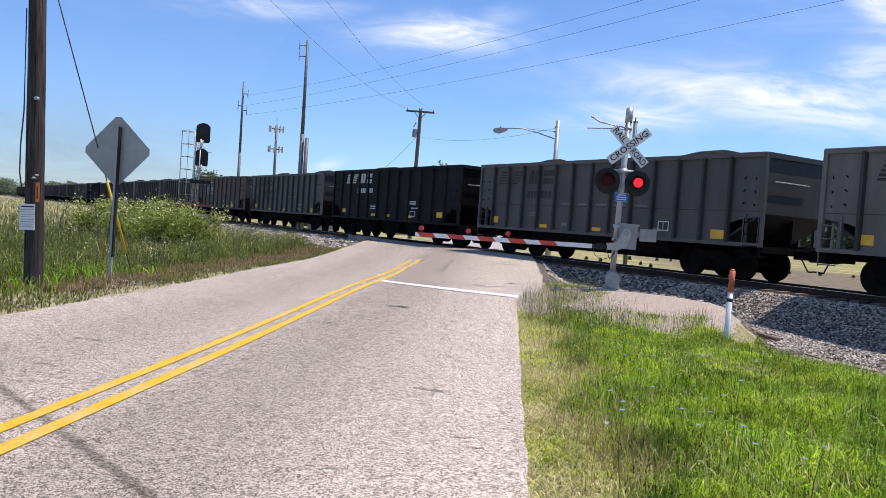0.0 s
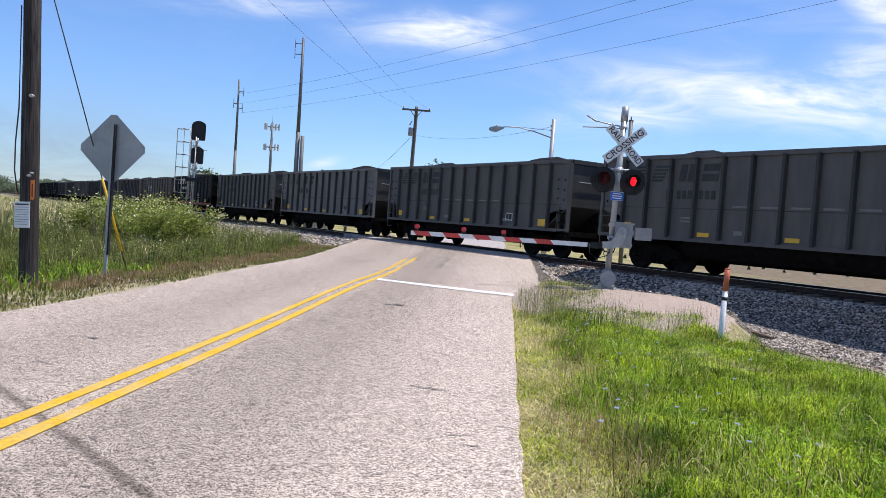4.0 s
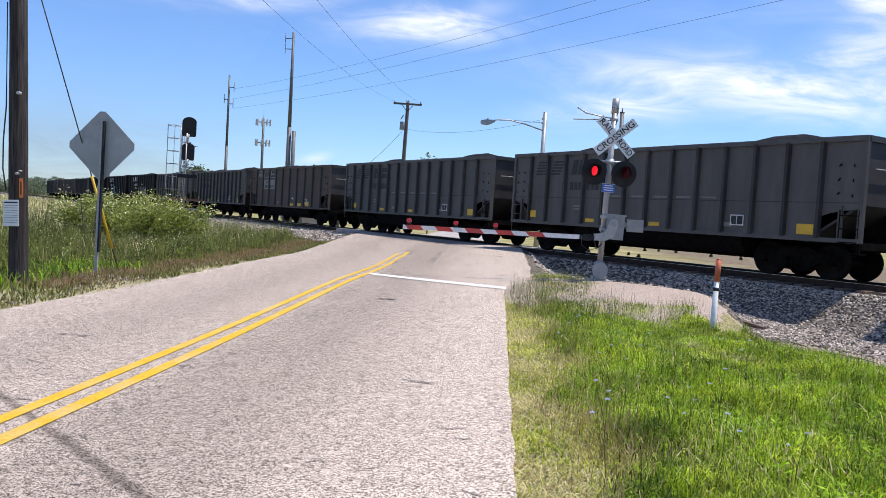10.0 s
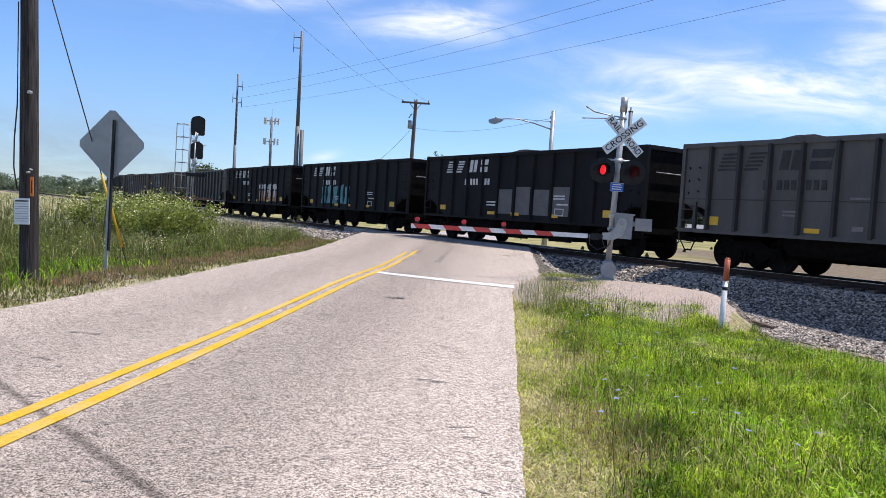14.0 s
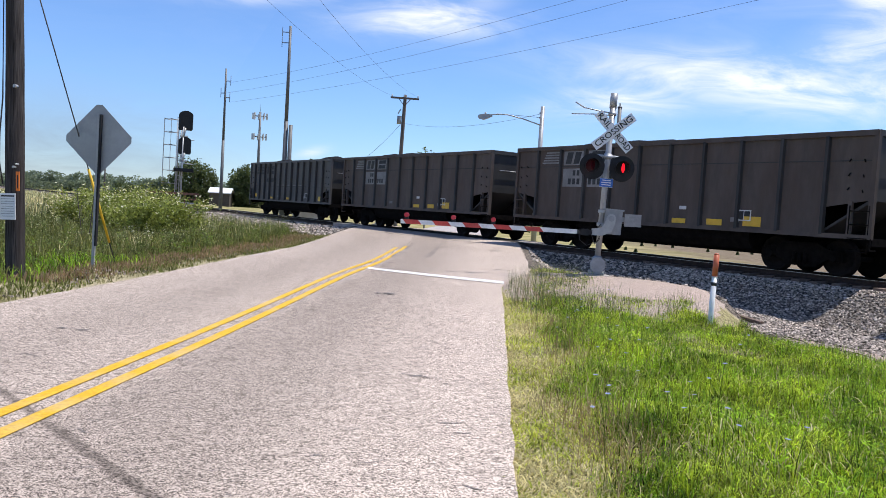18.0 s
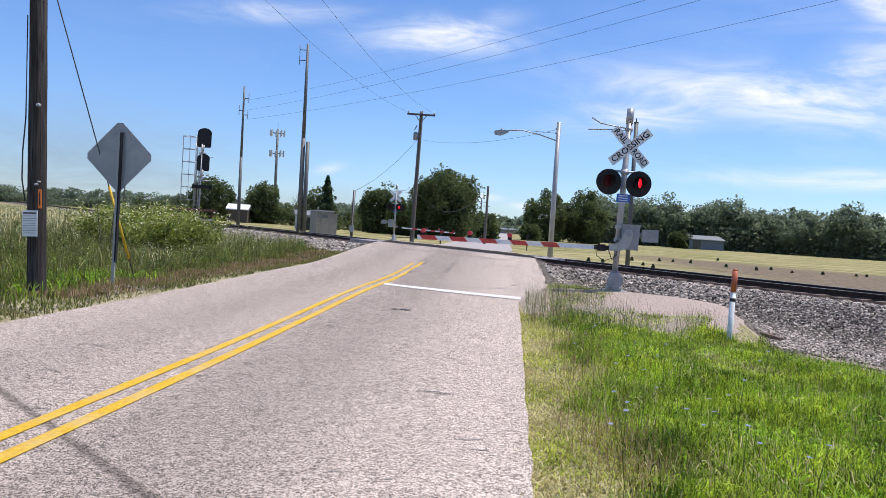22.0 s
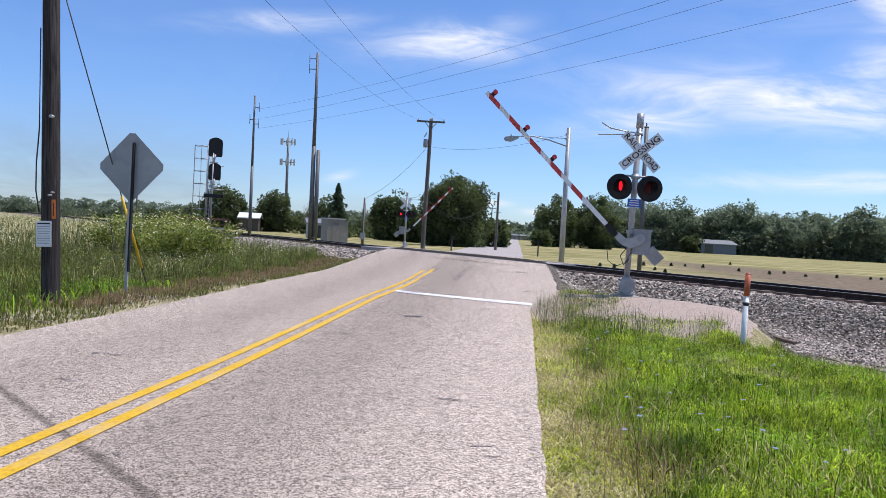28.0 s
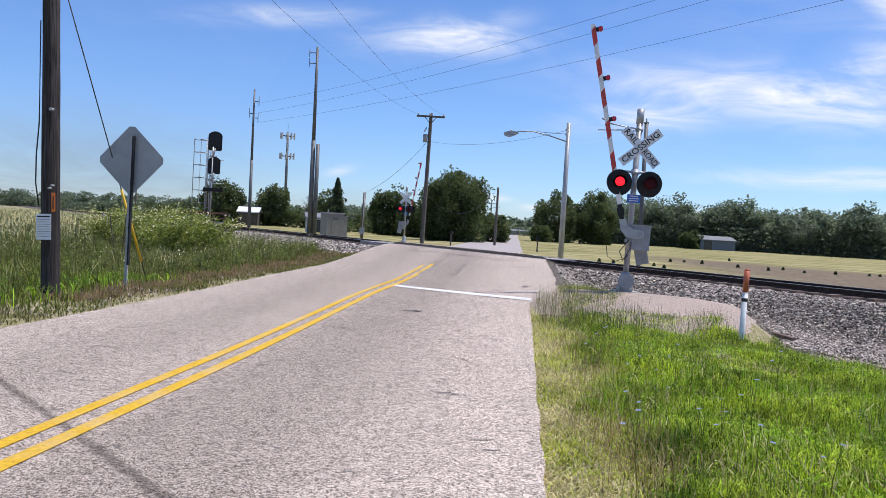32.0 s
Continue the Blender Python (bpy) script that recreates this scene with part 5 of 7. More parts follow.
def crossing_signal(m, lettered=True):
    sig = thing("crossing_signal", "railroad crossing signal with white crossbuck, red lamps and striped gate arm", "crossing signal", m, "crossing signals")
    part("foundation", boxes((-0.32, 0.32, -0.3, 0.3, -0.25, 0.06), bevel=0.03), CONCRETE, sig)
    bm = bmesh.new()
    lathe(bm, [(0.05, 0.20), (0.10, 0.20), (0.14, 0.15), (0.42, 0.14), (0.50, 0.11), (0.52, 0.08)], (0, 0, 0), (0, 0, 1), 16)
    disc(bm, (0, 0.30), 0.19, -0.19, -0.12, 18)
    part("mast_base", bm, CASE_GREY, sig, "cast grey junction base")
    for a in range(4):
        x, y = 0.22 * math.cos(a * math.pi / 2 + 0.78), 0.22 * math.sin(a * math.pi / 2 + 0.78)
        part("bolt", rods(((x, y, 0.04), (x, y, 0.16), 0.018), n=6), GALV, sig)
    part("mast", rods(((0, 0, 0.45), (0, 0, 4.30), 0.072), ((0, 0, 4.16), (0, 0, 4.52), 0.088), n=16), ALU, sig)
    part("mast_collar", rods(((0, 0, 3.98), (0, 0, 4.05), 0.1), ((0, 0, 2.92), (0, 0, 3.04), 0.1), n=16), GALV, sig)
    # crossbuck, its two boards one before the other
    for k, (ang, word) in enumerate(((radians(-45), "RAIL    ROAD"), (radians(42), "CROSSING"))):
        y = -0.115 - 0.022 * k
        bm = bmesh.new()
        blade(bm, 0.60, 0.114, y, y + 0.012, ang)
        b = part("crossbuck_board", bm, SIGN_WHITE, sig, "white sheet-metal board with black letters", pose(0.06, 0, 3.58))
        if lettered:
            for piece, wide, off in (("RAIL", 0.40, -0.35), ("ROAD", 0.46, 0.34)) if k == 0 else ((word, 1.08, 0.0),):
                me = lettering(piece, 0.205)
                me.materials.append(LETTER)
                w = max(v.co.x for v in me.vertices) - min(v.co.x for v in me.vertices)
                me.transform(Matrix.Translation((off, 0, 0)) @ Matrix.Diagonal((wide / w, 1, 1, 1)))
                part("lettering", me, None, b, at=Matrix.Translation((0, y - 0.003, 0)) @ Matrix.Rotation(-ang, 4, "Y"))
    part("crossbuck_bolt", rods(((0.06, -0.16, 3.58), (0.06, 0.02, 3.58), 0.02)), GALV, sig)
    # the flashing lamps, back to back on a crossarm
    part("lamp_crossarm", rods(((-0.46, -0.02, 2.98), (0.46, -0.02, 2.98), 0.028), ((-0.09, -0.1, 2.96), (0.09, -0.1, 2.96), 0.045)), GALV, sig)
    for x in (-0.36, 0.36):
        for face in (-1, 1):
            y = face * 0.20 - 0.02
            hold = part("signal_lamp", shape(disc, (0, 0), 0.305, min(0, face * 0.012), max(0, face * 0.012), 32), BLACK, sig, "black round backing disc and hood round a red lens", pose(x + 0.03 * face, y, 2.70))
            bm = bmesh.new()
            n, r = 24, 0.165
            for i in range(n):
                a0, a1 = [radians(-25 + 230 * (i + j) / n) for j in (0, 1)]
                for rr in ((r, r - 0.008),):
                    p = [(rr[0] * math.cos(a), f, rr[0] * math.sin(a)) for a in (a0, a1) for f in (face * 0.01, face * (0.16 + 0.12 * max(0, math.sin(a0))))]
                    v = [bm.verts.new(q) for q in (p[0], p[1], p[3], p[2])]
                    bm.faces.new(v)
            bmesh.ops.remove_doubles(bm, verts=bm.verts[:], dist=1e-4)
            bmesh.ops.solidify(bm, geom=bm.faces[:], thickness=0.006)
            part("hood", bm, BLACK, hold)
            part("lens_rim", shape(ring, 0.165, 0.145, face * 0.012, face * 0.05), BLACK, hold)
            glow_me = reflector_mesh()
            flash = part("flasher", glow_me, None, hold, "turning lamp disc, one face bright red and one dark", pose(0, face * 0.155, 0, 0, 0, 0 if face < 0 else 180))
            flashers.append((flash, face, x))
            part("housing", rods(((0, -face * 0.0, 0), (0, -face * 0.14, 0), 0.16, 0.11), n=18), BLACK, hold)
            part("lamp_stem", rods(((0, -face * 0.10, 0.05), (0, -face * 0.17, 0.28), 0.022)), GALV, hold)
    part("blue_plate", boxes((-0.15, 0.17, -0.098, -0.09, 2.22, 2.43), bevel=0.004), BLUE_SIGN, sig, "blue emergency notice plate")
    for i, w in enumerate((0.20, 0.24, 0.22)):
        part("notice_bar", boxes((0.01 - w / 2, 0.01 + w / 2, -0.102, -0.098, 2.375 - 0.055 * i, 2.395 - 0.055 * i)), SIGN_WHITE, sig)
    part("plate_border", boxes((-0.15, 0.17, -0.1, -0.099, 2.425, 2.431), (-0.15, 0.17, -0.1, -0.099, 2.219, 2.225)), SIGN_WHITE, sig)
    # short rods that stand out near the top
    bm = bmesh.new()
    tube(bm, [(0, -0.08, 4.02), (-0.3, -0.1, 4.05), (-0.7, -0.12, 4.10), (-0.93, -0.12, 4.22)], 0.018)
    tube(bm, [(0, -0.08, 3.97), (-0.4, -0.1, 3.97), (-1.0, -0.1, 3.93)], 0.014)
    part("bracket_rod", bm, GALV, sig)
    # gate machine
    part("gate_machine", boxes((0.05, 0.47, -0.20, 0.28, 1.08, 1.66), (0.02, 0.50, -0.23, 0.31, 1.66, 1.70), bevel=0.02), CASE_GREY, sig, "grey steel gate machine case")
    part("case_door", boxes((0.10, 0.42, -0.212, -0.2, 1.13, 1.60), bevel=0.006), CASE_GREY, sig)
    part("case_bracket", boxes((-0.09, 0.1, -0.1, 0.1, 1.26, 1.34), (-0.09, 0.1, -0.1, 0.1, 1.58, 1.66)), GALV, sig)
    bm = bmesh.new()
    tube(bm, [(-0.02, -0.1, 1.3), (-0.22, -0.14, 1.02), (-0.12, -0.12, 0.8), (0.0, -0.08, 0.95)], 0.012)
    part("cable", bm, WIRE, sig)
    bm = bmesh.new()
    tube(bm, [(0.02, -0.22, 1.12), (-0.10, -0.25, 0.86), (-0.34, -0.27, 0.76), (-0.52, -0.28, 0.88), (-0.56, -0.28, 1.12)], 0.010)
    part("cable", bm, WIRE, sig)
    # the arm, turning on the machine's shaft
    arm = part("gate_arm", boxes((-5.25, -0.78, -0.02, 0.02, -0.415, -0.305), bevel=0.006), WHITE_TAPE, sig, "white gate arm with red stripes", pose(0.20, -0.28, 1.46))
    for k in range(5):
        a = 1.66 + 0.77 * k
        bm = bmesh.new()
        prism(bm, [(-a - 0.36, -0.417), (-a + 0.04, -0.417), (-a - 0.06, -0.303), (-a - 0.46, -0.303)], -0.023, 0.023)
        part("red_stripe", bm, RED_TAPE, arm, "red reflective stripe")
    bm = bmesh.new()
    prism(bm, [(0.11, 0.0), (0.08, 0.09), (0, 0.12), (-0.08, 0.09), (-0.12, 0.0), (-0.15, -0.12), (-0.24, -0.24), (-0.46, -0.26), (-0.46, -0.42), (-0.20, -0.43), (0.02, -0.32), (0.09, -0.14)], -0.03, 0.03)
    soften(bm, 0.012)
    part("arm_crank", bm, ALU, arm, "cranked grey arm bracket")
    part("shaft_boss", shape(disc, (0, 0), 0.07, -0.06, 0.10, 18), CASE_GREY, arm)
    part("break_joint", boxes((-0.80, -0.44, -0.035, 0.035, -0.415, -0.305), (-0.72, -0.52, -0.05, 0.05, -0.44, -0.28), bevel=0.01), BLACK, arm, "black breakaway joint")
    part("counter_bar", boxes((0.0, 0.42, 0.62, 0.66, -0.06, 0.06), (-0.06, 0.06, 0.06, 0.66, -0.05, 0.05), bevel=0.01), CASE_GREY, arm)
    part("counterweight", boxes((0.34, 0.74, 0.56, 0.72, -0.17, 0.14), bevel=0.02), WEIGHT_PALE, arm, "pale grey steel counterweight")
    for d in (5.10, 3.89, 2.88):
        lampo = part("arm_lamp", boxes((-d - 0.05, -d + 0.05, -0.03, 0.03, -0.305, -0.23), bevel=0.01), BLACK, arm, "small red lamp on the arm")
        part("lamp_lens", shape(disc, (-d, -0.19), 0.058, -0.05, 0.05, 18), RED_CASE, lampo, "red lens")
    return sig, arm


near_signal, near_arm = crossing_signal(pose(2.72, 19.75, 0.27, 0, 1.65, 0))
far_signal, far_arm = crossing_signal(pose(-9.0, 63.5, 0.25, 0, 0, 178), False)

# ---- poles, signs and posts by the road ----
def wood_pole(name, label, x, y, z, height, r0, r1, lean=0.0, material=WOOD_POLE, leany=0.0):
    p = thing(name, label, "utility pole", pose(x, y, z, leany, lean, 0))
    bm = bmesh.new()
    rng = random.Random(int(height * 10))
    rings = []
    n, k = 14, 16
    for i in range(k + 1):
        t = i / k
        r = r0 + (r1 - r0) * t
        rings.append([bm.verts.new(((r * (1 + rng.uniform(-0.03, 0.03))) * math.cos(j * math.tau / n), (r * (1 + rng.uniform(-0.03, 0.03))) * math.sin(j * math.tau / n), -0.4 + (height + 0.4) * t)) for j in range(n)])
    for a, b in zip(rings, rings[1:]):
        for j in range(n):
            bm.faces.new((a[j], a[(j + 1) % n], b[(j + 1) % n], b[j])).smooth = True
    bm.faces.new(rings[-1])
    part("pole", bm, material, p)
    return p


left_pole = wood_pole("utility_pole", "old weathered wooden utility pole with a paper notice", -8.31, 13.55, -0.08, 11.0, 0.165, 0.12, -2.4)
notice = part("notice_board", boxes((-0.155, 0.125, -0.195, -0.187, 1.08, 1.54)), SIGN_WHITE, left_pole, "white paper notice with grey lines")
for i in range(9):
    w = 0.10 if i in (4, 8) else 0.12
    part("notice_bar", boxes((-0.015 - w, -0.015 + w, -0.199, -0.195, 1.48 - 0.043 * i, 1.489 - 0.043 * i + (0.016 if i == 0 else 0))), LOGO_DARK if i == 0 else CASE_GREY, notice)
part("orange_tag", boxes((0.115, 0.18, -0.165, -0.155, 1.58, 1.92)), ORANGE_TAG, left_pole, "orange plastic tag")
part("tag_bar", boxes((0.137, 0.157, -0.168, -0.165, 1.63, 1.86)), LOGO_DARK, left_pole)
part("bolt", rods(((0.08, -0.2, 2.0), (0.08, -0.12, 2.0), 0.02), ((0.13, -0.2, 2.05), (0.13, -0.12, 2.05), 0.015), ((0.11, -0.2, 3.4), (0.11, -0.12, 3.4), 0.03)), GALV, left_pole)
bm = bmesh.new()
tube(bm, [(-0.17, -0.05, 5.0), (-0.185, -0.06, 3.2), (-0.24, -0.06, 2.6), (-0.25, -0.06, 2.1), (-0.19, -0.06, 1.7)], 0.012)
part("ground_wire", bm, WIRE, left_pole)
part("crossarm", boxes((-1.15, 1.15, -0.26, -0.16, 10.2, 10.32)), WOOD_POLE, left_pole)

dsign = thing("road_sign", "back of a diamond road sign on a steel post", "road sign", pose(-7.80, 15.3, -0.1, 0, 0, -2))
part("post", boxes((-0.03, 0.03, -0.02, 0.02, -0.3, 3.22), bevel=0.008), GALV, dsign, "perforated galvanised post")
part("post_flange", boxes((0.03, 0.062, -0.05, 0.02, 0.6, 3.2)), BLACK, dsign)
bm = bmesh.new()
s, c = 0.735, 0.06
prism(bm, [(-s + c, -c), (-c, -s + c), (c, -s + c), (s - c, -c), (s - c, c), (c, s - c), (-c, s - c), (-s + c, c)], 0.025, 0.032)
part("sign_plate", bm, SIGN_BACK, dsign, "grey aluminium back of the sign", pose(-0.01, 0, 2.72, 0, -1, 0))
part("bolt", rods(((0, -0.05, 2.35), (0, 0.03, 2.35), 0.014), ((0, -0.05, 3.1), (0, 0.03, 3.1), 0.014)), GALV, dsign)

guy = thing("guy_wire", "steel guy wire with a yellow guard beside the pole", "guy wire")
ga, gb = Vector((-7.99, 16.5, 0.27)), Vector((-8.57, 13.6, 6.25))
gd = (gb - ga).normalized()
part("wire", rods((ga - gd * 0.4, gb, 0.012), n=6), WIRE, guy)
part("guard", rods((ga + gd * 0.28, ga + gd * 1.95, 0.026), n=8), YELLOW_GUARD, guy, "yellow plastic guard")

marker = thing("marker_post", "white plastic marker post with an orange-red cap", "marker post", pose(3.92, 13.85, 0.02, 0, 1.0, 0))
part("shaft", rods(((0, 0, -0.6), (0, 0, 0.80), 0.046), n=16), WHITE_TAPE, marker)
part("cap", rods(((0, 0, 0.80), (0, 0, 1.17), 0.047), ((0, 0, 1.17), (0, 0, 1.20), 0.047, 0.03), n=16), POST_ORANGE, marker, "orange-red top")
part("band", rods(((0, 0, 0.64), (0, 0, 0.70), 0.049), n=16), LOGO_DARK, marker, "dark band")
part("band", rods(((0, 0, 0.785), (0, 0, 0.80), 0.049), n=16), WHITE_TAPE, marker)

# ---- across the track ----
upole = wood_pole("utility_pole", "tall wooden utility pole with crossarm and transformer", -8.3, 70.0, 0.1, 11.6, 0.20, 0.15, 0.9, WOOD_FAR)
part("crossarm", boxes((-1.25, 1.25, -0.2, -0.08, 11.2, 11.36), bevel=0.02), WOOD_FAR, upole)
part("brace", rods(((-0.5, -0.14, 11.2), (0, -0.14, 10.6), 0.03), ((0.5, -0.14, 11.2), (0, -0.14, 10.6), 0.03)), WOOD_FAR, upole)
for x in (-1.15, -0.05, 1.15):
    part("insulator", rods(((x, -0.14, 11.36), (x, -0.14, 11.58), 0.05), n=8), GALV, upole)
part("transformer", rods(((-0.36, -0.1, 9.0), (-0.36, -0.1, 9.7), 0.2), n=14), CASE_GREY, upole)
part("fuse", rods(((-0.5, -0.15, 9.9), (-0.3, -0.1, 10.3), 0.05)), GALV, upole)

lpole = thing("street_lamp", "street lamp on a tall pale grey pole with a long arm", "street lamp", pose(2.45, 43.0, 0.25, 0, 0.1, 0))
part("pole", rods(((0, 0, -0.3), (0, 0, 7.35), 0.155, 0.11), n=14), GALV, lpole)
bm = bmesh.new()
tube(bm, [(-0.08, -0.1, 6.35), (-1.0, -0.1, 6.62), (-1.85, -0.1, 6.80), (-2.4, -0.1, 6.80), (-2.75, -0.1, 6.74)], 0.035)
part("arm", bm, GALV, lpole)
bm = bmesh.new()
prism(bm, [(-3.45, 6.60), (-3.38, 6.50), (-3.1, 6.46), (-2.85, 6.56), (-2.65, 6.68), (-2.8, 6.76), (-3.15, 6.76), (-3.4, 6.70)], -0.22, 0.02)
soften(bm, 0.03)
part("lamp_head", bm, ALU, lpole)
part("photocell", rods(((-3.05, -0.1, 6.75), (-3.05, -0.1, 6.86), 0.05)), GALV, lpole)
part("insulator", rods(((-0.16, 0, 7.0), (-0.02, 0, 7.0), 0.05), ((-0.16, 0, 6.75), (-0.02, 0, 6.75), 0.05)), GALV, lpole)
part("stay_wire", rods(((-0.1, -0.1, 6.75), (-1.6, -0.1, 6.8), 0.012), ((-1.6, -0.1, 6.8), (-2.5, -0.1, 6.76), 0.012), n=5), WIRE, lpole)

back_pole = thing("steel_pole", "slim grey steel pole behind the track", "pole", pose(5.68, 37.1, 0.2, 0, -0.3, 0))
part("shaft", rods(((0, 0, -0.3), (0, 0, 6.75), 0.105, 0.09), n=12), TOWER_STEEL, back_pole)
part("cap", rods(((0, 0, 6.75), (0, 0, 6.95), 0.03), ((0, 0, 6.72), (0, 0, 6.78), 0.11)), TOWER_STEEL, back_pole)

mini = thing("service_pole", "short wooden service pole with a meter box", "utility pole", pose(-14.2, 72.2, 0.1, 0, 0.8, 0))
part("pole", rods(((0, 0, -0.3), (0, 0, 4.3), 0.14, 0.12), n=10), WOOD_FAR, mini)
part("meter_box", boxes((-0.2, 0.22, -0.26, -0.1, 0.5, 1.1), bevel=0.02), CASE_GREY, mini)
part("weatherhead", rods(((0.05, -0.15, 1.0), (0.05, -0.15, 4.35), 0.04), ((0.05, -0.15, 4.35), (-0.1, -0.2, 4.3), 0.05)), GALV, mini)

hut = thing("relay_hut", "grey sheet-metal relay hut beside the track", "hut", pose(-17.95, 76.0, 0.1, 0, 0, 32))
part("body", boxes((-0.85, 0.85, -1.0, 1.0, 0, 2.25), bevel=0.02), HUT_GREY, hut)
part("side_unit", boxes((0.85, 1.30, -0.8, 0.9, 0, 2.0), (0.86, 1.36, -0.87, 0.97, 2.0, 2.1), bevel=0.02), HUT_GREY, hut, "lower cabinet joined to the hut")
part("plinth", boxes((-0.95, 1.38, -1.1, 1.1, -0.3, 0.06)), CONCRETE, hut)
part("roof", boxes((-0.92, 0.92, -1.07, 1.07, 2.25, 2.36), bevel=0.02), ALU, hut, "pale flat roof")
part("door", boxes((-0.35, 0.35, -1.025, -1.0, 0.1, 2.05)), HUT_GREY, hut)
part("vent", boxes((-0.3, 0.3, -1.035, -1.025, 1.65, 1.9)), TOWER_STEEL, hut)
part("lamp", rods(((-0.75, -0.95, 2.36), (-0.75, -0.95, 2.62), 0.05)), ALU, hut)


def radio_mast(label, x, y, height, r, arms):
    t = thing("radio_mast", label, "mast", pose(x, y, 0, 0, -0.5, 0))
    part("shaft", rods(((0, 0, -0.3), (0, 0, height * 0.5), r, r * 0.75), ((0, 0, height * 0.5), (0, 0, height), r * 0.7, r * 0.45), n=10), TOWER_STEEL, t)
    for z, w in arms:
        part("antenna_arm", rods(((0, 0, z), (w, 0, z), 0.05), ((w, 0, z - 0.5), (w, 0, z + 0.6), 0.035)), TOWER_STEEL, t)
    return t


radio_mast("tall slim grey steel radio mast", -23.85, 90.0, 21.6, 0.32, ((20.9, -0.9), (19.7, -0.9)))
part("companion_pole", rods(((0.55, 0, -0.3), (0.55, 0, 10.4), 0.27, 0.22), n=12), TOWER_STEEL, bpy.data.objects["radio_mast"])
radio_mast("slim grey steel radio mast with short arms", -31.1, 90.0, 16.4, 0.22, ((15.0, 0.6), (13.6, -0.5), (13.1, 0.55)))

cell = thing("cell_tower", "grey monopole tower with two rings of antenna panels", "tower", pose(-75.9, 254.0, 0, 0, -0.6, 0))
part("shaft", rods(((0, 0, -0.5), (0, 0, 30.0), 0.55, 0.35), n=12), TOWER_STEEL, cell)
part("spike", rods(((0, 0, 30), (0, 0, 32.5), 0.05)), TOWER_STEEL, cell)
for z, n in ((28.6, 9), (22.0, 9)):
    part("antenna_frame", rods(*[((2.3 * math.cos(i * math.tau / 3), 2.3 * math.sin(i * math.tau / 3), z), (2.3 * math.cos((i + 1) * math.tau / 3), 2.3 * math.sin((i + 1) * math.tau / 3), z), 0.09) for i in range(3)]), TOWER_STEEL, cell)
    for i in range(n):
        a = i * math.tau / n
        part("antenna_panel", boxes((-0.22, 0.22, -0.12, 0.12, -1.0, 1.0)), ANTENNA, cell, at=pose(2.3 * math.cos(a), 2.3 * math.sin(a), z, 0, 0, math.degrees(a)))

# ---- block signal with its ladder cage, on the near side ----
bs = thing("block_signal", "railway block signal with two black heads, ladder and cage", "railway signal", pose(-24.4, 61.6, 0.1, 0, 0, 20))
part("mast", rods(((-0.15, 0, 0), (-0.15, 0, 6.9), 0.075), n=12), ALU, bs)
for z, w in ((7.3, 0.62), (5.35, 0.55)):
    bm = bmesh.new()
    pts = [(max(-0.9, min(0.9, 1.25 * math.cos(a))) * 0.58 * w / 0.6, 0.84 * w / 0.6 * max(-0.78, math.sin(a)) + z) for a in [i * math.tau / 28 for i in range(28)]]
    prism(bm, pts, -0.06, 0.04)
    h = part("signal_head", bm, BLACK, bs, "black oval signal head seen from behind")
    part("head_bracket", rods(((-0.15, 0, z - 1.2), (0.0, 0, z - 0.5), 0.09), ((-0.4, 0, z - 1.15), (0.2, 0, z - 1.15), 0.06)), GALV, h)
    part("head_case", boxes((-0.25, 0.25, 0.04, 0.4, z - 0.5, z + 0.5), bevel=0.05), BLACK, h)
bm = bmesh.new()
for x in (-0.35, -0.05):
    rod(bm, (x - 0.25, 0, 0), (x - 0.25, 0, 7.6), 0.035, 0.035, 6)
for i in range(22):
    rod(bm, (-0.6, 0, 0.4 + 0.33 * i), (-0.3, 0, 0.4 + 0.33 * i), 0.015, 0.015, 5)
part("ladder", bm, GALV, bs)
for i in range(6):
    bm = bmesh.new()
    z = 2.4 + i * 1.0
    tube(bm, [(-0.6, -0.05, z), (-1.05, -0.45, z), (-1.55, -0.35, z), (-1.6, 0.15, z), (-1.2, 0.4, z), (-0.6, 0.1, z)], 0.03, 5)
    part("cage_hoop", bm, GALV, bs)
for x, y in ((-1.05, -0.45), (-1.55, -0.35), (-1.6, 0.15)):
    part("cage_bar", rods(((x, y, 2.4), (x, y, 7.45), 0.022), n=5), GALV, bs)
part("platform", boxes((-1.9, 1.0, -0.5, 0.5, 0.85, 0.95)), GALV, bs)
part("lower_rail", boxes((-2.7, 1.25, -0.56, -0.48, 1.55, 1.72), bevel=0.015), RUST, bs, "rusty brown handrail")
for x in (-1.7, -0.9, 0.2, 1.0):
    part("rail_post", boxes((x - 0.05, x + 0.05, -0.54, -0.46, 0.2, 1.6)), RUST, bs)
part("stand_shelf", boxes((-1.4, 1.2, -0.5, 0.1, 1.15, 1.24)), RUST, bs)
part("mesh_step", boxes((-0.75, 0.75, -0.35, 0.35, 3.35, 3.42), (-0.75, 0.75, -0.37, -0.33, 3.42, 3.62), bevel=0.01), BLACK, bs, "small dark step platform")
part("case", boxes((-0.4, 1.0, -0.4, 0.3, -0.2, 0.8), bevel=0.03), HUT_GREY, bs)
part("cross_arm", rods(((-0.3, 0, 5.9), (0.7, 0, 5.9), 0.03), ((-0.3, 0, 4.0), (0.7, 0, 4.0), 0.03), ((-0.5, 0, 1.9), (-0.5, 0, 7.7), 0.05)), GALV, bs)

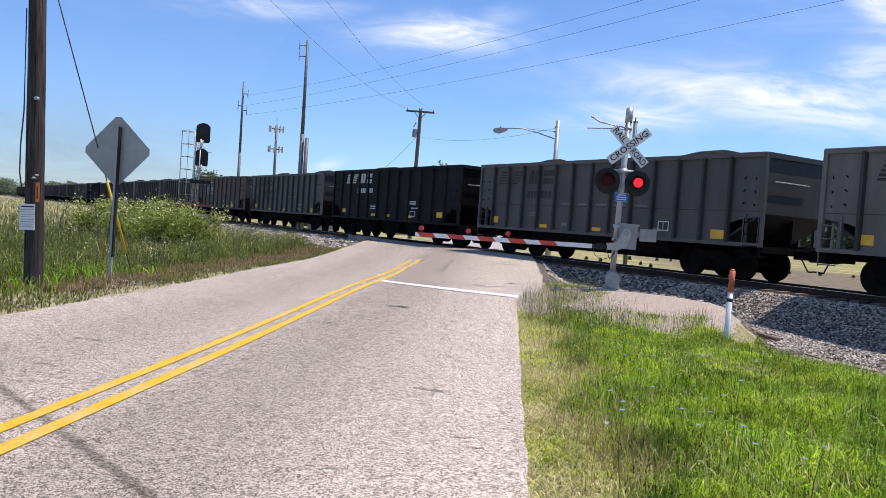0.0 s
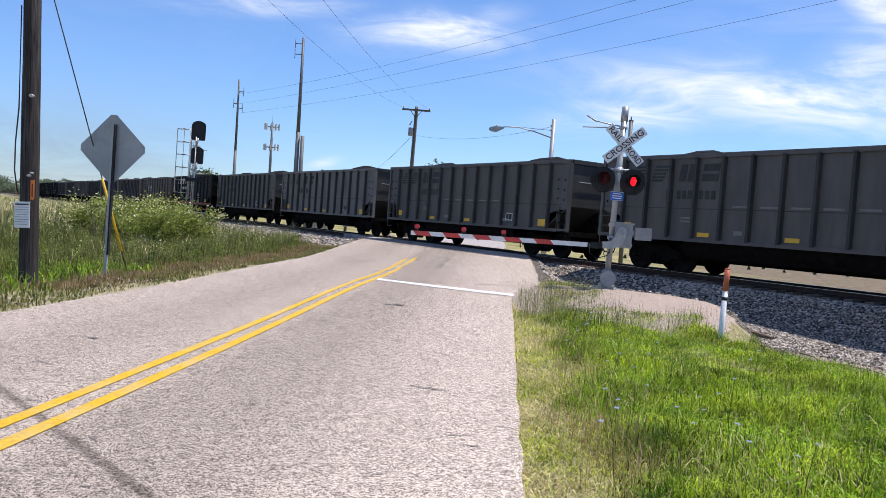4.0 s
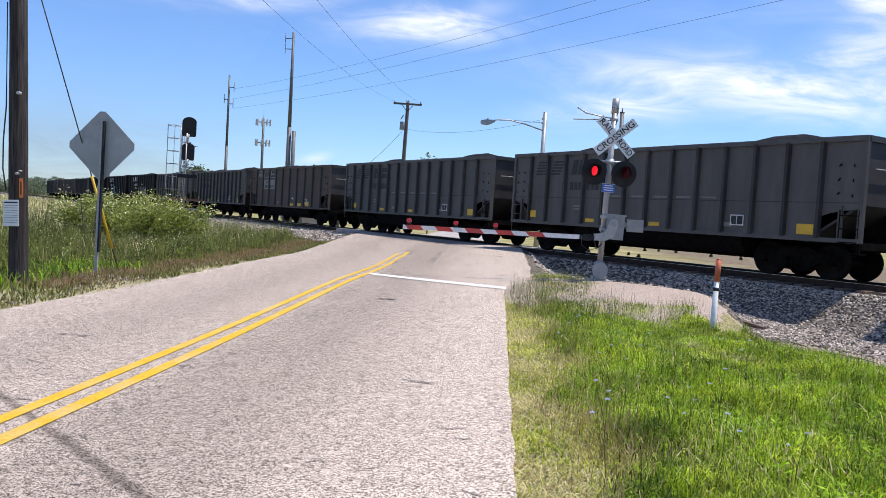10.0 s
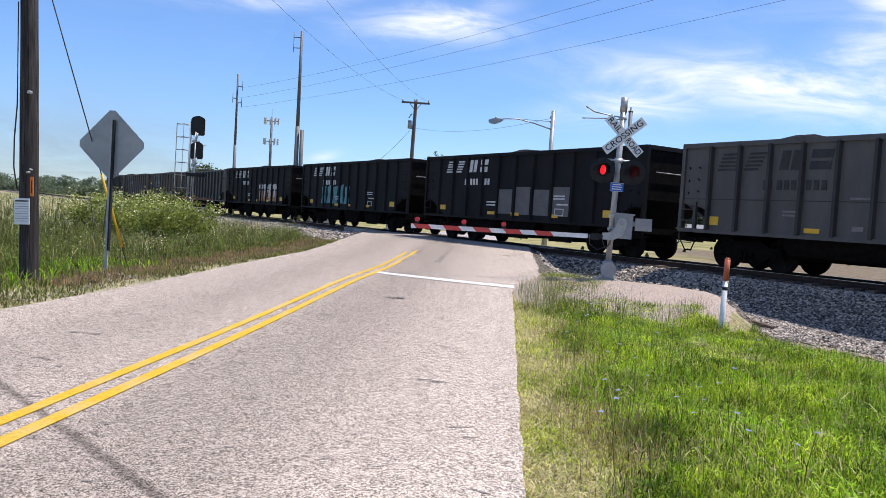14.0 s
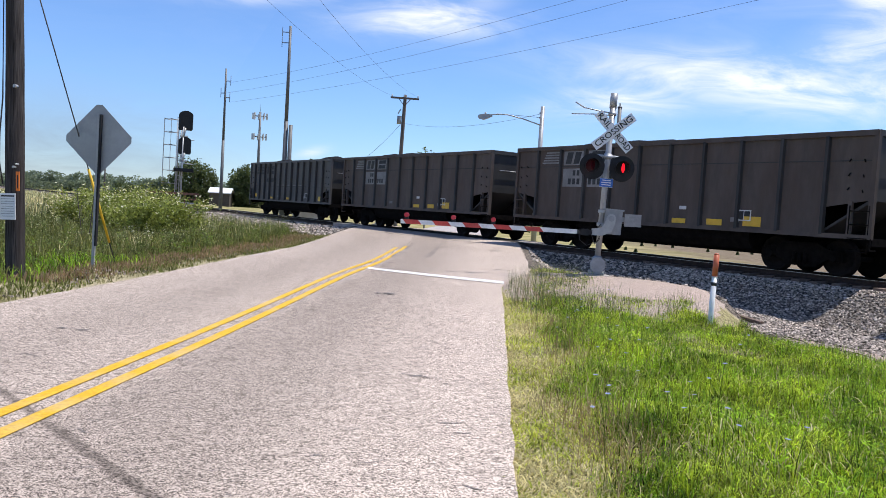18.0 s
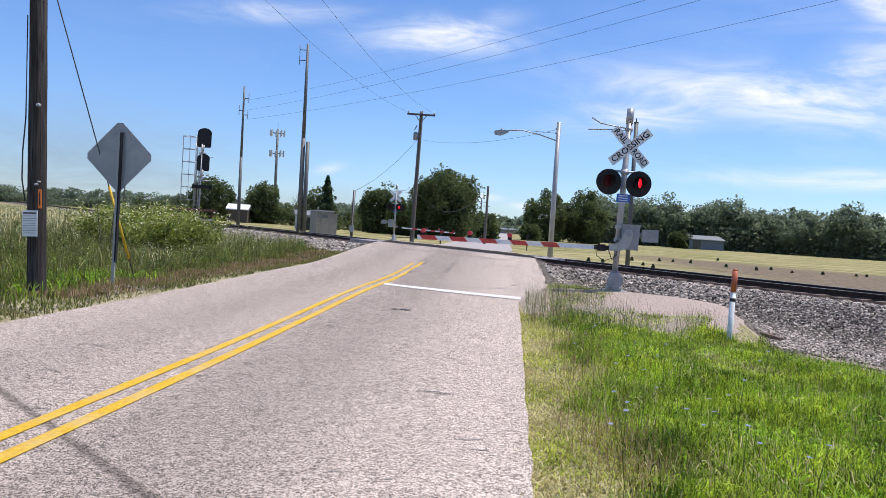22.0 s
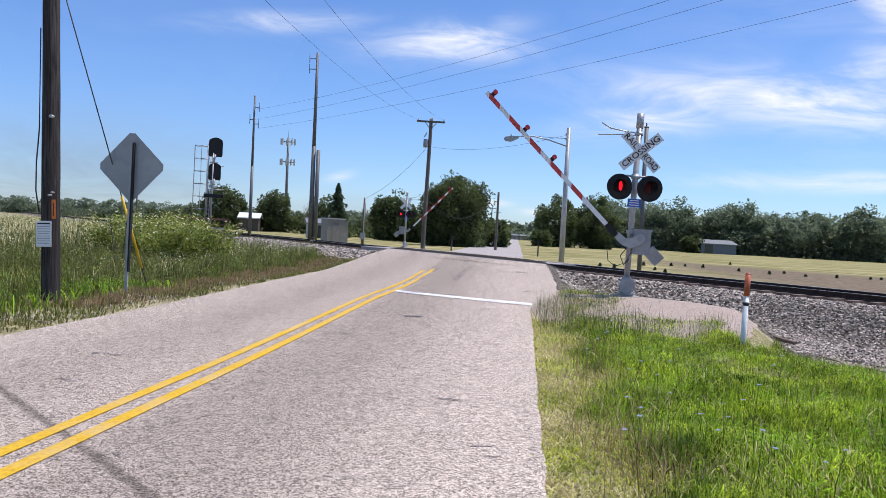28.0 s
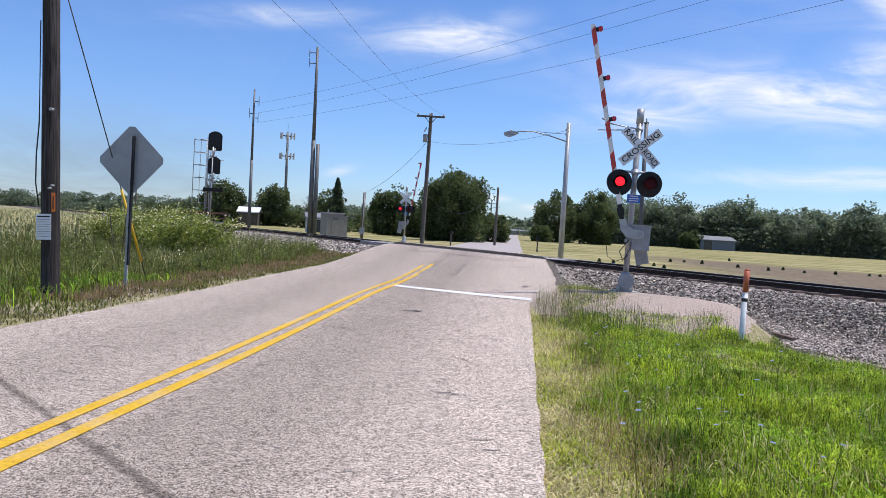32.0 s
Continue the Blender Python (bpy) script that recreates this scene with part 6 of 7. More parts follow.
# ---- overhead wires ----
def sagging(name, label, a, b, sag, r, parent=None):
    a, b = Vector(a), Vector(b)
    pts = [a.lerp(b, i / 24) - Vector((0, 0, sag * 4 * (i / 24) * (1 - i / 24))) for i in range(25)]
    bm = bmesh.new()
    tube(bm, pts, r, 5)
    ob = part(name, bm, WIRE)
    return tagged(ob, label, "wire")


for a, b in (((-30.9, 90, 14.8), (24.6, 18, 14.9)), ((-31.2, 90, 13.6), (27.5, 18, 15.2)), ((-30.65, 90, 12.6), (35.4, 18, 15.6))):
    sagging("overhead_wire", "thin dark overhead power line", a, b, 1.1, 0.010)
for xa, xb in ((-9.45, -9.9), (-7.15, -7.6)):
    sagging("overhead_wire", "thin dark overhead power line", (xa, 70, 11.62), (xb, 13.35, 10.33), 1.0, 0.008)
sagging("service_wire", "thin dark service wire", (-8.45, 69.9, 9.0), (-14.1, 72.1, 4.4), 0.5, 0.014)
sagging("service_wire", "thin dark service wire", (-8.2, 69.9, 9.2), (2.35, 43.0, 7.2), 0.5, 0.008)
sagging("service_wire", "thin dark service wire", (-8.2, 70.2, 4.6), (-3.0, 84.0, 5.2), 1.8, 0.02)
for i, (x, y, h) in enumerate(((-2.2, 84.0, 6.2), (-6.2, 150, 8.0), (-6.3, 190, 8.5), (-6.3, 240, 9.0))):
    q = wood_pole("utility_pole", "wooden roadside utility pole in the distance", x, y, 0, h, 0.15, 0.11, 0.3, WOOD_FAR)
    if i:
        part("crossarm", boxes((-1.0, 1.0, -0.1, 0, h - 0.5, h - 0.38)), WOOD_FAR, q)
for x, y, h in ((-150.0, 300.0, 24.0), (-70.0, 190, 9.0)):
    q = wood_pole("utility_pole", "wooden utility pole far across the field", x, y, 0, h, 0.3, 0.2, 0.3, WOOD_FAR)
for x, y in ((1.9, 69.5), (-5.9, 72.0)):
    mb = thing("mailbox", "dark roadside mailbox on a wooden post", "mailbox", pose(x, y, 0.02))
    part("post", boxes((-0.06, 0.06, -0.06, 0.06, -0.3, 1.05), bevel=0.01), WOOD_FAR, mb)
    bm = bmesh.new()
    prism(bm, [(-0.13, 1.05), (0.13, 1.05), (0.13, 1.22), (0.09, 1.31), (0, 1.34), (-0.09, 1.31), (-0.13, 1.22)], -0.3, 0.3)
    part("box", bm, BLACK, mb)

# ---- plants ----
def blades(name, pts, heights, width, material, lean=0.35, seed=0, label="", category="grass", segs=2, curl=0.5):
    """Bent tapering blades, all in one mesh."""
    r = np.random.default_rng(seed)
    n = len(pts)
    a = r.uniform(0, math.tau, n)
    d = np.stack([np.cos(a), np.sin(a)], -1)
    side = np.stack([-np.sin(a + r.uniform(-1, 1, n)), np.cos(a)], -1)
    side /= np.linalg.norm(side, axis=1, keepdims=True)
    amount = np.abs(r.normal(0, lean, n)) * heights
    w = width * r.uniform(0.6, 1.4, n)
    rows = []
    for k in range(segs):
        t = k / segs
        c = np.concatenate([pts[:, :2] + d * (amount * t ** (1 + curl))[:, None], (pts[:, 2] + heights * t)[:, None]], 1)
        s = np.concatenate([side * (w * (1 - 0.35 * t))[:, None], np.zeros((n, 1))], 1)
        rows += [c - s, c + s]
    tip = np.concatenate([pts[:, :2] + d * amount[:, None], (pts[:, 2] + heights * (1 - 0.15 * np.minimum(1, amount / heights)))[:, None]], 1)
    rows.append(tip)
    m = len(rows)
    V_ = np.stack(rows, 1).reshape(-1, 3)
    base = (np.arange(n) * m)[:, None]
    F = []
    for k in range(segs - 1):
        F += (base + np.array([2 * k, 2 * k + 1, 2 * k + 3, 2 * k + 2])).tolist()
    k = segs - 1
    F += (base + np.array([2 * k, 2 * k + 1, 2 * k + 2])).tolist()
    return sheet(name, V_, F, material, False, label, category, "stuff")


def spread(n, x0, x1, y0, y1, seed, keep):
    r = np.random.default_rng(seed)
    x, y = r.uniform(x0, x1, n), r.uniform(y0, y1, n)
    ok = keep(x, y, r)
    x, y = x[ok], y[ok]
    return np.stack([x, y, land_z(x, y) - 0.02], -1), r


def patchy(x, y, f=1.0, ph=0.0):
    return 0.5 + 0.25 * np.sin(x * 2.1 * f + 1.7 * np.sin(y * 0.9 * f + ph)) + 0.25 * np.sin(y * 1.6 * f + 1.3 * np.sin(x * 1.2 * f) + ph)


def verge_right(x, y, r):
    p, u = track_pu(x, y)
    edge = road_right(y) - 0.05 + 0.03 * np.sin(y * 3.1) + 0.02 * np.sin(y * 11.7)
    lim = 11.5 + 0.4 * np.sin(u * 2.0) + 0.25 * np.sin(u * 5.1) + np.where(u > 12.5, 0.9 * np.clip(u - 12.5, 0, 3), 0)
    on_pad = np.sqrt(((x - 2.45) / 2.35) ** 2 + ((y - 17.0) / 3.4) ** 2) < 1.16
    lim = np.where(on_pad | (u > 12.5), lim, 13.1 + 0.35 * np.sin(u * 1.7) + 0.25 * np.sin(u * 4.3))
    return (x > edge) & (p < lim) & (y > 3.0)


def thin(f):
    return lambda x, y, r: verge_right(x, y, r) & (r.uniform(0, 1, len(x)) < f(x, y))


def low(x, y):
    """How tall the verge stands: short by the road and before the marker post."""
    return np.clip((x - ROAD_R) / 0.8, 0.25, 1) * (1 - 0.55 * np.exp(-(((x - 3.1) / 1.0) ** 2 + ((y - 11.6) / 2.6) ** 2)))


def nearer(y):
    return np.minimum(1.0, 7.5 / y)


def bent_blades(name, pts, heights, width, material, reach=0.9, seed=0, label="", category="grass"):
    """Arching blades in three pieces that rise, lean over and droop at the tip."""
    r = np.random.default_rng(seed)
    n = len(pts)
    a = r.uniform(0, math.tau, n)
    d = np.stack([np.cos(a), np.sin(a), np.zeros(n)], -1)
    b_ = a + math.pi / 2 + r.uniform(-0.5, 0.5, n)
    side = np.stack([np.cos(b_), np.sin(b_), r.uniform(-0.35, 0.35, n)], -1)
    out, w = heights * reach * r.uniform(0.15, 1.25, n), width * r.uniform(0.6, 1.5, n)
    rows = []
    for t, rise, thick_ in ((0.0, 0.0, 0.8), (0.35, 0.58, 1.0), (0.7, 0.93, 0.75)):
        c = pts + d * (out * t ** 1.5)[:, None]
        c[:, 2] += heights * rise
        rows += [c - side * (w * thick_)[:, None], c + side * (w * thick_)[:, None]]
    tip = pts + d * out[:, None]
    tip[:, 2] += heights * r.uniform(0.72, 1.05, n)
    rows.append(tip)
    base = (np.arange(n) * 7)[:, None]
    F = (base + np.array([0, 1, 3, 2])).tolist() + (base + np.array([2, 3, 5, 4])).tolist() + (base + np.array([4, 5, 6])).tolist()
    return sheet(name, np.stack(rows, 1).reshape(-1, 3), F, material, False, label, category, "stuff")


def verge_edge(x, y):
    """1 in the trodden strip along the road, 0 in the tall grass."""
    return 1 - step(0.35, 1.05, x - road_right(y) + 0.25 * np.sin(y * 1.9) + 0.12 * np.sin(y * 5.3))


pts, r = spread(380000, 0.3, 7.5, 3.9, 20.8, 21, thin(lambda x, y: np.clip(0.5 + 0.6 * patchy(x, y), 0, 1) * (1 - 0.8 * verge_edge(x, y)) * nearer(y)))
bent_blades("verge_grass", pts, r.uniform(0.04, 0.16, len(pts)) * low(pts[:, 0], pts[:, 1]) * (0.5 + 0.9 * patchy(pts[:, 0], pts[:, 1], 2.6, 1)), 0.0034, GRASS, 1.0, 1, "green uncut verge grass")
pts, r = spread(90000, 0.8, 7.5, 3.9, 16.0, 121, thin(lambda x, y: np.clip(1.5 * patchy(x, y, 1.7, 3) - 0.35, 0, 1) * (1 - verge_edge(x, y)) * nearer(y)))
bent_blades("verge_grass", pts, r.uniform(0.06, 0.15, len(pts)) * low(pts[:, 0], pts[:, 1]), 0.0038, GRASS_LUSH, 1.1, 101, "broad lush arching grass blades in the verge")
pts, r = spread(60000, 0.3, 6.5, 3.9, 20.8, 22, thin(lambda x, y: (0.25 + 0.6 * patchy(x, y, 1.3, 2)) * nearer(y) * (0.5 + 0.5 * verge_edge(x, y))))
bent_blades("verge_dry_grass", pts, r.uniform(0.04, 0.20, len(pts)) * low(pts[:, 0], pts[:, 1]), 0.0030, GRASS_DRY, 1.1, 2, "dry straw-coloured grass among the green")
pts, r = spread(150000, 0.22, 1.8, 3.9, 19.8, 23, thin(lambda x, y: np.clip(0.1 + 1.5 * patchy(x, y, 1.9, 4) ** 2, 0, 1) * verge_edge(x, y) * nearer(y)))
bent_blades("edge_grass", pts, r.uniform(0.012, 0.06, len(pts)), 0.0044, GRASS_DRY, 1.6, 3, "trodden yellowish grass along the road edge")
pts, r = spread(60000, 0.22, 1.8, 3.9, 19.8, 20, thin(lambda x, y: np.clip(1.25 - 1.3 * patchy(x, y, 1.9, 4), 0.1, 1) * verge_edge(x, y) * nearer(y)))
bent_blades("edge_grass", pts, r.uniform(0.015, 0.08, len(pts)), 0.0044, GRASS_YELLOW, 1.5, 30, "short trodden yellow-green grass along the road edge")
pts, r = spread(6000, 0.5, 1.7, 4.0, 8.8, 24, thin(lambda x, y: np.exp(-(((x - 1.0) / 0.28) ** 2 + ((y - 6.0) / 0.7) ** 2))))
blades("seeding_grass", pts, r.uniform(0.12, 0.30, len(pts)), 0.0018, GRASS_SEED, 0.5, 4, "reddish-brown seeding grass tuft", "grass", 3)
pts, r = spread(9000, 0.5, 2.6, 6.0, 20.0, 124, thin(lambda x, y: np.clip(1.4 * patchy(x, y, 1.1, 1) - 0.2, 0, 1) * np.exp(-(((x - road_right(y) - 0.75) / 0.45) ** 2))))
blades("seeding_grass", pts, r.uniform(0.10, 0.34, len(pts)), 0.0018, GRASS_SEED, 0.4, 104, "brownish seeding grass stems behind the road edge", "grass", 3)
pts, r = spread(26000, 0.6, 7.0, 3.9, 16.0, 125, thin(lambda x, y: (0.3 + 0.7 * patchy(x, y, 1.4, 2)) * (1 - verge_edge(x, y)) * np.minimum(1, 9 / y)))
blades("grass_stalks", pts, r.uniform(0.10, 0.30, len(pts)) * low(pts[:, 0], pts[:, 1]), 0.0024, GRASS_LUSH, 0.22, 105, "upright green grass stalks in the verge", "grass", 3)
pts, r = spread(1500, 1.0, 4.2, 12.6, 16.5, 126, lambda x, y, r: (np.abs(np.sqrt(((x - 2.45) / 2.35) ** 2 + ((y - 17.0) / 3.4) ** 2) - 0.86) < 0.22) & (y < 16.2))
blades("wiry_stems", pts, r.uniform(0.10, 0.40, len(pts)), 0.0017, STEM_DARK, 0.25, 106, "thin dark seed stems before the gravel", "weeds", 3)
pts, r = spread(24000, 0.5, 6.8, 4.0, 20.8, 25, thin(lambda x, y: (0.2 + 0.8 * patchy(x, y, 1.1, 5)) * (0.75 + 0.25 * step(9, 14, y)) * (1 - verge_edge(x, y))))
blades("wiry_stems", pts, r.uniform(0.12, 0.40, len(pts)) * (0.75 + 0.2 * step(11, 17, pts[:, 1])) * low(pts[:, 0], pts[:, 1]), 0.0020, STEM_DARK, 0.32, 5, "wiry dark grey-green weed stems", "weeds", 3)


pts, r = spread(36000, 0.4, 9.0, -9.0, 3.9, 35, lambda x, y, r: (x > 0.5) & (r.uniform(0, 1, len(x)) < 0.4 + 0.6 * patchy(x, y)))
blades("verge_grass", pts, r.uniform(0.05, 0.20, len(pts)), 0.006, GRASS, 0.6, 36, "green uncut verge grass", "grass", 2)
pts, r = spread(30000, -16.0, -6.7, -9.0, 7.0, 36, lambda x, y, r: r.uniform(0, 1, len(x)) < 0.4 + 0.6 * patchy(x, y))
blades("verge_grass", pts, r.uniform(0.08, 0.35, len(pts)), 0.008, GRASS_OLIVE, 0.5, 37, "olive-green uncut verge grass beside the road", "grass", 2)


def stand_of_stems(x, y, r):
    """Tall loose stems before and over the gravel pad."""
    return (x > road_right(y) + 0.1) & (((x - 1.7) / 1.9) ** 2 + ((y - 15.6) / 3.9) ** 2 < 0.55 + 0.45 * patchy(x, y, 2.0, 1)) & (r.uniform(0, 1, len(x)) < (0.35 + 0.6 * patchy(x, y, 1.6, 2)) * np.clip(1.5 - (x - 0.8) / 1.4, 0.16, 1))


pts, r = spread(3200, 0.4, 4.2, 12.5, 20.5, 38, stand_of_stems)
blades("chicory_stems", pts, r.uniform(0.10, 0.55, len(pts)) * np.clip(1.25 - np.abs(pts[:, 0] - 1.2) / 3.0, 0.3, 1), 0.0030, WEED_GREY, 0.32, 39, "tall wiry grey-green chicory stems beside the gravel", "weeds", 3)


def leafy(name, pts, heights, count, size, material, seed, label, category="weeds", stem=WEED, spread_r=0.12):
    """Upright stems with many small leaves."""
    r = np.random.default_rng(seed)
    c, h = np.repeat(pts, count, 0), np.repeat(heights, count)
    t = r.uniform(0.12, 1.0, len(c))
    a = r.uniform(0, math.tau, len(c))
    out = spread_r * r.uniform(0.2, 1.0, len(c)) * (1.1 - 0.6 * t)
    centre = c + np.stack([np.cos(a) * out, np.sin(a) * out, h * t], -1)
    d = np.stack([np.cos(a), np.sin(a), r.uniform(-0.3, 0.7, len(c))], -1)
    d /= np.linalg.norm(d, axis=1, keepdims=True)
    s = np.stack([-np.sin(a), np.cos(a), r.uniform(-0.4, 0.4, len(c))], -1)
    k = (size * r.uniform(0.5, 1.3, len(c)))[:, None]
    V_ = np.stack([centre - d * k, centre + s * k * 0.42 + d * k * 0.1, centre + d * k, centre - s * k * 0.42 + d * k * 0.1], 1).reshape(-1, 3)
    F = np.arange(len(V_)).reshape(-1, 4)
    return sheet(name, V_, F, material, False, label, category, "stuff")


pts, r = spread(24000, 0.6, 7.0, 3.9, 16, 26, thin(lambda x, y: np.clip(0.25 + patchy(x, y, 0.9, 3), 0, 1) * (1 - verge_edge(x, y)) * np.minimum(1, 9 / y)))
leafy("verge_weeds", pts, r.uniform(0.06, 0.20, len(pts)) * low(pts[:, 0], pts[:, 1]), 13, 0.014, WEED_BRIGHT, 6, "bright green small-leaved weeds in the grass", spread_r=0.09)
pts, r = spread(420, 1.7, 5.2, 3.9, 7.4, 28, thin(lambda x, y: np.clip((x - 1.5) / 1.4, 0, 1) * np.clip(1.6 * patchy(x, y, 1.4, 2) - 0.3, 0, 1)))
leafy("broad_weeds", pts, r.uniform(0.08, 0.20, len(pts)), 14, 0.036, WEED_BRIGHT, 61, "bright green broad-leaved weeds in the grass", spread_r=0.14)
pts, r = spread(2600, 0.6, 6.0, 8.5, 20.8, 27, thin(lambda x, y: 0.8 * patchy(x, y, 1.2, 1) * (1 - verge_edge(x, y))))
leafy("verge_weeds", pts, r.uniform(0.10, 0.30, len(pts)) * low(pts[:, 0], pts[:, 1]), 16, 0.018, WEED, 7, "dark green weeds in the verge", spread_r=0.10)
pts, r = spread(2400, 0.45, 2.9, 13.5, 20.6, 29, lambda x, y, r: (x > road_right(y) + 0.05) & (r.uniform(0, 1, len(x)) < np.clip(1.15 - (x - 0.7) / 1.9, 0, 1) * (0.4 + 0.6 * patchy(x, y, 1.5, 3))))
leafy("chicory_leaves", pts + np.array([0, 0, 0.02]), r.uniform(0.12, 0.52, len(pts)), 12, 0.014, WEED_GREY, 62, "small grey-green leaves and buds on wiry stems", spread_r=0.08)
r = np.random.default_rng(31)
spots = [(0.9, 5.3), (1.0, 6.0), (1.15, 6.35), (1.35, 5.4), (1.62, 6.1), (1.9, 6.25), (1.55, 5.1), (1.75, 8.4), (1.25, 8.2), (0.95, 8.8), (1.5, 9.4), (1.1, 10.0), (2.0, 5.0), (1.45, 11.5), (1.9, 12.5), (1.2, 13.0), (2.2, 13.6), (1.0, 14.2), (1.6, 15.0), (2.4, 10.6), (2.9, 8.8), (0.8, 11.2)]
for i, (x, y) in enumerate(spots):
    z = float(land_z(x, y))
    hgt = r.uniform(0.38, 0.62)
    fl = thing("chicory_plant", "wiry chicory stem with a pale blue flower", "wild flower", pose(x, y, z - 0.02, r.uniform(-8, 8), r.uniform(-8, 8), r.uniform(0, 360)), "chicory in the verge")
    bm = bmesh.new()
    tube(bm, [(0, 0, 0), (0.02, 0.01, hgt * 0.5), (0.0, 0.03, hgt)], 0.003, 5)
    tube(bm, [(0.02, 0.01, hgt * 0.5), (0.1, -0.03, hgt * 0.8)], 0.002, 5)
    part("stem", bm, WEED, fl)
    for c in ((0.0, 0.03, hgt), (0.1, -0.03, hgt * 0.8)):
        bm = bmesh.new()
        for j in range(12):
            a = j * math.tau / 12
            ca, sa = math.cos(a), math.sin(a)
            v = [bm.verts.new((c[0] + q * ca - w * sa, c[1] + q * sa + w * ca, c[2] + zz)) for q, w, zz in ((0.002, 0, 0), (0.014, -0.004, 0.004), (0.022, 0, 0.005), (0.014, 0.004, 0.004))]
            bm.faces.new(v)
        part("flower", bm, CHICORY, fl)


def verge_left(x, y, r):
    p, u = track_pu(x, y)
    lim = 13.6 + 0.4 * np.sin(u * 0.9)
    return (x < ROAD_L - 0.05 - 0.15 * np.sin(y * 2.3) ** 2) & (p < lim)


def thin_left(f):
    return lambda x, y, r: verge_left(x, y, r) & (r.uniform(0, 1, len(x)) < f(x, y))


away = lambda x: np.clip((ROAD_L - x) / 1.6, 0.12, 1)
back = lambda x: np.clip((ROAD_L - x - 0.6) / 2.2, 0.0, 1)
pts, r = spread(36000, -8.6, -6.5, 6, 34, 40, thin_left(lambda x, y: np.clip(1.3 - (ROAD_L - x) / 1.6, 0, 1) * (0.3 + 0.7 * patchy(x, y, 1.0, 2))))
bent_blades("edge_grass", pts, r.uniform(0.03, 0.12, len(pts)), 0.006, GRASS_OLIVE, 1.2, 80, "short green grass along the road edge")
pts, r = spread(62000, -20, -6.9, 7, 36, 41, thin_left(lambda x, y: np.clip(0.4 + 0.6 * patchy(x, y, 0.7, 1), 0, 1) * np.clip(back(x) + 0.12, 0, 1)))
bent_blades("verge_grass", pts, r.uniform(0.14, 0.50, len(pts)) * (0.35 + 0.65 * back(pts[:, 0])), 0.0075, GRASS_OLIVE, 0.7, 8, "olive-green uncut verge grass beside the road")
pts, r = spread(14000, -14, -7.6, 8, 18, 49, thin_left(lambda x, y: np.clip(0.3 + 0.7 * patchy(x, y, 1.0, 5), 0, 1) * np.clip(back(x), 0, 1)))
bent_blades("verge_grass", pts, r.uniform(0.08, 0.34, len(pts)), 0.0065, GRASS_LUSH, 1.0, 81, "fresh green grass round the pole")
pts, r = spread(11000, -32, -9.0, 15, 52, 42, thin_left(lambda x, y: np.clip(1.3 * patchy(x, y, 0.5, 2) - 0.25, 0, 1)))
blades("verge_dry_grass", pts, r.uniform(0.30, 0.72, len(pts)), 0.008, GRASS_DRY, 0.4, 9, "dry tall straw-coloured grass", "grass", 2)
pts, r = spread(60000, -10.2, -6.8, 13, 33, 43, thin_left(lambda x, y: np.clip(0.2 + patchy(x, y, 1.1, 3), 0, 1) * np.exp(-(((ROAD_L - x - 1.5) / 0.8) ** 2))))
blades("seeding_grass", pts, r.uniform(0.05, 0.20, len(pts)), 0.007, GRASS_RED, 0.7, 10, "reddish-brown seeding grass along the road edge", "grass", 2)
pts, r = spread(2600, -22, -8.6, 19, 46, 44, thin_left(lambda x, y: np.clip(0.4 + 0.6 * patchy(x, y, 0.6, 4), 0, 1)))
leafy("tall_weeds", pts, r.uniform(0.25, 0.72, len(pts)), 26, 0.040, WEED_GREY, 11, "tall grey-green flowering weeds between road and track", spread_r=0.22)
pts, r = spread(26000, -30, -8.4, 18, 48, 48, thin_left(lambda x, y: np.clip(0.3 + 0.6 * patchy(x, y, 0.6, 1), 0, 1)))
blades("tall_weed_stems", pts, r.uniform(0.35, 0.85, len(pts)), 0.006, STEM_DARK, 0.25, 15, "upright grey-green weed stems", "weeds", 2)
pts, r = spread(26000, -130, -20, 20, 150, 45, lambda x, y, r: (track_pu(x, y)[0] < 13.5) & (x < -20))
blades("pale_meadow", pts, r.uniform(0.3, 0.8, len(pts)), 0.035, GRASS_DRY, 0.4, 12, "pale dry meadow beyond the pole", "grass", 2)
pts, r = spread(28000, -130, -18, 18, 150, 50, lambda x, y, r: (track_pu(x, y)[0] < 13.5) & (x < -18))
blades("meadow_weeds", pts, r.uniform(0.3, 0.85, len(pts)), 0.03, WEED_GREY, 0.4, 51, "grey-green weeds in the meadow", "weeds", 2)
pts, r = spread(5000, -90, -14, 20, 110, 52, lambda x, y, r: (track_pu(x, y)[0] < 12.5) & (x < -14) & (r.uniform(0, 1, len(x)) < patchy(x, y, 0.3, 2)))
leafy("flowering_weeds", pts + np.array([0, 0, 0.55]), r.uniform(0.2, 0.5, len(pts)), 10, 0.05, UMBEL, 53, "pale umbel flower heads across the meadow", "weeds", WEED, 0.3)
pts, r = spread(900, -15, -7.8, 14, 36, 46, thin_left(lambda x, y: 0.8 * patchy(x, y, 0.8, 6) * np.clip((ROAD_L - x) / 2, 0, 1)))
leafy("verge_weeds", pts, r.uniform(0.2, 0.65, len(pts)), 30, 0.05, WEED, 13, "dark green roadside weeds", "weeds", WEED, 0.2)
pts, r = spread(700, -24, -8.4, 18, 44, 47, thin_left(lambda x, y: 0.75 * patchy(x, y, 0.7, 2)))
leafy("flowering_weeds", pts + np.array([0, 0, 0.45]), r.uniform(0.2, 0.5, len(pts)), 12, 0.026, UMBEL, 14, "small pale flower heads among the weeds", "weeds", WEED, 0.15)


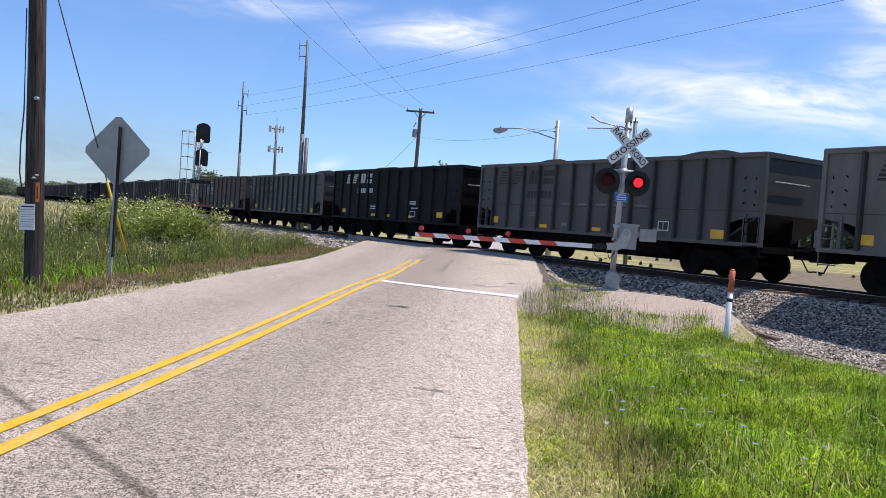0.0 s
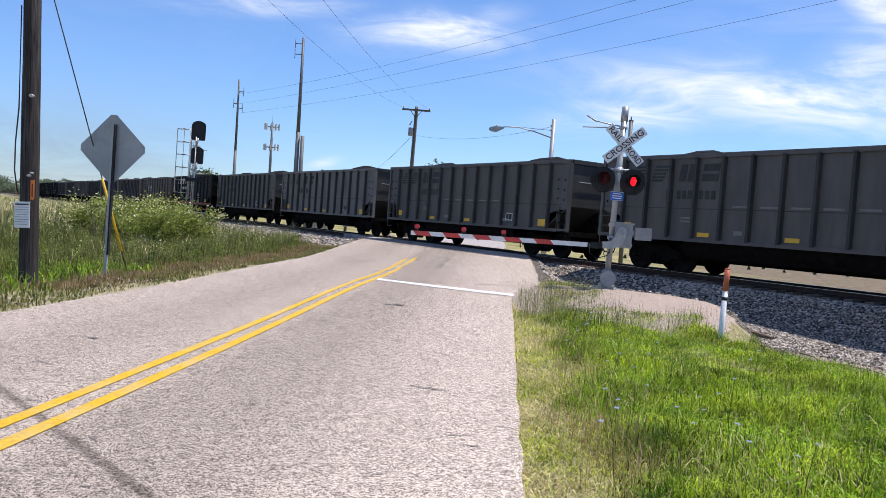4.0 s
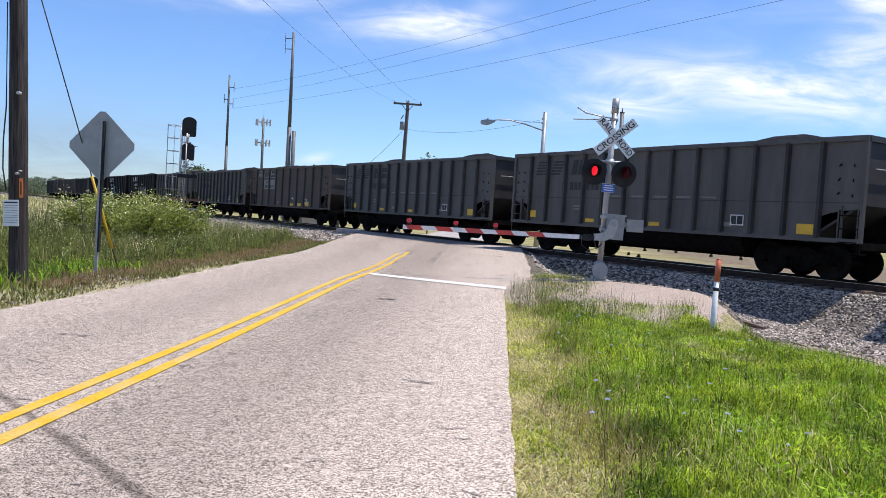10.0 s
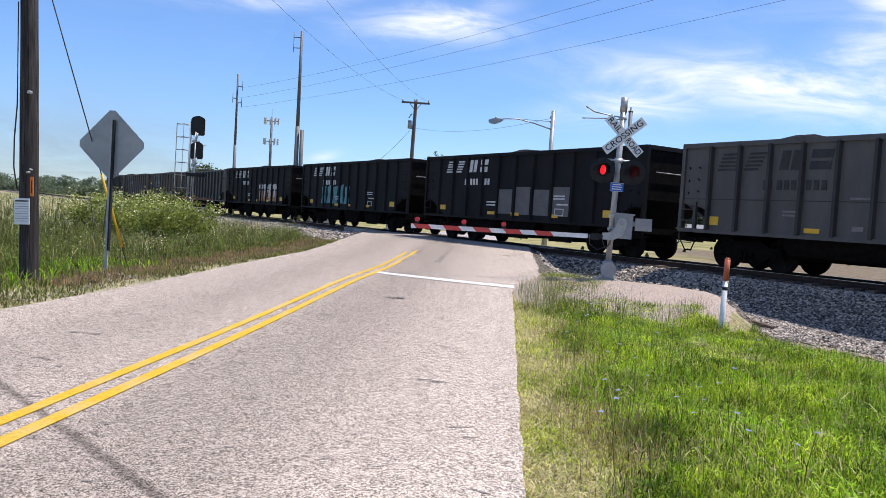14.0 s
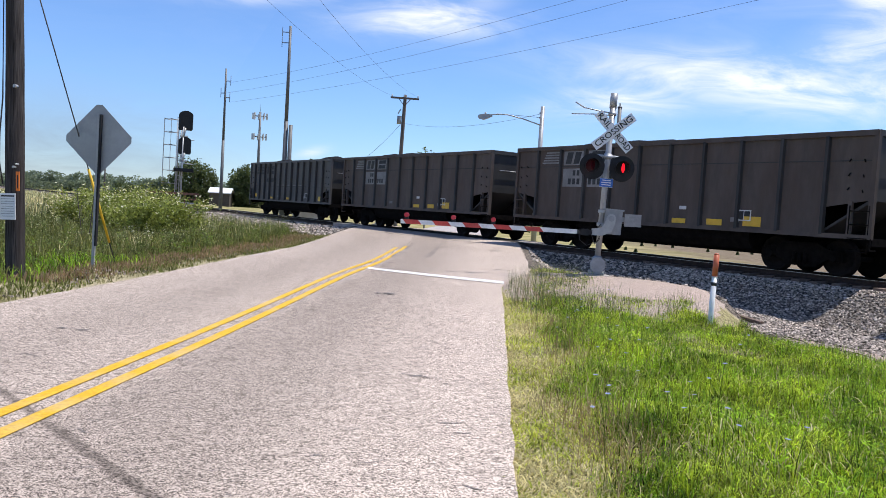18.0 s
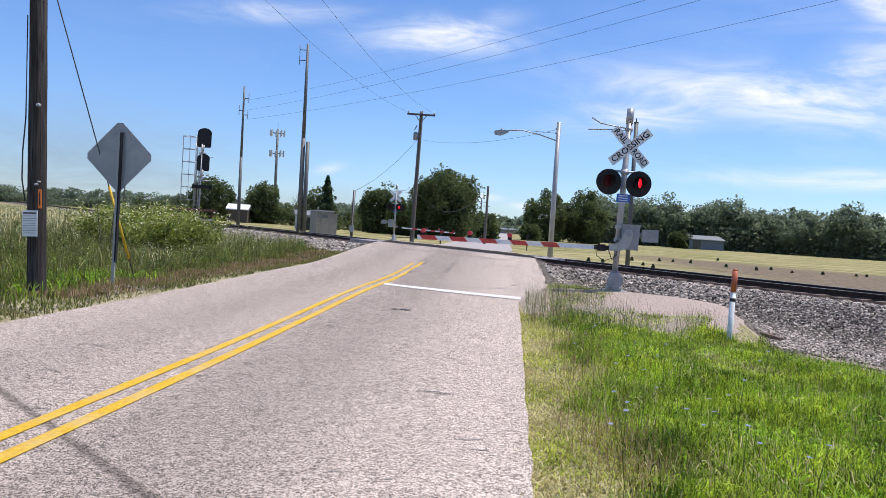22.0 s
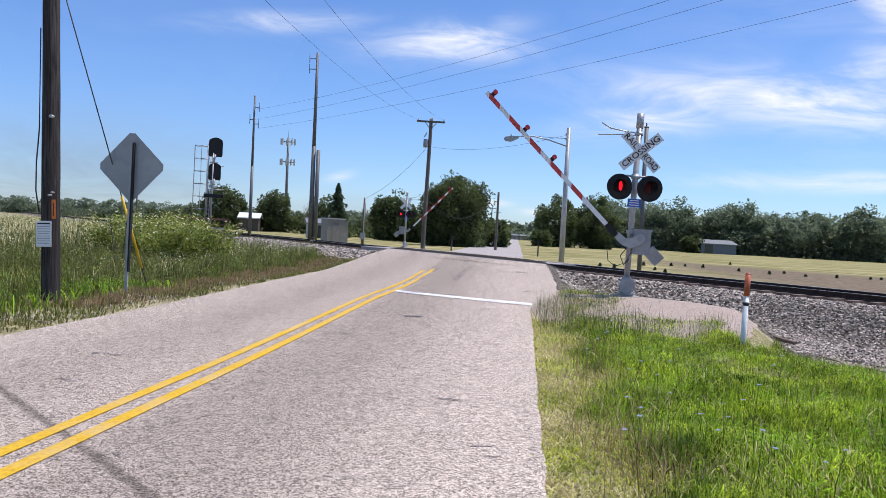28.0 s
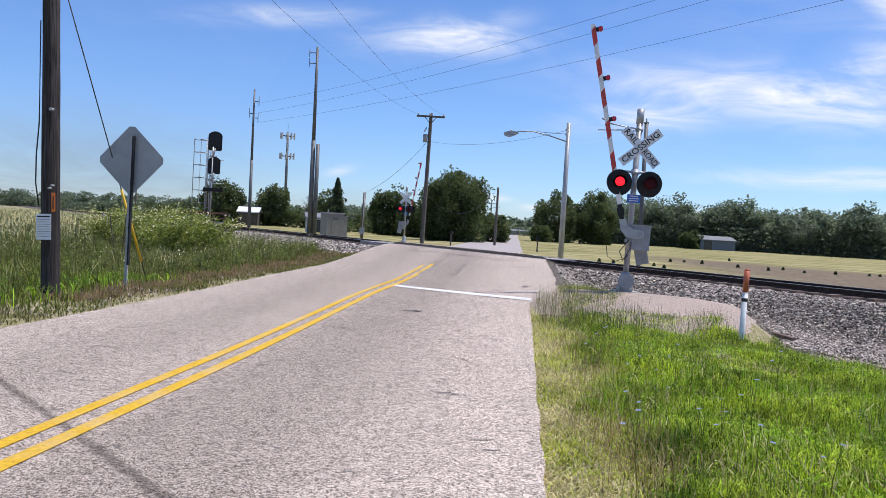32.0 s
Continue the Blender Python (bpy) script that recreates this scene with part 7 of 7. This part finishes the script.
def verge_gravel():
    """Loose pale stones washed out along the road edge."""
    r = np.random.default_rng(55)
    y = r.uniform(11, 33, 3600)
    x = ROAD_L - 0.35 - np.abs(r.normal(0.6, 0.55, len(y)))
    ok = r.uniform(0, 1, len(y)) < np.clip(1.6 * patchy(x, y, 0.7, 3) - 0.4, 0.02, 1)
    x, y = x[ok], y[ok]
    n = len(x)
    cube = np.array([(i, j, k) for k in (-1, 1) for i, j in ((-1, -1), (1, -1), (1, 1), (-1, 1))], float)
    v = (cube[None] * r.uniform(0.5, 1.0, (n, 1, 3)) + r.uniform(-0.4, 0.4, (n, 8, 3))) * (0.028 * r.uniform(0.3, 1.0, (n, 1, 1)) ** 1.5)
    v += np.stack([x, y, land_z(x, y) + 0.008], -1)[:, None]
    f = np.array([(3, 2, 1, 0), (4, 5, 6, 7), (0, 1, 5, 4), (1, 2, 6, 5), (2, 3, 7, 6), (3, 0, 4, 7)])
    sheet("edge_gravel", v.reshape(-1, 3), (f[None] + 8 * np.arange(n)[:, None, None]).reshape(-1, 4), STONE, False, "loose pale stones along the road edge", "gravel", "stuff")


verge_gravel()
dead = thing("dead_shrub", "thin leafless dead shrub in the meadow", "shrub", pose(-13.0, 25.0, float(land_z(-13.0, 25.0))))
r = random.Random(8)
bm = bmesh.new()
for i in range(9):
    a, h = r.uniform(0, 6.28), r.uniform(0.9, 2.0)
    top = (0.35 * math.cos(a), 0.35 * math.sin(a), h)
    rod(bm, (0.1 * math.cos(a), 0.1 * math.sin(a), -0.1), top, 0.012, 0.006, 5)
    for k in range(3):
        f = 0.4 + 0.18 * k
        rod(bm, (top[0] * f, top[1] * f, h * f), (top[0] * f + r.uniform(-0.2, 0.2), top[1] * f + r.uniform(-0.2, 0.2), h * f + 0.3), 0.006, 0.003, 4)
tagged(part("twig", bm, BARK, dead), kind="stuff")


def bush(label, x, y, height, radius, count, seed, flowers=0):
    r = np.random.default_rng(seed)
    b = thing("bush", label, "bush", pose(x, y, float(land_z(x, y)) - 0.05))
    n = 14
    tips = np.stack([r.normal(0, radius * 0.5, n), r.normal(0, radius * 0.5, n), height * r.uniform(0.55, 1.0, n)], -1)
    bm = bmesh.new()
    for t in tips:
        rod(bm, (t[0] * 0.2, t[1] * 0.2, 0), (t[0], t[1], t[2] * 0.92), 0.015, 0.006, 5)
    part("stalk", bm, WEED, b)
    k = r.integers(0, n, count)
    f = r.uniform(0.15, 1.0, count)
    c = tips[k] * f[:, None] + r.normal(0, 0.16 * radius, (count, 3)) * np.array([1, 1, 0.7])
    c[:, 2] = np.abs(c[:, 2])
    for nm, cc, size, m_ in (("foliage", c, 0.050, WEED_YELLOW),) + ((("blossom", None, 0.050, UMBEL),) if flowers else ()):
        if cc is None:
            g = r.integers(0, n, flowers)
            cc = tips[g] * r.uniform(0.85, 1.08, flowers)[:, None] + r.normal(0, 0.10 * radius, (flowers, 3))
        d = r.normal(size=(len(cc), 3)) + ([0, 0, 0] if nm == "foliage" else [0, 0, 2.5])
        d /= np.linalg.norm(d, axis=1, keepdims=True)
        s = np.cross(d, r.normal(size=(len(cc), 3)))
        s /= np.linalg.norm(s, axis=1, keepdims=True)
        w = np.cross(d, s)
        q = (size * r.uniform(0.6, 1.4, len(cc)))[:, None]
        V_ = np.stack([cc - s * q, cc - w * q * 0.5, cc + s * q, cc + w * q * 0.5], 1).reshape(-1, 3)
        sheet(nm, V_, np.arange(len(V_)).reshape(-1, 4), m_, parent=b, kind="stuff")
    return b


for i, (x, y, h, w, fl) in enumerate(((-14.6, 29.0, 1.75, 1.5, 260), (-13.1, 30.5, 1.9, 1.6, 240), (-11.7, 30.0, 1.7, 1.4, 150), (-12.4, 27.0, 1.5, 1.2, 60), (-16.2, 30.5, 1.6, 1.3, 230), (-15.4, 34.0, 1.8, 1.5, 160), (-17.5, 36, 1.6, 1.5, 160))):
    bush("leafy wild bush with pale umbel flowers" if fl > 100 else "dense green wild bush", x, y, h, w, 4600, 60 + i, int(fl * 1.1))


def leaf_cards(r, centres, size):
    n = len(centres)
    d = r.normal(size=(n, 3))
    d[:, 2] = np.abs(d[:, 2]) + 0.3
    d /= np.linalg.norm(d, axis=1, keepdims=True)
    s = np.cross(d, r.normal(size=(n, 3)))
    s /= np.linalg.norm(s, axis=1, keepdims=True)
    w = np.cross(d, s)
    q = (size * r.uniform(0.5, 1.35, n))[:, None]
    mid = centres + d * q * 0.25
    V_ = np.stack([centres - s * q, mid - w * q * 0.6, centres + s * q, mid + w * q * 0.6], 1)
    return V_.reshape(-1, 3), np.arange(4 * n).reshape(-1, 4)


def crown_points(r, count, height, radius, low, lobes):
    """Leaves gathered in clumps over an uneven crown."""
    c = np.stack([r.normal(0, 1, lobes), r.normal(0, 1, lobes), r.uniform(-1, 1, lobes)], -1)
    c /= np.maximum(1, np.linalg.norm(c, axis=1, keepdims=True) / 0.84)
    size = r.uniform(0.16, 0.36, lobes)
    k = r.integers(0, lobes, count)
    d = r.normal(size=(count, 3))
    d /= np.linalg.norm(d, axis=1, keepdims=True)
    q = c[k] + d * (size[k] * r.uniform(0.15, 1.1, count) ** 0.5)[:, None]
    inner = r.uniform(0, 1, count) < 0.35
    q[inner] = (d * 0.86 * r.uniform(0, 1, (count, 1)) ** (1 / 3))[inner]
    mid, half = (height + low) / 2, (height - low) / 2
    return q * np.array([radius, radius, half]) + np.array([0, 0, mid])


def tree(label, x, y, height, radius, low, count, leaf, seed, material=LEAF, lobes=48, name="tree"):
    r = np.random.default_rng(seed)
    t = thing(name, label, "tree", pose(x, y, 0))
    bm = bmesh.new()
    tr = 0.035 * height
    rod(bm, (0, 0, -0.3), (0.1, 0, low + 0.15 * height), tr, tr * 0.75, 9)
    rod(bm, (0.1, 0, low + 0.15 * height), (0, 0.1, height * 0.75), tr * 0.75, tr * 0.3, 8)
    for i in range(7):
        a = i * 0.9
        z = low + height * 0.08 * (i % 4)
        rod(bm, (0.05, 0, z + 0.1 * height), (radius * 0.65 * math.cos(a), radius * 0.65 * math.sin(a), z + height * 0.32), tr * 0.4, tr * 0.12, 6)
    part("trunk", bm, BARK, t)
    q = crown_points(r, count, height, radius, low - 0.25 * height, lobes)
    q[:, 2] = np.abs(q[:, 2])
    V_, F = leaf_cards(r, q, leaf)
    sheet("crown", V_, F, material, parent=t, kind="stuff")
    return t


def conifer(label, x, y, height, radius, seed):
    r = np.random.default_rng(seed)
    t = thing("conifer", label, "tree", pose(x, y, 0))
    part("trunk", rods(((0, 0, -0.3), (0, 0, height), 0.18, 0.03), n=8), BARK, t)
    n = 5200
    z = height * (0.06 + 0.94 * r.uniform(0, 1, n) ** 1.25)
    a = r.uniform(0, math.tau, n)
    rr = radius * (1 - z / height) ** 0.8 * r.uniform(0.3, 1.05, n) * (0.8 + 0.25 * np.sin(z * 5) + 0.2 * np.sin(a * 5 + z))
    V_, F = leaf_cards(r, np.stack([rr * np.cos(a), rr * np.sin(a), z - 0.25 * rr], -1), 0.22)
    sheet("crown", V_, F, NEEDLE, parent=t, kind="stuff")


tree("large round broad-leaved tree in full leaf", -7.6, 97.0, 9.4, 4.5, 0.9, 30000, 0.17, 71, LEAF, 80)
tree("low broad-leaved tree beside the large one", -3.0, 108.0, 4.2, 2.2, 0.3, 2200, 0.26, 72, LEAF)
tree("broad-leaved tree on the far field edge", 8.2, 158.0, 10.2, 4.8, 0.4, 14000, 0.22, 73, LEAF, 30)
tree("broad-leaved tree on the far field edge", 15.2, 160.0, 10.8, 5.2, 0.4, 15000, 0.22, 74, LEAF, 30)
tree("low round shrub by the far road", 4.6, 150.0, 3.4, 2.2, 0.1, 1600, 0.3, 75, LEAF)
tree("round dark broad-leaved tree behind the signal", -57.5, 150.0, 9.2, 4.6, 0.6, 9000, 0.24, 76, LEAF)
tree("broad-leaved tree with an uneven crown", -47.0, 150.0, 8.6, 3.3, 1.2, 7000, 0.23, 77, LEAF)
tree("loose-crowned tree behind the hut", -33.0, 135.0, 7.2, 3.2, 1.0, 2000, 0.3, 78, LEAF)
tree("broad-leaved tree behind the service pole", -19.0, 118.0, 7.4, 3.4, 0.4, 8000, 0.22, 79, LEAF)
tree("broad-leaved tree behind the service pole", -14.4, 112.0, 5.6, 2.6, 0.3, 6000, 0.2, 80, LEAF)
conifer("pointed dark conifer behind the hut", -28.2, 122.0, 8.4, 2.7, 81)


def woods(name, label, line, height, radius, trees, leaves, leaf, seed, material):
    """A far belt of trees standing crown to crown, with undergrowth down to the ground."""
    r = np.random.default_rng(seed)
    line = np.array(line, float)
    V_, F, k = [], [], 0
    for i in range(trees):
        s = (i + r.uniform(0.1, 0.9)) / trees * (len(line) - 1.001)
        a = int(s)
        c = line[a] * (1 - s + a) + line[a + 1] * (s - a)
        h = height * r.uniform(0.60, 1.06)
        q = crown_points(r, leaves, h, radius * r.uniform(0.75, 1.35), r.uniform(0.0, 0.25) * h, 16)
        q = q + np.array([c[0], c[1] + r.uniform(-1, 1) * radius, 0])
        u = np.stack([c[0] + r.normal(0, radius, leaves // 3), c[1] + r.uniform(-1.3, 0.5, leaves // 3) * radius, height * 0.42 * r.uniform(0, 1, leaves // 3)], -1)
        v, f = leaf_cards(r, np.concatenate([q, u]), leaf)
        V_.append(v)
        F.append(f + k)
        k += len(v)
    return sheet(name, np.concatenate(V_), np.concatenate(F), material, False, label, "woods", "stuff")


woods("far_woods", "dense belt of broad-leaved trees across the field", [(22, 215), (40, 212), (60, 205), (80, 198), (105, 185), (130, 170), (170, 150)], 13.6, 5.2, 78, 2300, 0.36, 91, LEAF_FAR_HAZED)
woods("far_woods", "distant woods at the end of the road", [(-60, 420), (-30, 430), (0, 420), (25, 380), (45, 330)], 11.0, 7.0, 30, 600, 0.85, 92, LEAF_FAR_HAZED)
woods("far_woods", "distant woods beyond the meadow", [(-330, 330), (-260, 360), (-190, 350), (-130, 330), (-80, 320), (-50, 330)], 9.0, 7.0, 70, 800, 0.6, 93, LEAF_FAR_HAZED)
woods("hedge", "dark hedge and undergrowth beyond the track", [(-75, 160), (-55, 155), (-40, 150), (-28, 140), (-18, 128), (-11, 118)], 3.7, 2.2, 34, 500, 0.26, 94, LEAF)
tree("low round bush beside the barn", 41.0, 191.0, 4.6, 2.6, 0.2, 3000, 0.30, 95, LEAF)
def sapling(x, y, height, seed):
    """A young planted conifer: short trunk and a ragged cone of needles from the ground up."""
    r = np.random.default_rng(seed)
    t = thing("sapling", "small dark planted sapling in the mown field", "tree", pose(x, y, float(land_z(x, y))), "saplings in the field")
    part("trunk", rods(((0, 0, -0.1), (0, 0, height * 0.95), 0.025, 0.008), n=6), BARK, t)
    n = 260
    z = height * r.uniform(0.02, 1, n) ** 1.2
    a = r.uniform(0, math.tau, n)
    d = 0.48 * height * (1.05 - z / height) * r.uniform(0.2, 1.1, n) * (0.8 + 0.4 * np.sin(a * 3 + seed))
    V_, F = leaf_cards(r, np.stack([d * np.cos(a), d * np.sin(a), z], -1), 0.085)
    sheet("crown", V_, F, NEEDLE, parent=t, kind="stuff")


r = np.random.default_rng(33)
for i, (x, y) in enumerate(((5.3, 50.4), (6.0, 48.9), (9.3, 58.8), (8.8, 51.1), (11.5, 60.0), (13.0, 62.3), (14.3, 62.1), (20.5, 78.1), (15.6, 57.1), (17.3, 55.9), (18.9, 57.8), (19.1, 54.2), (21.2, 54.5), (23.6, 55.1), (24.9, 56.5), (8.2, 44.4))):
    sapling(x, y, r.uniform(0.12, 0.26), 200 + i)
bare = thing("bare_tree", "leafless grey tree behind the track", "tree", pose(-40.0, 150.0, 0))
bm = bmesh.new()
rng = random.Random(4)
rod(bm, (0, 0, -0.3), (0, 0, 3.0), 0.22, 0.16, 7)
for i in range(16):
    a, h = rng.uniform(0, 6.28), rng.uniform(4.5, 7.0)
    tip = Vector((1.7 * math.cos(a) * rng.uniform(0.3, 1), 1.0 * math.sin(a), h))
    rod(bm, (0, 0, rng.uniform(1.5, 3.0)), tip, 0.07, 0.025, 5)
    for k in range(3):
        b_ = tip * (0.6 + 0.12 * k)
        rod(bm, b_, b_ + Vector((rng.uniform(-0.7, 0.7), 0, rng.uniform(0.5, 1.0))), 0.03, 0.015, 4)
part("limb", bm, WOOD_FAR, bare)

# ---- buildings far off ----
def shed(name, label, x, y, turn, w, d, h, ridge, wall, roof, windows=()):
    b = thing(name, label, "building", pose(x, y, 0, 0, 0, turn))
    part("wall", boxes((-w / 2, w / 2, -d / 2, d / 2, -0.3, h)), wall, b)
    bm = bmesh.new()
    prism(bm, [(-d / 2 - 0.3, h - 0.05), (0, h + ridge), (d / 2 + 0.3, h - 0.05), (d / 2 + 0.3, h + 0.1), (0, h + ridge + 0.15), (-d / 2 - 0.3, h + 0.1)], -w / 2 - 0.3, w / 2 + 0.3, "x")
    part("roof", bm, roof, b)
    for sx in (-1, 1):
        bm = bmesh.new()
        prism(bm, [(-d / 2, h - 0.05), (d / 2, h - 0.05), (0, h + ridge)], sx * w / 2 - 0.05, sx * w / 2 + 0.05, "x")
        part("gable", bm, wall, b)
    for x0, x1, z0, z1 in windows:
        part("window", boxes((x0, x1, -d / 2 - 0.04, -d / 2 + 0.02, z0, z1)), WINDOW_DARK, b)
    return b


shed("barn", "low blue-grey metal barn before the woods", 46.6, 194.0, 14, 8.8, 6.0, 2.3, 0.9, BARN_WALL, ROOF_GREY, ((-3.5, -1.5, 0.0, 2.2),))
shed("house", "grey house half hidden by trees", 37.0, 214.0, 8, 6.0, 6.0, 4.2, 1.8, HOUSE_WALL, ROOF_GREY, ((-2.5, -1.5, 2.8, 4.0), (0.8, 1.8, 2.8, 4.0), (-2.5, -1.5, 0.8, 2.0)))
shed("shed", "low shed with a pale roof behind the track", -50.4, 146.0, 10, 3.6, 4.0, 2.4, 0.9, BARK, SIGN_WHITE)
shed("shed", "small grey shed behind the track", -26.0, 105.0, 20, 4.5, 3.0, 1.9, 0.6, HOUSE_WALL, ROOF_GREY, ((-1.0, 0.2, 0.0, 1.7),))
shed("long_building", "long low pale building by the far road", 3.0, 400.0, 4, 24.0, 8.0, 2.0, 0.8, PANEL_PALE, ROOF_GREY)


# ---- what moves ----
ARM_RISE = ((0, -2.1), (10, -2.1), (20, -2.1), (23.0, -1.9), (23.5, 1.5), (24, 9.2), (24.5, 14.4), (25, 18.8), (25.5, 22.7), (27.5, 39.2), (28, 43.7), (28.5, 47.2), (29, 51.3), (29.5, 56.0), (30, 60.0), (30.6, 65.1), (31, 68.1), (31.5, 72.1), (32, 76.6))
BEAT, LEAD = 0.8015, 0.05                      # a lamp's period and its head start, in seconds


def motions():
    for car, u in train:
        walk(car, [(t, track_pose(u - SPEED * t)) for t in (0, 16, 32)])
    for arm, more in ((near_arm, 0.0), (far_arm, 1.0)):
        walk(arm, [(t, pose(0.20, -0.28, 1.46, 0, min(a * (1 + 0.05 * more), 80), -7)) for t, a in ARM_RISE])
    for flash, face, x in flashers:
        right = (x > 0) == (face < 0)
        home = flash.matrix_basis.translation.copy()
        base = 0 if face < 0 else 180
        turned = 0 if right else 180
        rows = [(0, base + turned)]
        k = 1
        while (at := k * BEAT / 2 - LEAD) < 31.9:
            rows += [(at - 1 / 30, base + turned), (at, base + turned + 60), (at + 1 / 30, base + turned + 120), (at + 2 / 30, base + turned + 180)]
            turned += 180
            k += 1
        rows.append((32, base + turned))
        walk(flash, [(t, pose(home.x, home.y, home.z, 0, 0, a)) for t, a in rows])


motions()
